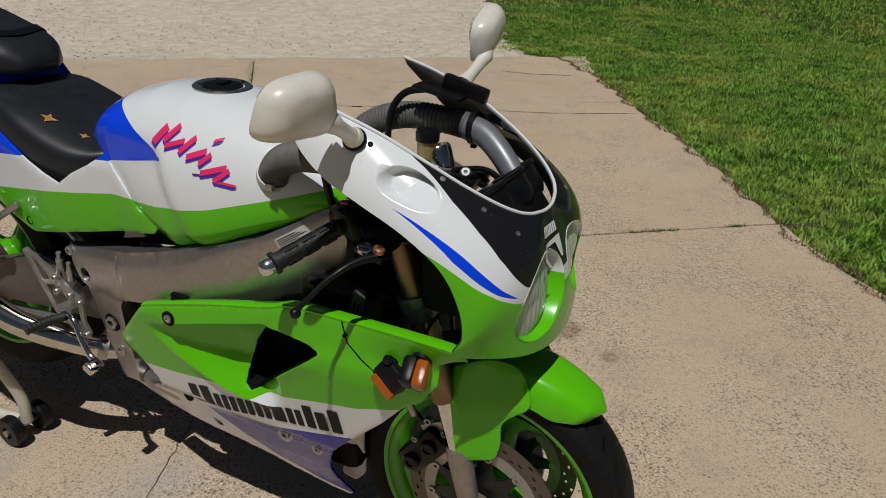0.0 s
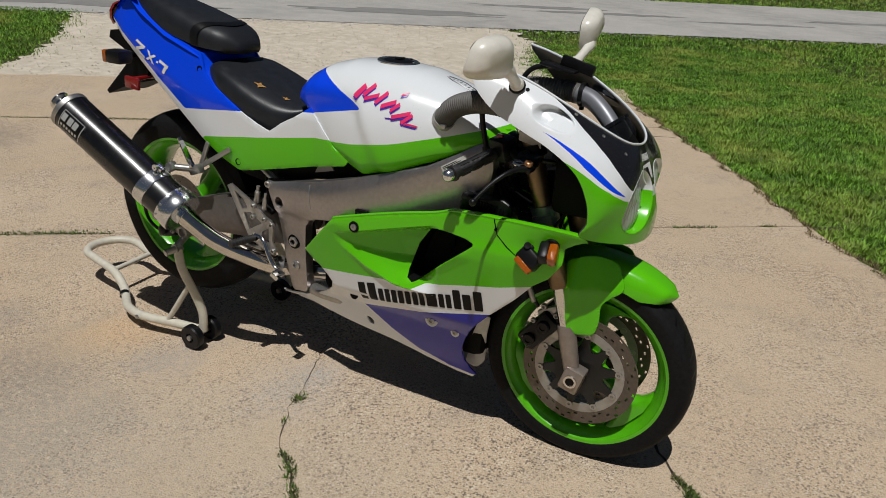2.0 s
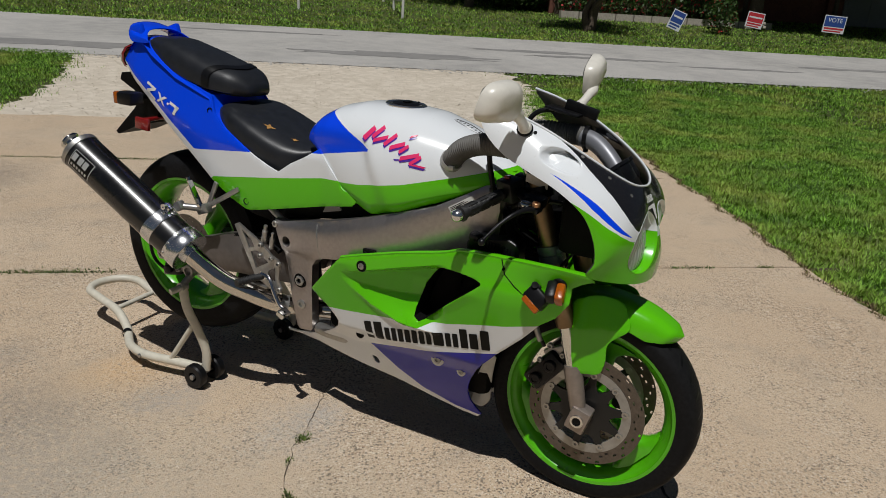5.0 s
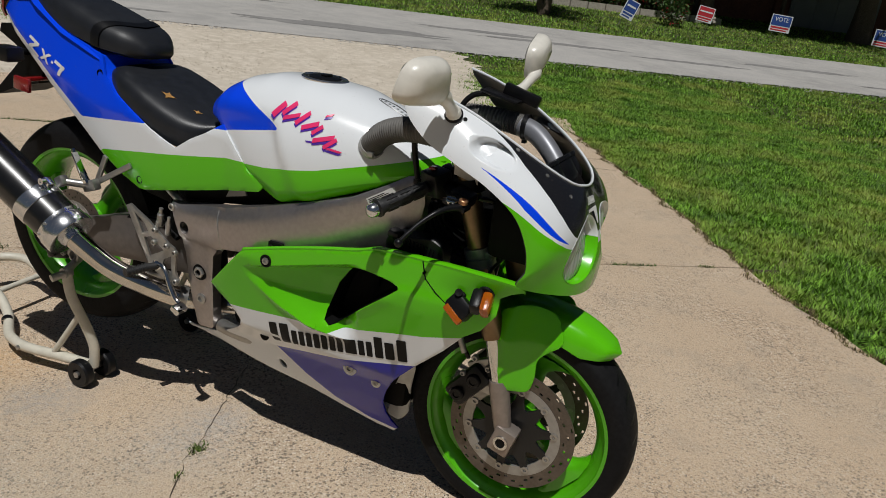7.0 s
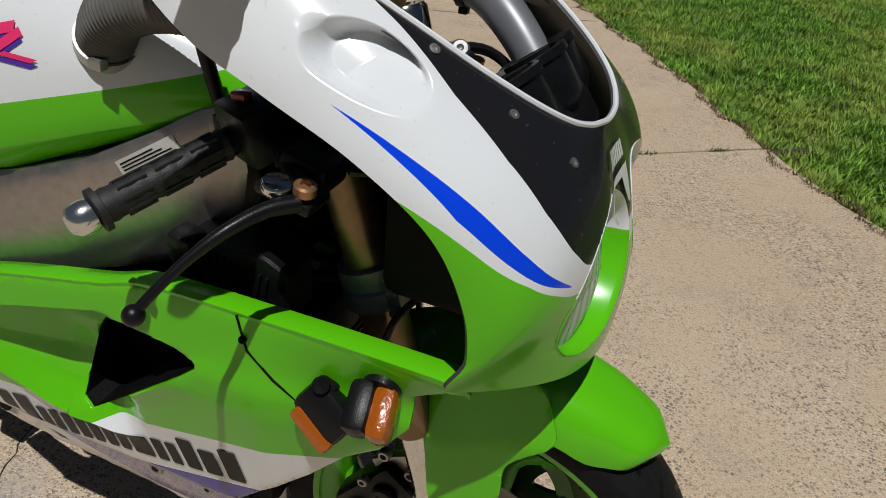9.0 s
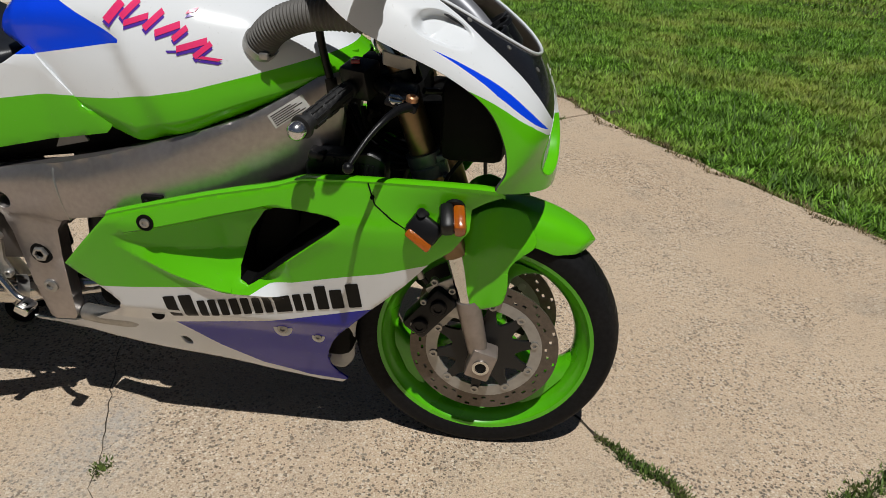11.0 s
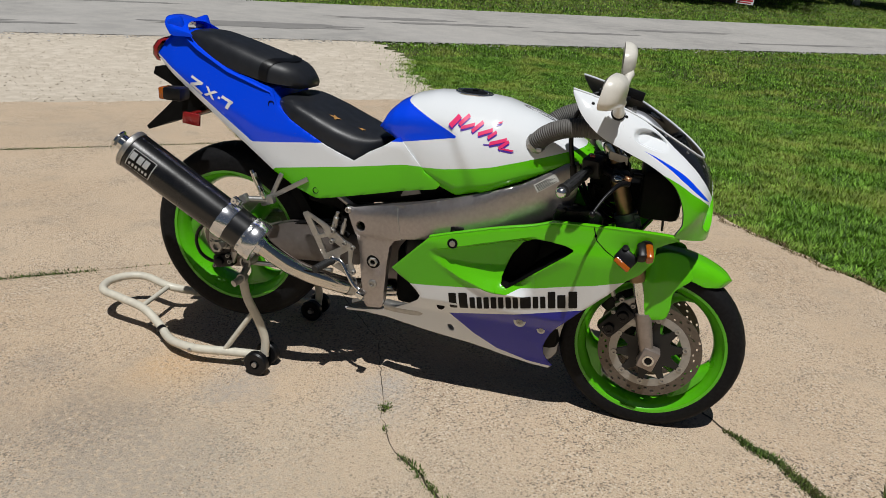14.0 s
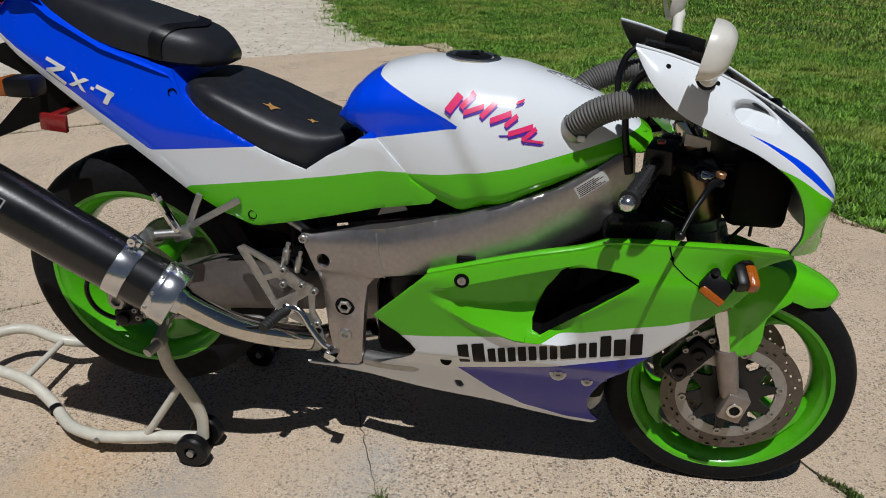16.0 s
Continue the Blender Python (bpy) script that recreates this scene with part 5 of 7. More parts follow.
# mirrors
def mirror(s, c, base, roll, swing, tip, tall=.049):
    bm = bmesh.new()
    rows = []
    out = Vector((0, -s, .0))
    for i in range(13):
        t = i / 12                     # from the glass rim forward over the domed shell
        k = max(0, 1 - t ** 2.4) ** .42
        row = []
        for j in range(28):
            a = 2 * math.pi * j / 28
            ca, sa = math.cos(a), math.sin(a)
            pz = tall * math.copysign(abs(sa) ** .58, sa)
            py = .071 * math.copysign(abs(ca) ** .58, ca) * (1 - .16 * pz / tall)
            pz *= 1 - .10 * py / .071
            row.append(c + Vector((-.018 + .048 * t + .10 * pz * k, py * k * -s, pz * k)))
        rows.append(row)
    vs = add_rows(bm, rows[:-1], True)
    bm.faces.new(vs[-1])
    bm.faces.new(vs[0][::-1])
    rot = Matrix.Rotation(radians(swing), 4, 'Z') @ Matrix.Rotation(radians(roll), 4, 'X') @ Matrix.Rotation(radians(tip), 4, 'Y')
    bmesh.ops.transform(bm, matrix=Matrix.Translation(c) @ rot @ Matrix.Translation(-c), verts=bm.verts)
    bmesh.ops.recalc_face_normals(bm, faces=bm.faces[:])
    m = part("mirror", bm, M_MIRROR_SHELL, bike, "off-white rear-view mirror shell on a short stalk", 50)
    bm = bmesh.new()
    ring = [c + Vector((-.0195, .063 * math.copysign(abs(math.cos(a)) ** .62, math.cos(a)) * -s, .84 * tall * math.copysign(abs(math.sin(a)) ** .62, math.sin(a)))) for a in (2 * math.pi * j / 28 for j in range(28))]
    bm.faces.new([bm.verts.new(p) for p in ring])
    bmesh.ops.transform(bm, matrix=Matrix.Translation(c) @ rot @ Matrix.Translation(-c), verts=bm.verts)
    part("mirror_glass", bm, M_MIRROR, m)
    bm = bmesh.new()
    b = Vector(base)
    e = c + rot.to_3x3() @ Vector((.006, .058 * s, -.030))
    add_tube(bm, [b, b.lerp(e, .3), b.lerp(e, .75), e, e.lerp(c, .3)], [.015, .0125, .013, .017, .016], 16)
    add_lathe(bm, [(.017, -.006), (.017, .004), (.013, .010), (0, .012)], b, (.15, -.75 * s, .65), 20)
    part("mirror_stalk", bm, M_MIRROR_SHELL, m)
    bm = bmesh.new()
    add_lathe(bm, [(.020, -.010), (.0205, -.006), (.017, -.003)], b, (.15, -.75 * s, .65), 20)
    part("rubber_gasket", bm, M_BLACK, m)
    bm = bmesh.new()
    add_lathe(bm, [(.009, .012), (.009, .017), (.004, .017), (0, .014)], b, (.15, -.75 * s, .65), 10)
    part("stalk_bolt", bm, M_STEEL, m)


mirror(1, Vector((.484, -.328, 1.142)), (.500, -.215, 1.076), 0, -13, 4)
mirror(-1, Vector((.500, .325, 1.182)), (.500, .212, 1.090), 27, 3, -4, .042)

# handlebars
for s in (1, -1):
    o, i_ = Vector((.376, -.292 * s, .850)), Vector((.433, -.172 * s, .887))
    d = (o - i_).normalized()
    bm = bmesh.new()
    pts = [i_ + d * t for t in np.linspace(0, .128, 27)]
    add_tube(bm, pts, [.0155 + (.0012 if k % 3 == 0 else 0) for k in range(27)], 18)
    add_lathe(bm, [(.0165, -.004), (.021, -.003), (.021, .003), (.0165, .004)], i_ + d * .128, d, 20)
    grip = part("handlebar_grip", bm, M_RUBBER, bike, "black ribbed rubber grip")
    bm = bmesh.new()
    for k in range(9):
        a = 2 * math.pi * k / 9
        sd = d.orthogonal().normalized()
        off = sd * math.cos(a) + d.cross(sd) * math.sin(a)
        for j in range(3):
            add_box(bm, i_ + d * (.022 + .036 * j) + off * .0162, (.0025, .028, .0025), d.to_track_quat('Y', 'Z').to_matrix())
    tagged(part("grip_pattern", bm, M_RUBBER, grip), kind="stuff")
    bm = bmesh.new()
    add_lathe(bm, [(.010, 0), (.0155, .003), (.0165, .010), (.0145, .020), (.008, .026), (0, .027)], i_ + d * .131, d, 20)
    part("bar_end", bm, M_ALU, grip, "domed polished bar end")
    bm = bmesh.new()
    fork_top = Vector((.510, -.108 * s, .918))
    add_tube(bm, [i_ + d * .004, i_ - d * .05, fork_top], [.0145, .0145, .020], 14)
    add_box(bm, i_ - d * .030 + Vector((.006, 0, .006)), (.058, .052, .060), d.to_track_quat('Y', 'Z').to_matrix(), .007)
    add_box(bm, i_ - d * .066 + Vector((.012, 0, .016)), (.045, .026, .038), d.to_track_quat('Y', 'Z').to_matrix(), .006)
    add_lathe(bm, [(.037, -.016), (.037, .014), (.027, .016)], fork_top + Vector((.006, 0, -.02)), (.31, 0, -.95), 24)
    part("switch_housing", bm, M_BLACK, bike, "black switch housing")
    bm = bmesh.new()
    add_box(bm, i_ - d * .024 + Vector((.0, -.004 * s, .040)), (.016, .014, .008), None, .002)
    part("kill_switch", bm, M_RED, grip)
    # lever with perch
    pv = Vector((.546, -.220 * s, .884))
    bm = bmesh.new()
    add_tube(bm, [i_ - d * .045 + Vector((.015, 0, .0)), pv], [.013, .013], 12)
    add_box(bm, pv + Vector((-.012, .006 * s, -.002)), (.056, .040, .012), Matrix.Rotation(radians(14), 3, 'Y'), .004)
    add_box(bm, pv + Vector((-.016, .050 * s, .004)), (.050, .055, .034), Matrix.Rotation(radians(14), 3, 'Y'), .008)
    perch = part("lever_perch", bm, M_BLACK, bike, "scuffed lever perch")
    bm = bmesh.new()
    path = spline([pv + Vector((.004, -.010 * s, -.002)), pv + Vector((-.014, -.034 * s, -.003)), (.515, -.285 * s, .872), (.496, -.312 * s, .853), (.481, -.334 * s, .832), (.471, -.349 * s, .816)], 8)
    n_ = len(path)
    add_tube(bm, path, [.0085 - .0040 * min(1, 1.6 * k / (n_ - 1)) for k in range(n_)], 12)
    bmesh.ops.create_uvsphere(bm, u_segments=16, v_segments=10, radius=.0095, matrix=Matrix.Translation((.470, -.350 * s, .813)))
    part("brake_lever", bm, M_BLACK if s > 0 else M_STEEL, perch, "black ball-ended lever with worn edges")
    bm = bmesh.new()
    add_lathe(bm, [(.0145, 0), (.0145, .006), (.013, .008), (.012, .0075), (0, .0075)], pv + Vector((-.020, -.006 * s, .004)), (.2, -.1 * s, 1), 24)
    part("adjuster_dial", bm, M_CHROME, perch, "round chrome adjuster dial")
    bm = bmesh.new()
    add_lathe(bm, [(.0105, 0), (.0105, .008), (.0085, .010), (.005, .010), (.0045, .006), (0, .006)], pv + Vector((.006, -.004 * s, .006)), (.2, -.1 * s, 1), 14)
    part("pivot_bolt", bm, M_BRASS, perch, "copper-coloured pivot bolt")
    bm = bmesh.new()
    add_tube(bm, spline([pv + Vector((.02, .05 * s, .01)), (.60, -.14 * s, .88), (.60, -.08 * s, .80), (.56, -.04 * s, .74)]), .006, 8)
    part("brake_line", bm, M_BLACK, perch)
# fluid pots with caps
for at, h in (((.478, .09, .955), .04),):
    bm = bmesh.new()
    add_lathe(bm, [(.019, 0), (.021, .004), (.021, h), (.019, h)], at, (0, 0, 1), 24)
    pot = part("fluid_pot", bm, M_RES, bike, "amber brake fluid pot with black cap")
    bm = bmesh.new()
    add_lathe(bm, [(.024, h - .004), (.0245, h + .012), (.022, h + .018), (0, h + .019)], at, (0, 0, 1), 28)
    part("pot_cap", bm, M_BLACK, pot)
# yoke with steering stem nut
bm = bmesh.new()
yoke = [(.545, -.13), (.53, -.085), (.50, -.03), (.50, .03), (.53, .085), (.545, .13), (.49, .145), (.455, .06), (.44, 0), (.455, -.06), (.49, -.145)]
va = [bm.verts.new((x, y, .925 - (x - .5) * .3)) for x, y in yoke]
vb = [bm.verts.new((x, y, .948 - (x - .5) * .3)) for x, y in yoke]
bm.faces.new(va)
bm.faces.new(vb[::-1])
for k in range(len(yoke)):
    bm.faces.new((va[k], vb[k], vb[(k + 1) % len(yoke)], va[(k + 1) % len(yoke)]))
bmesh.ops.recalc_face_normals(bm, faces=bm.faces[:])
yk = part("top_yoke", bm, M_STEEL, bike, "silver top yoke")
for s in (1, -1):
    bm = bmesh.new()
    add_lathe(bm, [(.030, -.03), (.030, .018), (.026, .024), (.018, .024), (.016, .018), (0, .018)], (.495, -.108 * s, .955), (-.31, 0, .95), 24)
    part("fork_cap", bm, M_PIPE, yk)
bm = bmesh.new()
add_lathe(bm, [(.022, 0), (.022, .014), (.016, .018), (0, .018)], (.470, 0, .955), (-.31, 0, .95), 8)
part("stem_nut", bm, M_CHROME, yk)
bm = bmesh.new()
add_box(bm, (.395, -.060, .905), (.05, .035, .012), Matrix.Rotation(radians(12), 3, 'Y'), .004)
add_lathe(bm, [(.012, 0), (.012, .05)], (.415, -.05, .88), (0, 0, 1), 12)
part("green_bracket", bm, M_GREEN, bike, "green bracket ahead of the tank")

# black plastic duct behind the lever
bm = bmesh.new()
add_plate(bm, rounded([(.352, .700), (.346, .742), (.364, .762), (.420, .764), (.470, .772), (.500, .756), (.500, .690), (.380, .690)], .010), -.172, -.120, 1, .003)
add_box(bm, (.372, -.168, .762), (.030, .036, .020), Matrix.Rotation(radians(14), 3, 'Y'), .006)
side_duct = part("side_duct", bm, M_BLACK, bike, "black plastic duct behind the fairing")
for k in range(9):
    bm = bmesh.new()
    add_box(bm, (.402 + k * .009, -.173, .748 - k * .0015), (.0035, .006, .022), Matrix.Rotation(radians(10), 3, 'Y'))
    part("rib", bm, M_BLACK, side_duct)
for x, z in ((.392, .722), (.440, .716)):
    bm = bmesh.new()
    add_lathe(bm, [(.010, -.002), (.010, .002), (.007, .002), (.006, -.001), (0, -.001)], (x, -.173, z), (0, -1, 0), 14)
    part("screw", bm, M_BLACK, side_duct)

# instrument pod, seen through the open screen
bm = bmesh.new()
rot = Matrix.Rotation(radians(-38), 3, 'Y')
add_box(bm, (.690, .012, .925), (.07, .19, .040), rot, .012)
add_box(bm, (.712, .015, .905), (.06, .15, .05), rot, .01)
add_box(bm, (.703, -.05, .940), (.03, .05, .03), rot, .006)
pod = part("instrument_pod", bm, M_BLACK, bike, "black instrument pod behind the nose")
for y, r in ((-.062, .046), (.015, .052), (.090, .042)):
    bm = bmesh.new()
    add_lathe(bm, [(r * .8, -.045), (r, -.03), (r, .010), (r + .004, .012), (r + .004, .020), (r - .002, .021), (r - .004, .014), (0, .014)], Vector((.672, y, .945)), (-.62, 0, .78), 32)
    part("gauge", bm, M_BLACK, pod, "round black gauge housing")
for line in ([(.66, -.10, .90), (.60, -.07, .95), (.57, -.02, .96), (.60, .05, .95)], [(.66, .12, .90), (.60, .12, .94), (.55, .06, .95)]):
    bm = bmesh.new()
    add_tube(bm, spline(line), .0065, 8)
    part("cable", bm, M_BLACK, pod)
for p in ((.615, -.055, .955), (.632, -.040, .945), (.595, .02, .962)):
    bm = bmesh.new()
    add_lathe(bm, [(.011, -.012), (.011, .010), (.008, .014), (.004, .014), (0, .010)], p, (.3, -.7, .6), 12)
    part("adjuster_nut", bm, M_CLAMP, pod)
# fairing bracket under the left rim, dark plate and stay rods
bm = bmesh.new()
add_box(bm, (.475, .150, 1.078), (.105, .060, .008), Matrix.Rotation(radians(10), 3, 'Y'), .003)
add_box(bm, (.520, .172, 1.085), (.10, .02, .03), Matrix.Rotation(radians(14), 3, 'Y'), .004)
part("cowl_bracket", bm, M_BLACK, bike, "black cowl bracket plate")
for s in (1, -1):
    bm = bmesh.new()
    add_tube(bm, spline([(.392, -.108 * s, .850), (.384, -.108 * s, .890), (.371, -.116 * s, .965), (.374, -.128 * s, 1.030), (.400, -.140 * s, 1.068), (.450, -.150 * s, 1.080)]), .0075, 10)
    add_lathe(bm, [(.011, -.02), (.012, 0), (.011, .02)], (.388, -.108 * s, .868), (-.15, 0, 1), 12)
    part("cowl_stay", bm, M_BLACK, bike, "black cowl stay rod")


# corrugated intake hoses from the nose into the tank sides
def hose(s):
    path = spline([(.250, -.104 * s, .914), (.266, -.132 * s, .944), (.302, -.153 * s, .982), (.350, -.164 * s, 1.005), (.410, -.172 * s, 1.015), (.490, -.178 * s, 1.012), (.545, -.170 * s, 1.008)], 52)
    bm = bmesh.new()
    add_tube(bm, path, [.0276 + .0016 * math.cos(k * math.pi / 3.0) for k in range(len(path))], 24)
    h = part("intake_hose", bm, M_HOSE, bike, "grey corrugated intake hose", 80)
    bm = bmesh.new()
    add_lathe(bm, [(.029, -.010), (.032, -.010), (.032, .006), (.029, .006)], path[58], path[62] - path[54], 28, True)
    add_box(bm, path[58] + Vector((.014, -.030 * s, -.014)), (.016, .012, .012), None, .002)
    part("hose_clamp", bm, M_STEEL, h)
    bm = bmesh.new()
    end = path[-1]
    add_tube(bm, spline([end - Vector((.012, 0, 0)), end + Vector((.03, .010 * s, -.010)), end + Vector((.080, .032 * s, -.042)), end + Vector((.14, .060 * s, -.100))]), [.028 - .0003 * k for k in range(19)], 20)
    part("air_tube", bm, M_DUCT, h, "smooth grey air tube")
    bm = bmesh.new()
    add_lathe(bm, [(.0305, -.006), (.034, -.006), (.034, .006), (.0305, .006)], end, (1, 0, 0), 28, True)
    add_box(bm, end + Vector((0, -.0, -.036)), (.012, .014, .012), None, .002)
    part("hose_clamp", bm, M_BLACK, h)


hose(1)
hose(-1)


# front indicators: the near pair hangs side by side under the fairing's nose
rot = Matrix.Rotation(radians(33), 3, 'Y') @ Matrix.Rotation(radians(-12), 3, 'Z') @ Matrix.Rotation(radians(-18), 3, 'X')
at = Vector((.578, -.232, .652))
bm = bmesh.new()
add_box(bm, at + rot @ Vector((0, .006, .006)), (.062, .044, .046), rot, .009)
add_box(bm, at + rot @ Vector((-.020, .004, .028)), (.024, .030, .014), rot, .006)
rel = part("front_indicator", bm, M_BLACK, bike, "black boxy indicator housing with amber lens")
bm = bmesh.new()
add_box(bm, at + rot @ Vector((.004, -.008, -.016)), (.054, .020, .018), rot, .005)
part("amber_lens", bm, M_AMBER, rel, "ribbed amber lens")
bm = bmesh.new()
add_lathe(bm, [(.009, 0), (.009, .006), (.004, .006), (0, .004)], at + rot @ Vector((-.022, -.014, .026)), rot @ Vector((0, -1, .3)), 12)
part("housing_screw", bm, M_DARK, rel)
for s in (1, -1):
    rot2 = Matrix.Rotation(radians(34 * s), 3, 'X') @ Matrix.Rotation(radians(8 * s), 3, 'Z')
    c = Vector((.634, -.240 * s, .686))
    bm = bmesh.new()
    add_lathe(bm, [(.034, -.004), (.034, .004), (.022, .012), (.018, .030)], (.632, -.198 * s, .704), (.05, -1 * s, -.2), 20)
    add_box(bm, c + rot2 @ Vector((-.012, 0, 0)), (.026, .052, .038), rot2, .008)
    ind = part("turn_indicator", bm, M_BLACK, bike, "black turn indicator with amber front lens")
    bm = bmesh.new()
    add_box(bm, c + rot2 @ Vector((.010, -.002 * s, -.003)), (.024, .054, .036), rot2, .009)
    part("amber_lens", bm, M_AMBER, ind, "ribbed amber lens")

# muffler
ca, cb = Vector((-1.024, -.312, .816)), Vector((-.590, -.268, .532))
ax = (ca - cb).normalized()
L = (ca - cb).length


def side_of(q):
    e = ax.orthogonal().normalized()
    return e * math.cos(q) + ax.cross(e) * math.sin(q)


bm = bmesh.new()
add_lathe(bm, [(.060, .012), (.0645, .016), (.0645, L - .012), (.060, L - .010)], cb, ax, 48)
can = part("muffler", bm, M_CAN, bike, "long black round muffler with silver bands and tip")
bm = bmesh.new()
add_lathe(bm, [(.0655, -.010), (.0665, -.006), (.0665, .006), (.062, .010), (.030, .012), (.030, .004)], ca, ax, 40)
part("end_cap", bm, M_STEEL, can)
bm = bmesh.new()
add_lathe(bm, [(.026, .008), (.026, .040), (.033, .046), (.033, .052), (.024, .052), (.024, .010), (0, .010)], ca, ax, 32)
part("outlet_tip", bm, M_CHROME, can, "flared chrome outlet")
bm = bmesh.new()
add_lathe(bm, [(.0652, -.021), (.0668, -.020), (.0674, -.017), (.0674, .017), (.0668, .020), (.0652, .021)], cb + ax * .138, ax, 48)
strap_at = cb + ax * .138 + Vector((.03, .005, .062))
add_box(bm, strap_at, (.030, .022, .034), Matrix.Rotation(radians(35), 3, 'Y'), .004)
add_lathe(bm, [(.010, 0), (.010, .012), (.004, .012), (0, .008)], strap_at + Vector((.006, -.012, .012)), (0, -1, .1), 12)
part("muffler_strap", bm, M_ALU, can, "polished strap with bolt")
bm = bmesh.new()
add_lathe(bm, [(.0650, .062), (.0672, .060), (.0672, .050), (.0680, .048), (.0712, .042), (.0716, .010), (.0700, .005), (.0600, .004), (.048, .006), (.036, .006), (.033, -.010)], cb, ax, 48)
part("front_cone", bm, M_ALU, can, "polished metal front collar")
for k in range(10):
    q = 2 * math.pi * k / 10
    d_ = side_of(q)
    bm = bmesh.new()
    add_lathe(bm, [(.0042, -.001), (.0042, .0016), (.002, .0022), (0, .0022)], cb + ax * .055 + d_ * .0672, d_, 8)
    part("rivet", bm, M_STEEL, can)
# badge: dark plate with a pale border and bars for its lettering
e1 = ax
side_n = (Vector((0, -1, .25)) - ax * Vector((0, -1, .25)).dot(ax)).normalized()
e2 = ax.cross(side_n)


def can_mark(a0, a1, t0, t1, lift, mt, name):
    bm = bmesh.new()
    rows = []
    for i in range(7):
        t = t0 + (t1 - t0) * i / 6
        rows.append([cb + ax * (a0 + (a1 - a0) * k / 2) + (side_n * math.cos(t) + e2 * math.sin(t)) * (.0645 + lift) for k in range(3)])
    add_rows(bm, rows)
    bmesh.ops.recalc_face_normals(bm, faces=bm.faces[:])
    part(name, bm, mt, can)


can_mark(L - .115, L - .025, -.52, .48, .0006, M_SILVER, "badge_border")
can_mark(L - .112, L - .028, -.49, .45, .0011, M_INK, "badge_plate")
for a in (.040, .066, .088):
    can_mark(L - a - .008, L - a + .010, -.05, .34, .0016, M_SILVER, "badge_bar")
for k in range(6):
    can_mark(L - .104 + k * .0125, L - .097 + k * .0125, -.36, -.20, .0016, M_SILVER, "badge_bar")

# exhaust pipe
bm = bmesh.new()
pipe = spline([cb + ax * .005, (-.540, -.246, .487), (-.480, -.222, .445), (-.400, -.172, .400), (-.335, -.118, .366), (-.285, -.060, .350), (-.20, -.01, .34)], 8)
add_tube(bm, pipe, .0305, 24)
ex = part("exhaust_pipe", bm, M_PIPE, bike, "polished steel exhaust pipe")
bm = bmesh.new()
add_lathe(bm, [(.0308, -.012), (.0340, -.012), (.0340, .012), (.0308, .012)], pipe[32], pipe[34] - pipe[30], 24, True)
part("pipe_clamp", bm, M_STEEL, ex)

# swingarm
for s in (1, -1):
    bm = shell(rounded([(-.865, .500), (-.850, .440), (-.700, .432), (-.500, .440), (-.300, .445), (-.280, .500), (-.320, .560), (-.430, .590), (-.560, .572), (-.720, .522)], .015), lambda x, z: interp(x, [-.86, -.6, -.4, -.28], [.140, .132, .118, .105]) + .012 * max(0, 1 - ((z - interp(x, [-.8, -.5, -.3], [.44, .50, .51])) / .06) ** 2), .045, .02, s=s)
    part("swingarm", bm, M_SWING, bike, "dull brown-grey swingarm", 35)
    bm = bmesh.new()
    add_box(bm, (-.820, -.140 * s, .473), (.085, .03, .060), None, .008)
    add_lathe(bm, [(.022, 0), (.022, .012), (.010, .012), (.009, .004), (0, .004)], (RX, -.155 * s, RZ), (0, -s, 0), 6)
    part("axle_block", bm, M_STEEL, bike)
    bm = bmesh.new()
    add_lathe(bm, [(.020, -.03), (.022, .03), (.015, .032), (.014, .02), (0, .02)], (-.705, -.15 * s, .418), (0, -s, 0), 16)
    part("stand_spool", bm, M_STEEL, bike)
# rear caliper and torque rod
bm = bmesh.new()
add_box(bm, (-.815, -.125, .445), (.085, .05, .055), Matrix.Rotation(radians(-25), 3, 'Y'), .010)
add_lathe(bm, [(.020, 0), (.020, .018), (.014, .020), (0, .02)], (-.820, -.148, .45), (0, -1, 0), 16)
rc = part("rear_caliper", bm, M_BLACK, bike, "small black rear brake caliper")
for p in ((-.85, .47), (-.79, .42), (-.787, .46)):
    bm = bmesh.new()
    add_bolt(bm, (p[0], -.150, p[1]), .008, 1, .008)
    part("caliper_bolt", bm, M_STEEL, rc)
bm = bmesh.new()
add_tube(bm, spline([(-.770, -.150, .545), (-.840, -.152, .548), (-.893, -.152, .512), (-.915, -.150, .462), (-.900, -.148, .412), (-.852, -.148, .388), (-.815, -.142, .398)]), .0062, 8)
part("brake_hose", bm, M_BLACK, rc)
bm = bmesh.new()
add_box(bm, (-.812, -.132, .396), (.074, .046, .050), Matrix.Rotation(radians(-12), 3, 'Y'), .010)
add_lathe(bm, [(.017, 0), (.017, .014), (.012, .017), (0, .017)], (-.822, -.153, .396), (0, -1, 0), 16)
part("caliper_body", bm, M_BLACK, rc)
bm = bmesh.new()
add_box(bm, (-.768, -.138, .436), (.030, .016, .095), Matrix.Rotation(radians(24), 3, 'Y'), .004)
part("caliper_bracket", bm, M_STEEL, rc)
for x, z in ((-.783, .398), (-.752, .468), (-.842, .376)):
    bm = bmesh.new()
    add_bolt(bm, (x, -.148, z), .0085, 1, .010)
    part("caliper_bolt", bm, M_STEEL, rc)
bm = bmesh.new()
add_tube(bm, [(-.735, -.125, .395), (-.40, -.115, .412)], .009, 10)
part("torque_rod", bm, M_STEEL, bike)
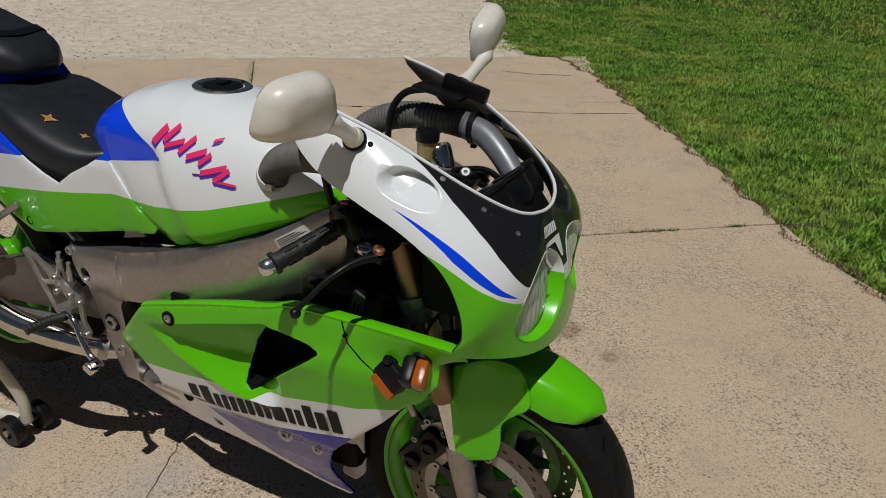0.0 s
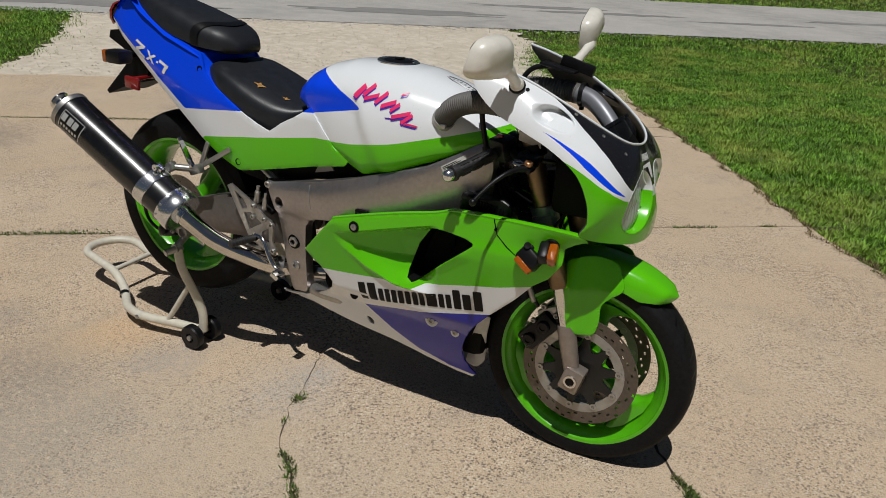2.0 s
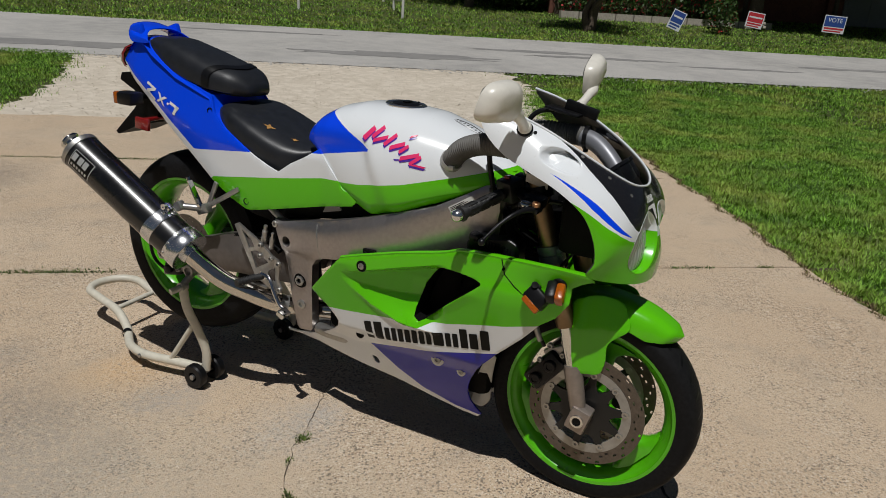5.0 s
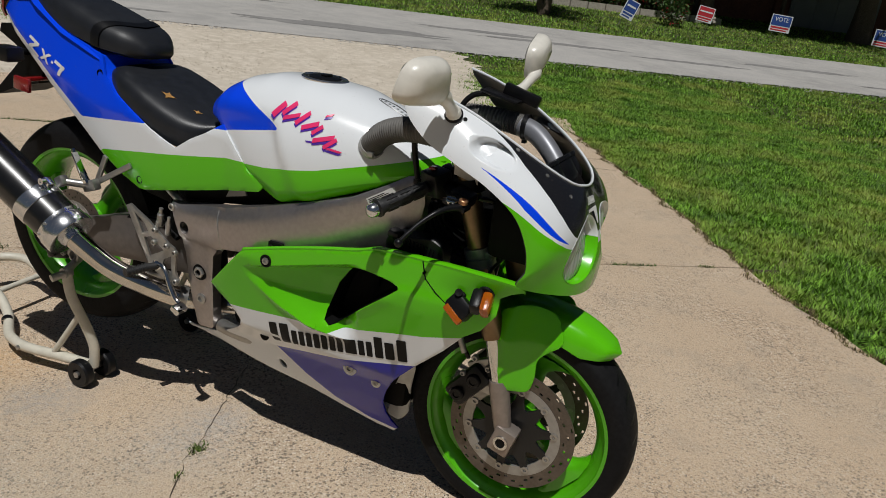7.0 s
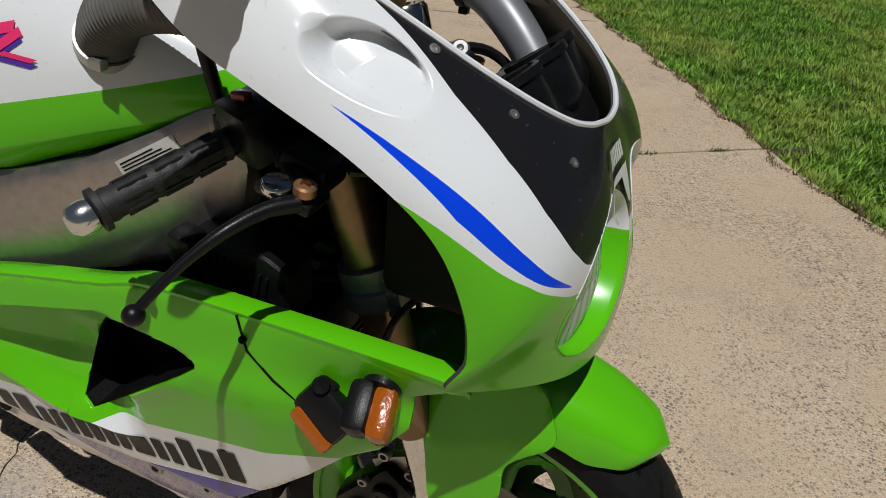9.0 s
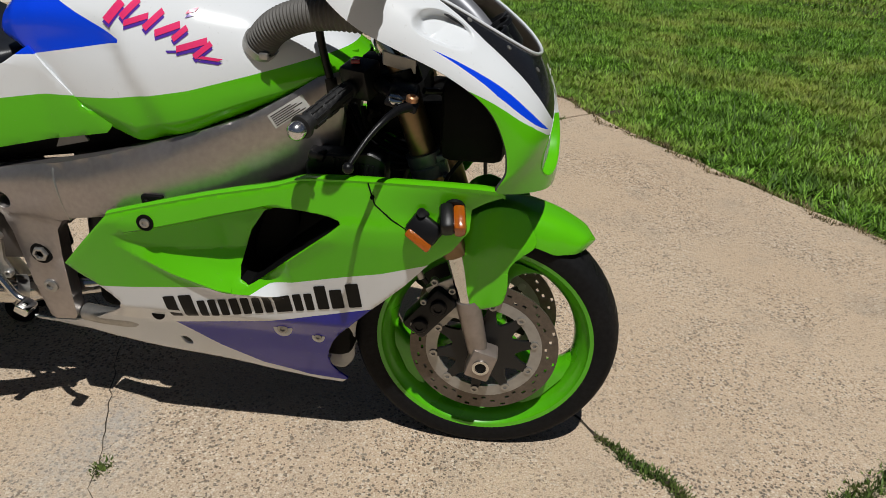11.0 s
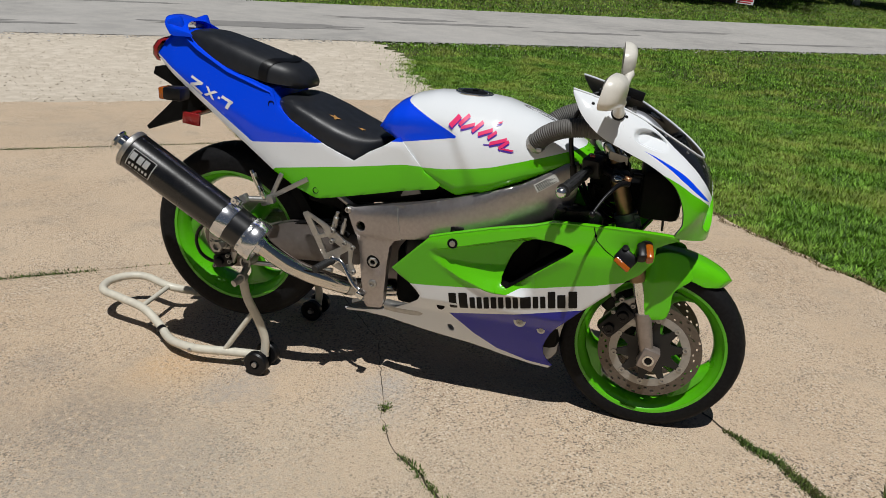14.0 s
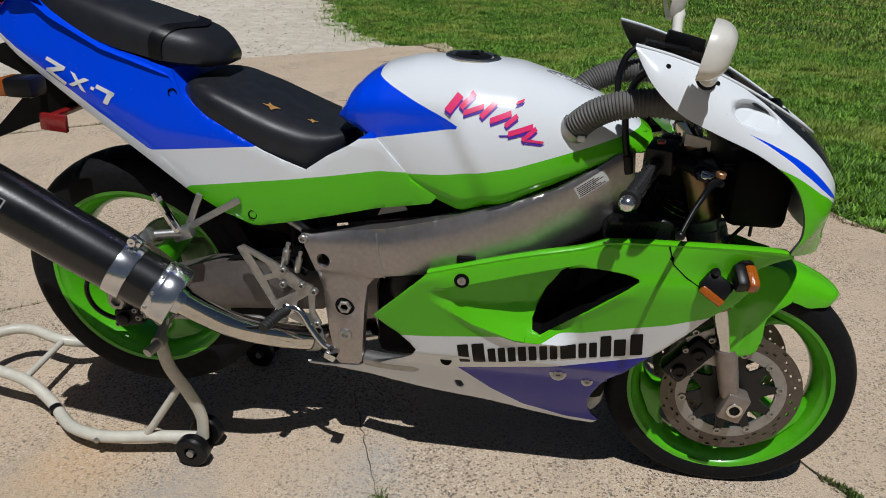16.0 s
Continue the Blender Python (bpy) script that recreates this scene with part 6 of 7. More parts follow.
# hugger and inner mudguard, shock linkage
bm = bmesh.new()
rows = []
for i in range(17):
    th = radians(8 + 62 * i / 16)
    rows.append([Vector((RX + rr * math.cos(th), y, RZ + rr * math.sin(th))) for y, rr in ((-.105, .315), (-.100, .348), (-.07, .360), (0, .364), (.07, .360), (.100, .348), (.105, .315))])
add_rows(bm, rows)
part("rear_mudguard", bm, M_DARK, bike)
bm = bmesh.new()
add_box(bm, (-.40, 0, .70), (.20, .20, .13), Matrix.Rotation(radians(8), 3, 'Y'), .02)
add_box(bm, (-.17, 0, .74), (.36, .22, .10), Matrix.Rotation(radians(-9), 3, 'Y'), .02)
add_tube(bm, [(-.33, 0, .68), (-.30, 0, .42)], .03, 14)
part("inner_mudguard", bm, M_DARK, bike)
bm = bmesh.new()
add_tube(bm, [(-.325, -.128, .665), (-.395, -.12, .705)], .011, 10)
add_tube(bm, [(-.325, .128, .665), (-.395, .12, .705)], .011, 10)
for s in (1, -1):
    add_tube(bm, [(-.395, -.12 * s, .705), (-.62, -.11 * s, .90), (-.92, -.06 * s, 1.05)], .012, 10)
part("subframe", bm, M_STEEL, bike, "grey steel subframe tubes")

bm = bmesh.new()
add_plate(bm, [(-.150, .728), (-.082, .745), (-.098, .775), (-.128, .772)], -.150, -.144)
add_bolt(bm, (-.112, -.150, .760), .008, 1, .006)
part("tank_bracket", bm, M_CLAMP, bike)

# rearset plate with brake pedal and peg
bm = shell([(-.484, .632), (-.468, .640), (-.400, .605), (-.330, .555), (-.306, .545), (-.300, .520), (-.305, .478), (-.292, .450), (-.302, .432), (-.322, .432), (-.385, .462), (-.405, .478)], lambda x, z: .178, .007, .02,
           [[(-.452, .618), (-.415, .595), (-.402, .572), (-.424, .565)], [(-.418, .552), (-.392, .560), (-.345, .530), (-.398, .500)], [(-.345, .502), (-.318, .520), (-.318, .468), (-.355, .472)]], 1)
plate = part("rearset_plate", bm, M_STEEL, bike, "grey cut-out footrest plate")
for p in ((-.300, .535), (-.297, .448), (-.372, .585), (-.375, .548), (-.330, .548)):
    bm = bmesh.new()
    add_bolt(bm, (p[0], -.180, p[1]), .009, 1, .008)
    part("plate_bolt", bm, M_STEEL, plate)
for p, r in (((-.370, .612), .010), ((-.342, .592), .008), ((-.385, .570), .007)):
    bm = bmesh.new()
    add_lathe(bm, [(r, -.02), (r, .02), (r * .6, .024), (r * .6, .04)], (p[0], -.162, p[1]), (.3, -.2, 1), 10)
    part("rod_joint", bm, M_STEEL, plate)
bm = bmesh.new()
add_tube(bm, spline([(-.335, -.130, .58), (-.355, -.125, .62), (-.36, -.12, .68), (-.35, -.11, .74)]), .009, 8)
add_tube(bm, spline([(-.36, -.13, .60), (-.42, -.12, .585), (-.52, -.12, .575), (-.60, -.115, .54)]), .0075, 8)
add_box(bm, (-.335, -.125, .600), (.05, .03, .07), None, .006)
add_tube(bm, [(-.375, -.135, .585), (-.33, -.135, .56)], .011, 10)
part("rear_master_cylinder", bm, M_DARK, bike)
bm = bmesh.new()
add_tube(bm, [(-.372, -.180, .476), (-.386, -.205, .475), (-.400, -.262, .473)], [.011, .012, .0115], 12)
for k in range(7):
    add_lathe(bm, [(.0118, -.002), (.0138, 0), (.0118, .002)], Vector((-.386, -.200, .475)).lerp(Vector((-.400, -.262, .473)), k / 6), (-.22, -.97, 0), 12)
part("foot_peg", bm, M_RUBBER, bike, "black ribbed foot peg")
bm = bmesh.new()
add_tube(bm, spline([(-.372, -.172, .482), (-.340, -.180, .478), (-.312, -.190, .440), (-.285, -.196, .405), (-.262, -.198, .392)]), [.013, .011, .0095, .009, .0085, .008, .0078, .0078, .0078, .0078, .0078, .0078, .0078, .0078, .0078, .0078, .0078, .0078, .0078, .0078, .0078, .0078, .0078, .0078, .0078][:25], 12)
add_box(bm, (-.256, -.212, .388), (.030, .040, .020), Matrix.Rotation(radians(30), 3, 'Y'), .005)
add_lathe(bm, [(.019, 0), (.019, .012), (.012, .014), (.006, .014), (0, .01)], (-.372, -.165, .478), (0, -1, 0), 16)
part("brake_pedal", bm, M_CHROME, bike, "bright metal brake pedal")
# passenger peg, folded up on its bracket
bm = bmesh.new()
a, b, c = (-.475, -.165, .745), (-.560, -.165, .757), (-.600, -.178, .672)
add_box(bm, (Vector(a) + Vector(c)) / 2, (.165, .008, .016), Matrix.Rotation(-math.atan2(.073, .125), 3, 'Y'), .002)
add_box(bm, (Vector(b) + Vector(c)) / 2, (.095, .008, .016), Matrix.Rotation(-math.atan2(.085, .040), 3, 'Y'), .002)
add_box(bm, (-.606, -.186, .664), (.05, .026, .032), Matrix.Rotation(radians(-20), 3, 'Y'), .005)
br = part("peg_bracket", bm, M_STEEL, bike, "forked grey peg bracket")
bm = bmesh.new()
add_tube(bm, [(-.612, -.196, .672), (-.640, -.200, .730), (-.655, -.202, .765)], [.011, .009, .006], 8)
for k in range(8):
    add_box(bm, Vector((-.618, -.196, .685)).lerp(Vector((-.648, -.202, .750)), k / 7) + Vector((.006, -.004, .002)), (.010, .018, .0045), Matrix.Rotation(radians(62), 3, 'Y'), 0)
part("passenger_peg", bm, M_CHROME, br, "bright serrated passenger peg folded up")
bm = bmesh.new()
add_box(bm, (-.668, -.232, .672), (.032, .026, .030), Matrix.Rotation(radians(-30), 3, 'Y'), .006)
add_tube(bm, [(-.668, -.232, .672), (-.610, -.19, .665)], .011, 10)
part("muffler_hanger", bm, M_STEEL, br)

# plate hanger, rear indicators, side reflector
bm = bmesh.new()
va = [(-.90, 1.00), (-.985, 1.065), (-1.075, 1.055), (-1.085, 1.030), (-1.02, 1.000), (-.985, .975), (-1.03, .93), (-1.130, .842), (-1.120, .832), (-1.02, .872), (-.93, .895), (-.90, .94)]
add_plate(bm, va, -.085, .085)
part("plate_hanger", bm, M_DARK, bike, "black plate hanger under the tail")
for s in (1, -1):
    bm = bmesh.new()
    add_tube(bm, [(-.96, -.04 * s, .985), (-.962, -.13 * s, .985)], .011, 10)
    add_box(bm, (-.945, -.165 * s, .985), (.070, .060, .044), None, .010)
    ri = part("rear_indicator", bm, M_BLACK, bike, "black rear indicator with amber lens")
    bm = bmesh.new()
    add_box(bm, (-.985, -.165 * s, .985), (.020, .056, .040), None, .005)
    part("amber_lens", bm, M_AMBER, ri)
    bm = bmesh.new()
    add_box(bm, (-.893, -.165 * s, .905), (.064, .012, .040), Matrix.Rotation(radians(5), 3, 'Y'), .003)
    add_box(bm, (-.905, -.105 * s, .915), (.02, .12, .012), None, .002)
    part("side_reflector", bm, M_RED, bike, "dark red side reflector")


# ---- paddock stand ----
stand = thing("paddock_stand", "cream-painted tubular rear paddock stand on small black wheels", "stand")


bm = bmesh.new()
loop = spline([(-.655, -.185, .060), (-.76, -.200, .060), (-.90, -.221, .057), (-1.00, -.200, .052), (-1.06, -.165, .050), (-1.13, -.115, .065), (-1.22, -.085, .105), (-1.34, -.070, .125), (-1.43, -.045, .130), (-1.470, .03, .130), (-1.44, .11, .130), (-1.37, .145, .125), (-1.25, .125, .110), (-1.17, .165, .085), (-1.10, .220, .060), (-.95, .265, .056), (-.80, .285, .056), (-.655, .30, .060)], 8)
add_tube(bm, loop, .0165, 14)
part("main_tube", bm, M_STAND, stand, "bent cream tube, scuffed")
for s, y, top in ((1, -.180, -.212), (-1, .295, .235)):
    bm = bmesh.new()
    add_tube(bm, spline([(-.640, y, .058), (-.637, y, .130), (-.655, (y + top) / 2, .215), (-.684, top, .300), (-.698, top, .378)]), .0155, 14)
    part("upright", bm, M_STAND, stand)
    bm = bmesh.new()
    add_tube(bm, [(-.790, y - .025 * s, .064), (-.668, (y + top) / 2, .240)], .010, 10)
    part("brace", bm, M_STAND, stand)
    bm = bmesh.new()
    add_tube(bm, [(-.696, top, .374), (-.708, top - .045 * s, .366)], .012, 12)
    add_tube(bm, [(-.698, top, .380), (-.705, top + .06 * s, .408)], .012, 12)
    add_lathe(bm, [(.017, -.012), (.017, .012)], (-.698, top, .374), (0, 1, 0), 14)
    part("hook", bm, M_STEEL, stand)
    for dy in (-.040, .045):
        bm = bmesh.new()
        add_lathe(bm, [(.018, -.016), (.040, -.016), (.045, -.010), (.045, .010), (.040, .016), (.018, .016), (.014, .010), (.014, -.010)], (-.652, y + dy, .046), (0, 1, 0), 32, True)
        wh = part("wheel", bm, M_BLACK, stand, "small black plastic wheel")
        bm = bmesh.new()
        add_lathe(bm, [(.010, -.020), (.010, .020)], (-.652, y + dy, .046), (0, 1, 0), 12)
        for k in range(5):
            a = 2 * math.pi * k / 5
            add_tube(bm, [(-.652 + .010 * math.cos(a), y + dy, .046 + .010 * math.sin(a)), (-.652 + .019 * math.cos(a), y + dy, .046 + .019 * math.sin(a))], .003, 6)
        part("wheel_hub", bm, M_STEEL, wh)
    bm = bmesh.new()
    add_lathe(bm, [(.010, -.045), (.010, .045)], (-.652, y, .046), (0, 1, 0), 12)
    part("wheel_axle", bm, M_STEEL, stand)
    bm = bmesh.new()
    add_lathe(bm, [(.008, 0), (.008, .006), (.004, .008), (0, .008)], (-.915, (-.236 if s > 0 else .29), .056), (0, -s, 0), 10)
    part("joint_bolt", bm, M_STEEL, stand)
bm = bmesh.new()
add_tube(bm, [(-1.229, -.084, .108), (-1.245, .125, .110)], .010, 10)
part("crossbar", bm, M_STAND, stand)
bm = bmesh.new()
add_lathe(bm, [(.0170, -.008), (.0185, -.008), (.0185, .008), (.0170, .008)], (-1.10, -.139, .058), (-.75, .55, .15), 16, True)
part("rubber_band", bm, M_BLACK, stand)
# ---- ground: the drive runs along n towards the road, which runs along a ----
def an(a, n):
    return (.787 * a - .616 * n, .616 * a + .787 * n)


def rise(n):
    return 0.0 if n < 7 else (n - 7) * .05 if n < 19 else .6 + (n - 19) * .09 if n < 40 else 2.49 + (n - 40) * .02


def lay(name, a_edges, ns, up, mat_, label, kind, category="", wob=0.0, seed=0):
    """A strip of ground between two broken lines over n."""
    rnd = random.Random(seed)
    bm = bmesh.new()
    rows = []
    for n in ns:
        lo, hi = a_edges(n)
        lo += rnd.uniform(-wob, wob)
        hi += rnd.uniform(-wob, wob)
        rows.append([Vector((*an(lo + (hi - lo) * k / 16, n), rise(n) + up)) for k in range(17)])
    add_rows(bm, rows)
    bm.normal_update()
    for f in bm.faces:
        if f.normal.z < 0:
            f.normal_flip()
    ob = part(name, bm, mat_, None, "", 60)
    return tagged(ob, label, category, "", kind)


bm = bmesh.new()
axis_a = [-400, -120, -60, -30, -15, -8, -4, 0, 3, 6, 10, 15, 22, 30, 45, 70, 130, 400]
axis_n = [-300, -80, -30, -12, -6, 0, 3, 6, 7, 8, 10, 12, 14, 16, 18, 19, 21, 24, 28, 34, 40, 60, 120, 600]
add_rows(bm, [[Vector((*an(a, n), rise(n) - .045)) for a in axis_a] for n in axis_n])
for f in bm.faces:
    f.normal_update()
    if f.normal.z < 0:
        f.normal_flip()
ground = tagged(part("ground", bm, M_SOIL, None, "", 60), "mown lawn ground rising gently beyond the road", "ground", "", "structure")
lay("gravel_apron", lambda n: (interp(n, [5.9, 6.6, 7.2, 8.4, 12], [-4.2, -3.75, -3.65, -3.65, -4.3]), interp(n, [5.9, 6.8, 8, 9.4, 12], [2.9, 2.85, 2.95, 3.4, 3.4])), np.linspace(5.9, 11.9, 50), -.022, M_GRAVEL, "pale sandy gravel apron between drive and road", "structure", "ground", .10, 3)
lay("road", lambda n: (-120, 120), [11.35, 11.6, 12.5, 14, 16, 17.9, 18.25], -.012, M_ROAD, "old light grey asphalt road, cracked and patched", "structure", "road")


# driveway slabs with open joints
drive = tagged(new("driveway"), "tan exposed-aggregate concrete driveway in cracked slabs", "driveway", "", "structure")


def drive_edge(n):
    return interp(n, [-8, -1, -.3, .5, 1.1, 1.5, 2.2, 2.95, 3.7, 5.06, 6.1], [2.30, 2.52, 2.57, 2.57, 2.58, 2.64, 2.78, 2.88, 2.96, 3.15, 3.45])


def slab(a0, a1, n0, n1, seed, end_wob=0.0, leg=None):
    """One slab: a1 None follows the lawn edge. Worn arrises, slightly uneven outline."""
    rnd = random.Random(seed)
    bm = bmesh.new()
    ns = np.linspace(n0, n1, max(4, int((n1 - n0) / .12)))
    def w():
        return rnd.uniform(-.004, .004)
    left = [(a0 + w(), n) for n in ns]
    right = [((drive_edge(n) + rnd.uniform(-.018, .018)) if a1 is None else a1 + w(), n) for n in ns]
    am = np.linspace(0, 1, max(4, int(abs((3 if a1 is None else a1) - a0) / .15)))[1:-1]
    top = [(left[-1][0] + (right[-1][0] - left[-1][0]) * t, n1 + w() + rnd.uniform(-end_wob, end_wob)) for t in am]
    bot = [(left[0][0] + (right[0][0] - left[0][0]) * t, n0 + w()) for t in am]
    ring = bot + right + top[::-1] + left[::-1]
    ring = [left[0]] + ring[:-1]
    if leg:                                # an L-shaped slab: its leg runs back beside the smaller one
        ring = bot + right + [(leg[0] + (right[-1][0] - leg[0]) * t, n1) for t in np.linspace(1, 0, 60)[1:]] + [(leg[0], leg[1]), (a0, leg[1])] + [(a0 + w(), n) for n in np.linspace(leg[1], n0, 50)[1:]]
    up = [bm.verts.new((*an(*p), 0)) for p in ring]
    c = (sum(p[0] for p in ring) / len(ring), sum(p[1] for p in ring) / len(ring))
    mid = []
    for p in ring:
        d = Vector((p[0] - c[0], p[1] - c[1]))
        mid.append(bm.verts.new((*an(p[0] + d.normalized().x * .006, p[1] + d.normalized().y * .006), -.007)))
    low = [bm.verts.new((v.co.x, v.co.y, -.10)) for v in mid]
    bm.faces.new(up)
    k = len(ring)
    for i in range(k):
        j = (i + 1) % k
        bm.faces.new((up[i], mid[i], mid[j], up[j]))
        bm.faces.new((mid[i], low[i], low[j], mid[j]))
    bmesh.ops.recalc_face_normals(bm, faces=bm.faces[:])
    part("slab", bm, M_CONC, drive, "", 30)


G = .008
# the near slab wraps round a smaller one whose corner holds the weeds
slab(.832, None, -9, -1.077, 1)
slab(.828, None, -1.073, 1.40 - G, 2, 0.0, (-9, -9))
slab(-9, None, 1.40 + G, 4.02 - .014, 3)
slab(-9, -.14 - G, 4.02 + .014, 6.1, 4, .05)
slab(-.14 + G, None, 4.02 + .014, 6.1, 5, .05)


# cracks, weeds and loose bits on the drive
def ribbon(name, line, half, parent, up=.0016, seed=1):
    """A thin dirt-filled crack along a ragged line of (a, n)."""
    rnd = random.Random(seed)
    pts = []
    for (a0, n0), (a1, n1) in zip(line, line[1:]):
        k = max(2, int(math.hypot(a1 - a0, n1 - n0) / .03))
        for i in range(k):
            t = i / k
            pts.append(Vector((a0 + (a1 - a0) * t + rnd.uniform(-.006, .006), n0 + (n1 - n0) * t + rnd.uniform(-.006, .006))))
    pts.append(Vector(line[-1]))
    bm = bmesh.new()
    rows = []
    for i, p in enumerate(pts):
        d = (pts[min(i + 1, len(pts) - 1)] - pts[max(i - 1, 0)]).normalized()
        w = half * rnd.uniform(.35, 1.3)
        q = Vector((-d.y, d.x)) * w
        rows.append([Vector((*an(*(p - q)), up)), Vector((*an(*(p + q)), up))])
    add_rows(bm, rows)
    for f in bm.faces:
        f.normal_update()
        if f.normal.z < 0:
            f.normal_flip()
    return part(name, bm, M_DIRT, parent)


ribbon("crack", [(-.20, 1.39), (-.17, .95), (-.144, .334), (-.208, .122), (-.274, -.126)], .0012, drive, seed=4)
ribbon("crack", [(-.274, -.126), (-.303, -.175), (-.319, -.287), (-.324, -.370)], .0016, drive, seed=8)
ribbon("crack", [(-.324, -.370), (-.299, -.435), (-.287, -.518), (-.280, -.609), (-.286, -.682), (-.27, -.80), (-.22, -1.05)], .0040, drive, seed=9)
ribbon("crack", [(.80, -.40), (.798, -.510), (.790, -.577), (.801, -.675), (.806, -.748), (.833, -.805), (.826, -.873), (.815, -.951), (.812, -1.03), (.822, -1.075)], .008, drive, seed=5)
ribbon("crack", [(2.90, 3.62), (2.2, 3.70), (1.2, 3.95), (.3, 4.10)], .006, drive, seed=6)
ribbon("crack", [(2.9, 5.1), (2.5, 5.2), (2.3, 5.32)], .009, drive, seed=7)
bm = bmesh.new()
for n, a0 in ((-1.075, .80), (1.40, -9), (4.02, -9)):
    vs = [bm.verts.new((*an(a, n + d), -.018)) for a, d in ((a0, -.03), (3.1, -.03), (3.1, .03), (a0, .03))]
    bm.faces.new(vs)
vs = [bm.verts.new((*an(-.14 + d, n), -.018)) for d, n in ((-.03, 4.15), (.03, 4.15), (.03, 6.1), (-.03, 6.1))]
bm.faces.new(vs)
part("joint_filling", bm, M_DIRT, drive)


def blades(name, places, heights, widths, lean, mat_, label, seed, category="grass", heading=None):
    """Many single blades as one mesh: places are rows of x, y, z."""
    rng = np.random.default_rng(seed)
    k = len(places)
    th = rng.uniform(0, 2 * np.pi, k) if heading is None else heading
    out = np.stack((np.cos(th), np.sin(th)), 1)
    side = np.stack((-out[:, 1], out[:, 0]), 1) * (widths / 2)[:, None]
    ln = heights * rng.uniform(lean * (.3 if heading is None else .55), lean, k)
    v = np.zeros((k, 3, 3))
    v[:, 0, :2] = places[:, :2] - side
    v[:, 1, :2] = places[:, :2] + side
    v[:, 2, :2] = places[:, :2] + out * ln[:, None]
    v[:, :2, 2] = places[:, None, 2]
    v[:, 2, 2] = places[:, 2] + heights * np.sqrt(np.maximum(.15, 1 - (ln / heights) ** 2))
    me = bpy.data.meshes.new(name)
    me.vertices.add(3 * k)
    me.vertices.foreach_set("co", v.reshape(-1).astype(np.float32))
    me.loops.add(3 * k)
    me.loops.foreach_set("vertex_index", np.arange(3 * k, dtype=np.int32))
    me.polygons.add(k)
    me.polygons.foreach_set("loop_start", np.arange(0, 3 * k, 3, dtype=np.int32))
    me.update()
    me.validate()
    me.materials.append(mat_)
    return tagged(new(name, me), label, category, "", "stuff")


def patchy(a, n, s):
    """Cheap smooth variation over the lawn."""
    return .5 + .25 * np.sin(a * 1.7 * s + 1.3 * np.sin(n * 1.1 * s)) + .25 * np.sin(n * 2.3 * s + 1.7 * np.sin(a * .9 * s + 2))


def to_xyz(a, n, up):
    z = np.where(n < 7, 0, np.where(n < 19, (n - 7) * .05, .6 + (n - 19) * .09))
    return np.stack((.787 * a - .616 * n, .616 * a + .787 * n, z + up), 1)


rng = np.random.default_rng(7)
# near lawn beside the drive: most blades stand in tufts that spread from their middle
EDGE_N, EDGE_A = [-8, -1, -.3, .5, 1.1, 1.5, 2.2, 2.95, 3.7, 5.06, 6.1, 6.8, 7.4, 8.0, 8.6, 9.4, 11, 12], [2.30, 2.50, 2.55, 2.55, 2.56, 2.62, 2.76, 2.86, 2.94, 3.12, 3.10, 2.82, 2.92, 2.88, 3.05, 3.38, 3.42, 3.30]
ca_, cn_ = rng.uniform(2.2, 7.6, 9500), rng.uniform(-4.5, 9.6, 9500)
size_ = rng.uniform(.5, 1.5, 9500) * (.55 + .9 * patchy(ca_, cn_, 2.2))
pick = rng.integers(0, 9500, 520000)
off = rng.normal(0, .036, (520000, 2)) * size_[pick][:, None]
a, n = ca_[pick] + off[:, 0], cn_[pick] + off[:, 1]
h = (.030 + .034 * size_[pick]) * rng.uniform(.5, 1.25, len(a)) * np.exp(-(off ** 2).sum(1) / .012)
la, ln_ = rng.uniform(2.2, 7.6, 260000), rng.uniform(-4.5, 9.6, 260000)
a, n, h = np.concatenate((a, la)), np.concatenate((n, ln_)), np.concatenate((h, rng.uniform(.018, .045, len(la))))
out_ = np.concatenate((np.arctan2(off[:, 1], off[:, 0]) + math.atan2(.616, .787) + rng.normal(0, 1.3, len(off)), rng.uniform(0, 6.283, len(la))))
edge = np.interp(n, EDGE_N, EDGE_A)
fray = .05 * np.sin(n * 9) + .04 * np.sin(n * 23 + 1) + .03 * np.sin(n * 61) + rng.normal(0, .018, len(a))
keep = (a > edge + .005 + fray * .55 + np.where(n > 6, rng.normal(.05, .20, len(a)), 0)) & (rng.uniform(0, 1, len(a)) < np.clip(1.25 - (a - edge) * .13, .4, 1))
a, n, h, out_ = a[keep], n[keep], h[keep], out_[keep]
blades("lawn_near", to_xyz(a, n, -.035), h * .85 + .020, rng.uniform(.008, .0165, len(a)), .99, M_GRASS, "bright green mown lawn grass beside the drive", 11, heading=out_)
# dead thatch along the lawn's edge
n = rng.uniform(-3, 6.1, 9000)
a = np.interp(n, EDGE_N, EDGE_A) + .55 * (.05 * np.sin(n * 9) + .04 * np.sin(n * 23 + 1)) + rng.normal(.010, .013, len(n))
blades("lawn_thatch", to_xyz(a, n, -.006), rng.uniform(.010, .034, len(a)), rng.uniform(.004, .009, len(a)), .97, M_THATCH, "brown dead thatch along the edge of the lawn", 15)
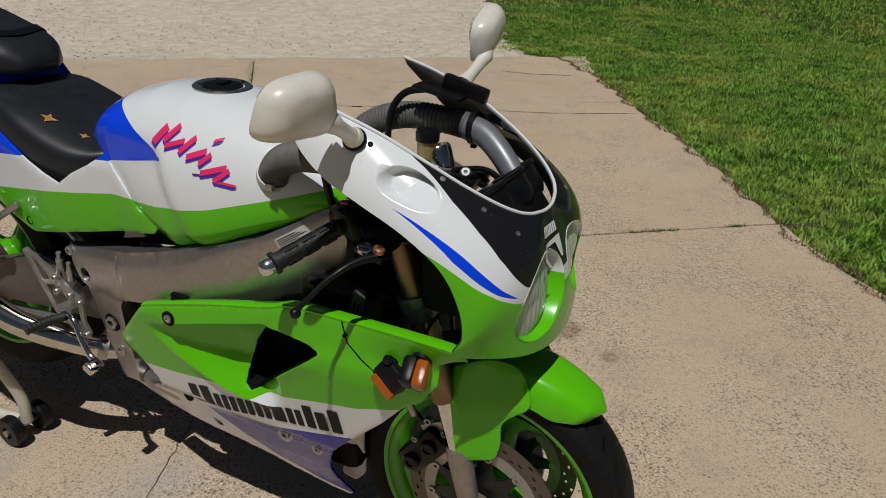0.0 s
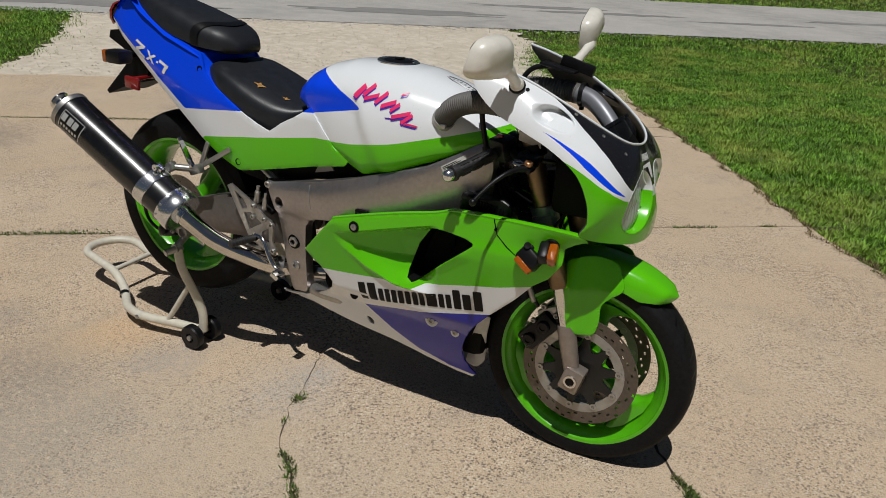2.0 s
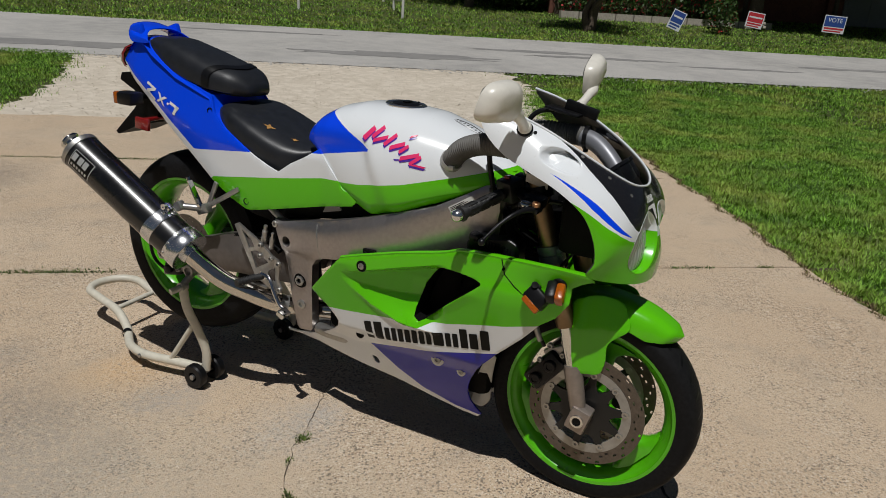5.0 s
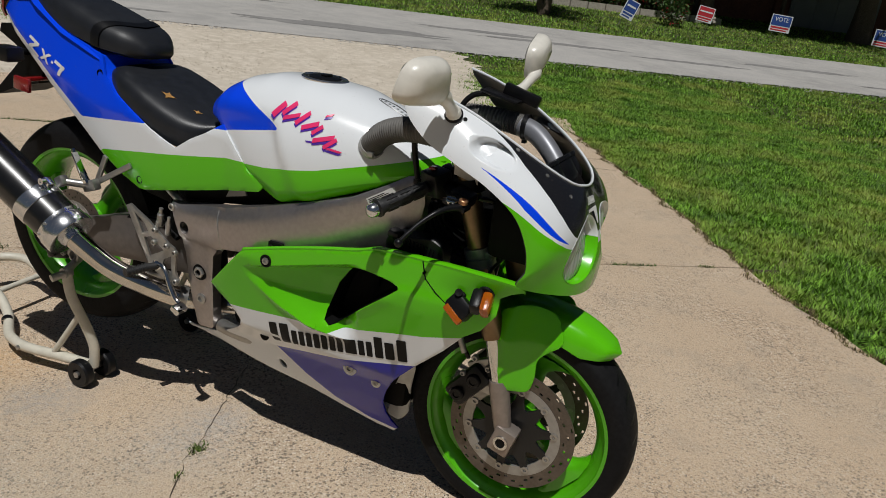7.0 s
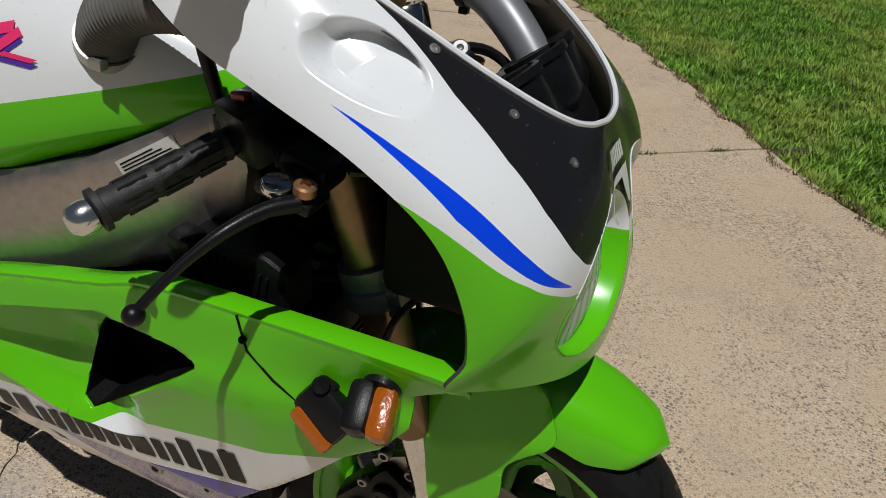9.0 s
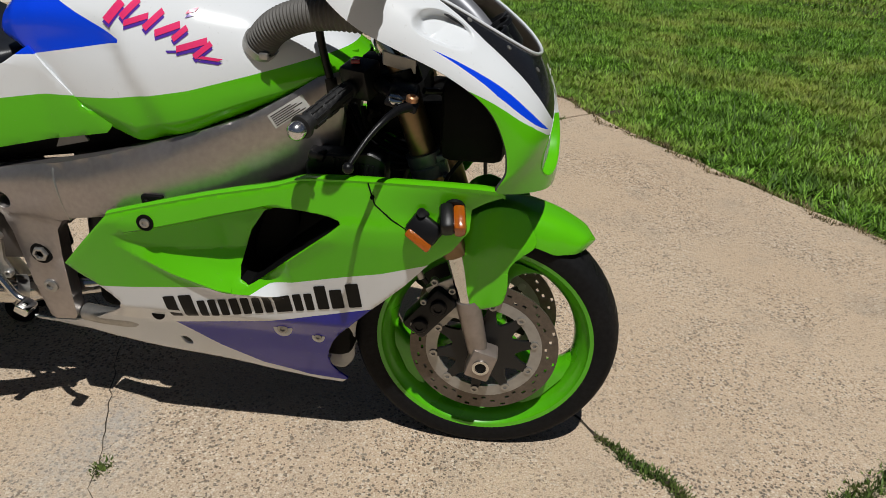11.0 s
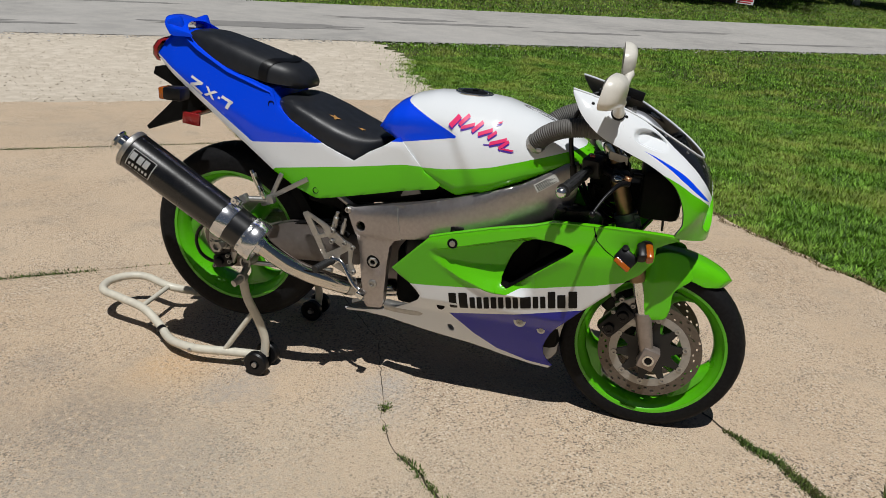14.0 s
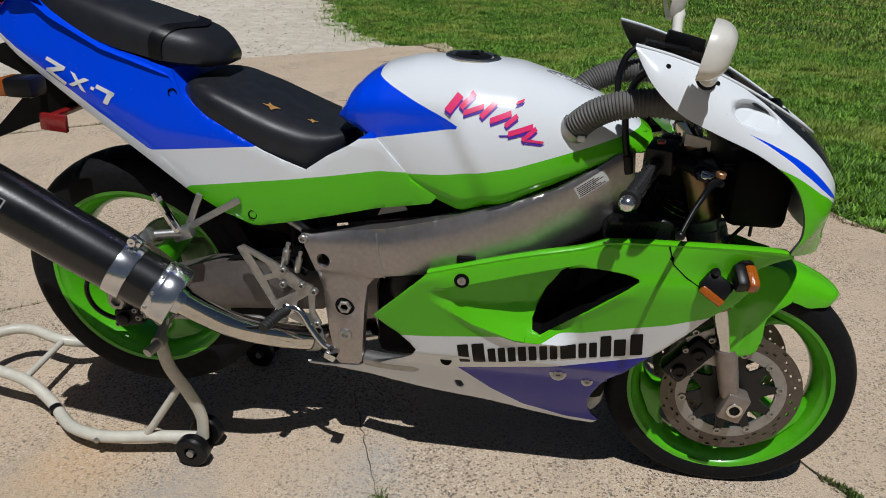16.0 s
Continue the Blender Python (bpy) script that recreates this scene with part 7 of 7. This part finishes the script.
# middle lawn up to the road, and the left verge
a, n = rng.uniform(2.3, 24, 560000), rng.uniform(-9, 11.3, 560000)
edge = np.interp(n, [-9, -4.6, -4.3, 9.2, 9.6, 11, 12], [2.5, 2.6, 6.5, 6.5, 3.45, 3.45, 3.35])
keep = (a > edge + rng.normal(.1, .3, len(a))) & (rng.uniform(0, 1, len(a)) < np.clip(1.4 - a / 22, .25, 1)) & (rng.uniform(0, 1, len(a)) < .4 + .7 * patchy(a, n, .8))
a, n = a[keep], n[keep]
blades("lawn_middle", to_xyz(a, n, -.04), rng.uniform(.03, .07, len(a)), rng.uniform(.016, .030, len(a)), .98, M_GRASS, "mown lawn grass between drive and road", 12)
a, n = rng.uniform(-11, -3.0, 190000), rng.uniform(6.0, 11.6, 190000)
edge = np.interp(n, [6.0, 6.7, 7.2, 8.3, 9.3, 10.4, 11.7], [-4.1, -3.68, -3.6, -3.62, -3.72, -3.9, -4.12])
keep = (a < edge - .04 + rng.normal(0, .16, len(a)) + .12 * np.sin(n * 5.1)) & (rng.uniform(0, 1, len(a)) < np.clip(.35 + (edge - a) * .9, .2, 1))
a, n = a[keep], n[keep]
blades("verge_grass", to_xyz(a, n, -.03), rng.uniform(.025, .06, len(a)), rng.uniform(.010, .020, len(a)), .98, M_GRASS, "ragged green verge beside the gravel apron", 13)
a, n = rng.uniform(-25, 48, 170000), 18.15 + 17 * rng.uniform(0, 1, 170000) ** 1.5
blades("lawn_far", to_xyz(a, n, -.04), rng.uniform(.04, .10, len(a)), rng.uniform(.025, .05, len(a)), .95, M_GRASS, "lawn across the road", 14)


# weeds in the joints and cracks
def strip_pts(a0, n0, a1, n1, k, spread, r):
    t = r.uniform(0, 1, k)
    return np.stack((a0 + (a1 - a0) * t + r.normal(0, spread, k), n0 + (n1 - n0) * t + r.normal(0, spread, k)), 1)


r = np.random.default_rng(21)
w = [strip_pts(.792, -.62, .801, -.675, 160, .006, r), strip_pts(.801, -.675, .806, -.748, 520, .010, r), strip_pts(.806, -.748, .833, -.805, 520, .011, r), strip_pts(.833, -.805, .826, -.873, 420, .009, r), strip_pts(.826, -.873, .815, -.951, 620, .012, r), strip_pts(.815, -.951, .812, -1.03, 800, .015, r), strip_pts(.812, -1.03, .830, -1.10, 900, .019, r),
     strip_pts(.83, -1.10, 1.02, -1.085, 900, .015, r), strip_pts(1.02, -1.085, 1.22, -1.075, 1900, .022, r), strip_pts(1.24, -1.078, 1.40, -1.08, 700, .018, r), strip_pts(1.42, -1.08, 1.80, -1.072, 300, .008, r), strip_pts(1.80, -1.07, 2.1, -1.065, 130, .007, r),
     strip_pts(-4.6, 1.40, -1.2, 1.40, 3800, .016, r), strip_pts(-2.6, 1.40, -1.35, 1.40, 800, .014, r), strip_pts(1.78, 1.40, 2.05, 1.40, 260, .012, r), strip_pts(2.33, 1.40, 2.42, 1.40, 120, .010, r), strip_pts(-1.1, 1.4, 1.7, 1.4, 300, .006, r),
     strip_pts(-8, 4.02, -.2, 4.02, 4200, .018, r), strip_pts(-4.3, 4.02, -3.3, 4.02, 500, .02, r), strip_pts(-.14, 4.2, -.16, 5.9, 600, .022, r), strip_pts(-1.9, 4.02, -1.6, 4.02, 260, .02, r),
     strip_pts(-.270, -.118, -.278, -.140, 190, .010, r), strip_pts(-.312, -.235, -.318, -.262, 40, .004, r), strip_pts(-.322, -.395, -.300, -.435, 90, .005, r), strip_pts(-.299, -.435, -.287, -.518, 240, .007, r), strip_pts(-.285, -.535, -.281, -.60, 200, .006, r), strip_pts(-.288, -.655, -.280, -.675, 320, .012, r), strip_pts(-.27, -.80, -.23, -1.0, 200, .008, r)]
w = np.concatenate(w)
pl = np.stack((.787 * w[:, 0] - .616 * w[:, 1], .616 * w[:, 0] + .787 * w[:, 1], np.full(len(w), -.006)), 1)
blades("joint_weeds", pl, r.uniform(.008, .024, len(w)), r.uniform(.005, .011, len(w)), .97, M_WEED, "low green weeds growing in the joints and cracks", 22, "weeds")
w = np.concatenate([strip_pts(1.02, -1.085, 1.20, -1.078, 90, .020, r), strip_pts(1.28, -1.078, 1.38, -1.08, 60, .016, r), strip_pts(-.288, -.655, -.280, -.675, 70, .010, r)])
pl = np.stack((.787 * w[:, 0] - .616 * w[:, 1], .616 * w[:, 0] + .787 * w[:, 1], np.full(len(w), -.006)), 1)
blades("weed_tufts", pl, r.uniform(.03, .06, len(w)), r.uniform(.006, .010, len(w)), .95, M_WEED, "taller weed tufts in the corner of the joints", 23, "weeds")

# stones on the apron and the road's broken edge
def stones(name, k, af, nf, size, mat_, label, seed):
    rr = random.Random(seed)
    verts, faces = [], []
    for _ in range(k):
        n = nf(rr)
        a = af(rr, n)
        x, y = an(a, n)
        s = size(rr)
        z = rise(n) - .02
        b = len(verts)
        t = rr.uniform(0, 3.14)
        c, d = math.cos(t) * s, math.sin(t) * s
        verts += [(x + c, y + d, z + s * .2), (x - d, y + c * .8, z + s * .25), (x - c, y - d, z + s * .2), (x + d, y - c * .8, z + s * .15), (x + s * rr.uniform(-.3, .3), y + s * rr.uniform(-.3, .3), z + s * rr.uniform(.5, .9))]
        faces += [(b, b + 1, b + 4), (b + 1, b + 2, b + 4), (b + 2, b + 3, b + 4), (b + 3, b, b + 4)]
    me = bpy.data.meshes.new(name)
    me.from_pydata(verts, [], faces)
    me.materials.append(mat_)
    return tagged(new(name, me), label, "gravel", "", "stuff")


stones("apron_gravel", 4200, lambda q, n: q.uniform(interp(n, [5.9, 6.6, 7.2, 8.4, 12], [-4.2, -3.75, -3.65, -3.65, -4.3]), interp(n, [5.9, 6.8, 8, 9.4, 12], [2.9, 2.85, 2.95, 3.4, 3.4])), lambda q: q.uniform(6.15, 11.6), lambda q: q.uniform(.006, .019), M_GRAVEL, "loose pale stones on the apron", 31)
stones("road_edge_rubble", 3500, lambda q, n: q.uniform(-14, 26), lambda q: q.gauss(11.40, .22), lambda q: q.uniform(.008, .030), M_ROAD, "broken dark asphalt crumbs along the road edge", 32)
road = bpy.data.objects["road"]
for seed, (a, n, sa, sn) in enumerate(((5.2, 15.2, 1.7, .28), (6.6, 14.4, 2.0, .22), (9.5, 13.6, 1.6, .18), (1.5, 13.2, 2.2, .5), (-5, 12.6, 3.0, .5), (13.5, 14.6, 2.0, .25), (16, 12.6, 2.5, .15), (-1.5, 16.6, 2.4, .15))):
    q = random.Random(50 + seed)
    bm = bmesh.new()
    ring = []
    for k in range(26):
        t = 2 * math.pi * k / 26
        rad = q.uniform(.6, 1.15)
        pa, pn = a + sa * rad * math.cos(t), n + sn * rad * math.sin(t)
        ring.append(bm.verts.new((*an(pa, pn), rise(pn) - .012 + .004)))
    bm.faces.new(ring)
    for f in bm.faces:
        f.normal_update()
        if f.normal.z < 0:
            f.normal_flip()
    part("asphalt_patch", bm, M_PATCH, road)


# ---- across the road ----
def trunk_line(bm, pts, r0, r1, seg=10):
    k = len(pts)
    add_tube(bm, pts, [r0 + (r1 - r0) * i / (k - 1) for i in range(k)], seg)


def tree(name, a, n, trunk_r, fork_h, crown_c, crown_r, leaves, leaf, label, stems=1, seed=1):
    x, y = an(a, n)
    z = rise(n) - .06
    q = random.Random(seed)
    t = thing(name, label, "tree", at=(x, y, z))
    bm = bmesh.new()
    for s_ in range(stems):
        off = Vector((q.uniform(-.12, .12), q.uniform(-.12, .12), 0)) if stems > 1 else Vector((0, 0, 0))
        top = Vector((q.uniform(-.3, .3) * stems * .8, q.uniform(-.3, .3) * stems * .8, fork_h))
        trunk_line(bm, spline([off, off * 1.6 + Vector((0, 0, fork_h * .45)), off * 2 + top]), trunk_r * 1.25, trunk_r * .7)
        for _ in range(5):
            e = Vector((q.uniform(-1, 1) * crown_r[0] * .7, q.uniform(-1, 1) * crown_r[1] * .7, crown_c + q.uniform(-.3, .5) * crown_r[2]))
            trunk_line(bm, spline([off * 2 + top * q.uniform(.7, 1), (top + e) / 2 + Vector((0, 0, .2)), e]), trunk_r * .45, trunk_r * .1, 7)
    part("trunk", bm, M_BARK, t, "rough grey-brown trunk with limbs")
    g = np.random.default_rng(seed)
    blobs = g.normal(0, 1, (14, 3))
    blobs /= np.linalg.norm(blobs, axis=1)[:, None]
    blobs *= g.uniform(.35, .85, 14)[:, None]
    idx = g.integers(0, 14, leaves)
    p = blobs[idx] + g.normal(0, .20, (leaves, 3))
    p = p * np.array(crown_r) + np.array((0, 0, crown_c))
    d1, d2 = g.normal(0, 1, (leaves, 3)), g.normal(0, 1, (leaves, 3))
    d1 /= np.linalg.norm(d1, axis=1)[:, None]
    d2 -= d1 * (d1 * d2).sum(1)[:, None]
    d2 /= np.linalg.norm(d2, axis=1)[:, None]
    sz = leaf * g.uniform(.6, 1.3, leaves)[:, None]
    v = np.stack((p - d1 * sz, p - d2 * sz * .45, p + d1 * sz, p + d2 * sz * .45), 1).reshape(-1, 3)
    me = bpy.data.meshes.new("crown")
    me.from_pydata(v.tolist(), [], [(4 * i, 4 * i + 1, 4 * i + 2, 4 * i + 3) for i in range(leaves)])
    me.materials.append(M_LEAF)
    c = new("crown", me)
    c.parent = t
    tagged(c, "loose crown of small green leaves", kind="stuff")
    return t


tree("tree", 5.99, 27.4, .16, 2.2, 4.2, (2.6, 2.6, 1.6), 3500, .16, "slim shade tree on the far lawn", 1, 61)
tree("tree", 8.95, 21.8, .09, 1.7, 3.4, (2.0, 2.0, 1.3), 4200, .12, "many-stemmed small tree on the far lawn", 5, 62)
tree("tree", 24.8, 25.3, .42, 3.0, 6.2, (6.5, 6.5, 2.6), 9000, .34, "big shade tree with thick dark trunk", 1, 63)
tree("tree", 17.5, 25.8, .25, 2.8, 5.6, (5.5, 4.0, 2.0), 8000, .30, "shade tree in front of the house", 1, 64)
tree("tree", 31, 9.6, .30, 2.8, 5.6, (4.6, 4.6, 2.2), 6000, .28, "shade tree on the near lawn", 1, 65)
tree("tree", 38, 24.5, .30, 3.0, 6.0, (6.0, 5.0, 2.4), 7000, .32, "shade tree by the far drive", 1, 66)


def shrub(name, a, n, size, leaves, leaf, label, mat_=None, bloom=0, seed=1):
    x, y = an(a, n)
    z = rise(n) - .05
    g = np.random.default_rng(seed)
    s = thing(name, label, "shrub", at=(x, y, z))
    bm = bmesh.new()
    for k in range(6):
        e = Vector((g.uniform(-.5, .5) * size[0], g.uniform(-.5, .5) * size[1], size[2] * g.uniform(.5, .9)))
        trunk_line(bm, [Vector((0, 0, 0)), e * .5, e], .02, .008, 6)
    part("stems", bm, M_BARK, s)
    for nm, k, mt, lf in (("leaves", leaves, mat_ or M_LEAF, leaf), ("blossom", bloom, M_ROSE, .06)):
        if not k:
            continue
        p = g.uniform(-1, 1, (k * 3, 3))
        p = p[np.abs((p ** 2).sum(1)) < 1.15][:k]
        p = p * np.array((size[0], size[1], size[2] * .55)) + np.array((0, 0, size[2] * .55)) + g.normal(0, .05, p.shape)
        k = len(p)
        d1, d2 = g.normal(0, 1, (k, 3)), g.normal(0, 1, (k, 3))
        d1 /= np.linalg.norm(d1, axis=1)[:, None]
        d2 /= np.linalg.norm(d2, axis=1)[:, None]
        v = np.stack((p - d1 * lf, p - d2 * lf * .6, p + d1 * lf, p + d2 * lf * .6), 1).reshape(-1, 3)
        me = bpy.data.meshes.new(nm)
        me.from_pydata(v.tolist(), [], [(4 * i, 4 * i + 1, 4 * i + 2, 4 * i + 3) for i in range(k)])
        me.materials.append(mt)
        c = new(nm, me)
        c.parent = s
        tagged(c, kind="stuff")


shrub("hedge", 7.9, 28.0, (1.6, 1.6, 1.5), 3500, .10, "dense dark green clipped hedge", seed=71)
shrub("hedge", 6.6, 30.6, (1.6, 1.6, 1.5), 3000, .10, "dense dark green clipped hedge", seed=72)
shrub("rose_bush", 14.45, 23.0, (.55, .55, 1.2), 700, .07, "rose bush with red blooms on the lawn", bloom=60, seed=73)
for k, a in enumerate((9.9, 10.9, 12.0, 13.0, 13.8, 15.2, 16.2)):
    shrub("rose_bush", a, 26.4, (.7, .6, 1.4), 600, .08, "rose bush with red blooms along the house", bloom=70, seed=80 + k)
shrub("shrub", 35.3, 29.8, (.9, .9, 1.1), 900, .10, "dark round clipped garden shrub", seed=95)

# low brick bed edging, house, garage
def block(name, a0, a1, n0, n1, z0, z1, mat_, parent=None, label=""):
    bm = bmesh.new()
    pts = [an(a0, n0), an(a1, n0), an(a1, n1), an(a0, n1)]
    lo = [bm.verts.new((*p, z0)) for p in pts]
    hi = [bm.verts.new((*p, z1)) for p in pts]
    bm.faces.new(lo[::-1])
    bm.faces.new(hi)
    for i in range(4):
        bm.faces.new((lo[i], lo[(i + 1) % 4], hi[(i + 1) % 4], hi[i]))
    bmesh.ops.recalc_face_normals(bm, faces=bm.faces[:])
    return part(name, bm, mat_, parent, label)


bed = thing("flower_bed_edging", "low pale stone and red brick bed edging", "edging")
for k in range(12):
    block("stone", 9.2 + k * .75, 9.9 + k * .75, 25.5, 25.75, rise(25.5) - .1, rise(25.5) + .22, M_STONE, bed)
for k in range(20):
    block("brick", 9.2 + k * .46, 9.62 + k * .46, 27.0, 27.2, rise(27) - .1, rise(27) + .55, M_BRICK, bed)
house = thing("house", "low dark brick house under deep shade", "house")
HZ = rise(29.5)
block("wall", 8.8, 23.4, 29.6, 29.9, HZ - .4, HZ + 3.0, M_BRICK, house)
block("side_wall", 8.8, 9.1, 29.9, 38, HZ - .4, HZ + 3.0, M_BRICK, house)
block("roof", 7.8, 34.5, 26.2, 39, HZ + 2.75, HZ + 3.0, M_ROOF, house)
block("fascia", 7.8, 34.5, 26.1, 26.2, HZ + 2.6, HZ + 3.0, M_WOODW, house)
for k, a in enumerate((10.5, 14.5, 18.5)):
    wf = block("window_frame", a, a + 1.7, 29.5, 29.6, HZ + .9, HZ + 2.3, M_WOODW, house)
    block("pane", a + .08, a + .81, 29.48, 29.5, HZ + .98, HZ + 2.22, M_DARK, wf)
    block("pane", a + .89, a + 1.62, 29.48, 29.5, HZ + .98, HZ + 2.22, M_DARK, wf)
for a in (9.3, 13.2, 17.4, 21.6):
    block("porch_post", a, a + .14, 26.5, 26.64, HZ - .5, HZ + 2.75, M_BARK, house)
block("garage_wall", 23.4, 34, 29.4, 29.7, HZ - .4, HZ + 3.0, M_BRICK, house)
gd = block("garage_door", 24.2, 29.2, 29.32, 29.4, HZ - .35, HZ + 2.3, M_GARAGE, house, "grey panelled garage door")
for k in range(4):
    for j in range(4):
        block("door_panel", 24.35 + j * 1.22, 25.45 + j * 1.22, 29.30, 29.32, HZ - .25 + k * .62, HZ + .25 + k * .62, M_GARAGE, gd)
bm = bmesh.new()
for k, (r_, h_) in enumerate(((.30, .16), (.24, .15), (.18, .14), (.12, .14))):
    add_lathe(bm, [(r_ * .7, 0), (r_, h_ * .3), (r_ * .95, h_ * .8), (r_ * .6, h_)], (*an(17.4, 25.2), rise(25.2) + .15 * k), (0, 0, 1), 14)
tagged(part("stacked_stones", bm, M_STONE, None), "small stack of pale round stones", "garden ornament")

# white rail fence
fence = thing("rail_fence", "low white-painted rail fence with a turned corner", "fence")
posts = [(-8.4, 24.4), (-4.09, 23.7), (-.59, 23.16), (2.73, 22.22), (2.70, 24.67), (2.6, 27.5)]
for a, n in posts:
    bm = bmesh.new()
    add_lathe(bm, [(.045, -.2), (.045, .58), (.038, .60), (0, .60)], (*an(a, n), rise(n)), (0, 0, 1), 12)
    part("post", bm, M_WOODW, fence)
for (a, n), (b, m) in zip(posts, posts[1:]):
    bm = bmesh.new()
    add_tube(bm, [(*an(a, n), rise(n) + .52), (*an(b, m), rise(m) + .52)], .035, 8)
    part("rail", bm, M_WOODW, fence)
bm = bmesh.new()
add_lathe(bm, [(.20, -.3), (.20, .15), (.16, .2), (.16, 2.3), (.2, 2.35), (.2, 2.5), (0, 2.5)], (*an(36.56, 27.6), rise(27.6)), (0, 0, 1), 16)
tagged(part("gate_pillar", bm, M_WOODW, None), "pale round pillar by the far lawn", "pillar")


# yard signs
def yard_sign(a, n, w, h, lean, field, band, label, word=""):
    x, y = an(a, n)
    s = thing("yard_sign", label, "sign", "yard signs", at=(x, y, rise(n) - .05))
    face = math.atan2(.616, .787) - radians(14)
    s.rotation_euler = (0, 0, face)
    tilt = Matrix.Rotation(radians(lean), 4, 'Y')
    def slabby(nm, x0, x1, z0, z1, y0, y1, mt):
        bm = bmesh.new()
        add_box(bm, ((x0 + x1) / 2, (y0 + y1) / 2, (z0 + z1) / 2), (x1 - x0, y1 - y0, z1 - z0))
        bmesh.ops.transform(bm, matrix=tilt, verts=bm.verts)
        return part(nm, bm, mt, s)
    slabby("board", -w / 2, w / 2, .28, .28 + h, -.006, .006, M_SIGNW)
    slabby("field", -w / 2 + .03, w / 2 - .03, .28 + h * .36, .28 + h - .03, -.010, -.006, field)
    slabby("bar", -w / 2 + .05, w / 2 - .05, .28 + h * .20, .28 + h * .30, -.010, -.006, band)
    slabby("bar", -w / 2 + .05, w / 2 - .12, .28 + h * .07, .28 + h * .14, -.010, -.006, band)
    if word:
        cu = bpy.data.curves.new("lettering", 'FONT')
        cu.body, cu.size, cu.align_x, cu.extrude = word, h * .34, 'CENTER', .003
        tmp = new("lettering", cu)
        me = bpy.data.meshes.new_from_object(tmp)
        bpy.data.objects.remove(tmp)
        me.transform(tilt @ pose(0, -.014, .28 + h * .62, 90, 0, 0))
        me.materials.clear()
        me.materials.append(M_SIGNW)
        o = new("lettering", me)
        o.parent = s
    else:
        slabby("bar", -w / 2 + .07, w / 2 - .07, .28 + h * .62, .28 + h * .72, -.013, -.010, M_SIGNW)
    for sx in (-1, 1):
        bm = bmesh.new()
        add_tube(bm, [Vector((sx * w * .3, .0, -.1)), tilt @ Vector((sx * w * .3, 0, .3))], .006, 6)
        part("wire_leg", bm, M_STEEL, s)


yard_sign(11.6, 21.3, .46, .62, 20, M_SIGNB, M_SIGNB, "white and blue yard sign leaning on its wires")
yard_sign(15.8, 23.2, .62, .55, 8, M_SIGNR, M_SIGNR, "red and white yard sign")
yard_sign(19.0, 23.0, .80, .62, 3, M_SIGNB, M_SIGNR, "blue yard sign with white lettering", "VOTE")
yard_sign(23.1, 22.2, .80, .62, 3, M_SIGNB, M_SIGNR, "blue yard sign with white lettering", "VOTE")
yard_sign(32.7, 32.6, .80, .62, 0, M_SIGNB, M_SIGNR, "blue and red yard sign far off")
yard_sign(27.1, 34.0, .70, .5, 0, M_SIGNW, M_SIGNB, "white yard sign far off")

# distant trees that close the view
g = np.random.default_rng(99)
k = 16000
a, n = g.uniform(-90, 110, k), g.uniform(48, 58, k)
z = g.uniform(0, 9, k) * (.6 + .4 * np.sin(a * .35) ** 2)
p = to_xyz(a, n, 0)
p[:, 2] = 2.6 + z
d1, d2 = g.normal(0, 1, (k, 3)), g.normal(0, 1, (k, 3))
d1 /= np.linalg.norm(d1, axis=1)[:, None]
d2 /= np.linalg.norm(d2, axis=1)[:, None]
v = np.stack((p - d1, p - d2 * .6, p + d1, p + d2 * .6), 1).reshape(-1, 3)
me = bpy.data.meshes.new("far_woods")
me.from_pydata(v.tolist(), [], [(4 * i, 4 * i + 1, 4 * i + 2, 4 * i + 3) for i in range(k)])
me.materials.append(M_LEAF)
tagged(new("far_woods", me), "far row of dark green trees", "trees", "", "stuff")

# bring the whole place to true metres
for me in bpy.data.meshes:
    me.transform(Matrix.Scale(K, 4))
for ob in scene.objects:
    if ob is not cam:
        ob.location *= K
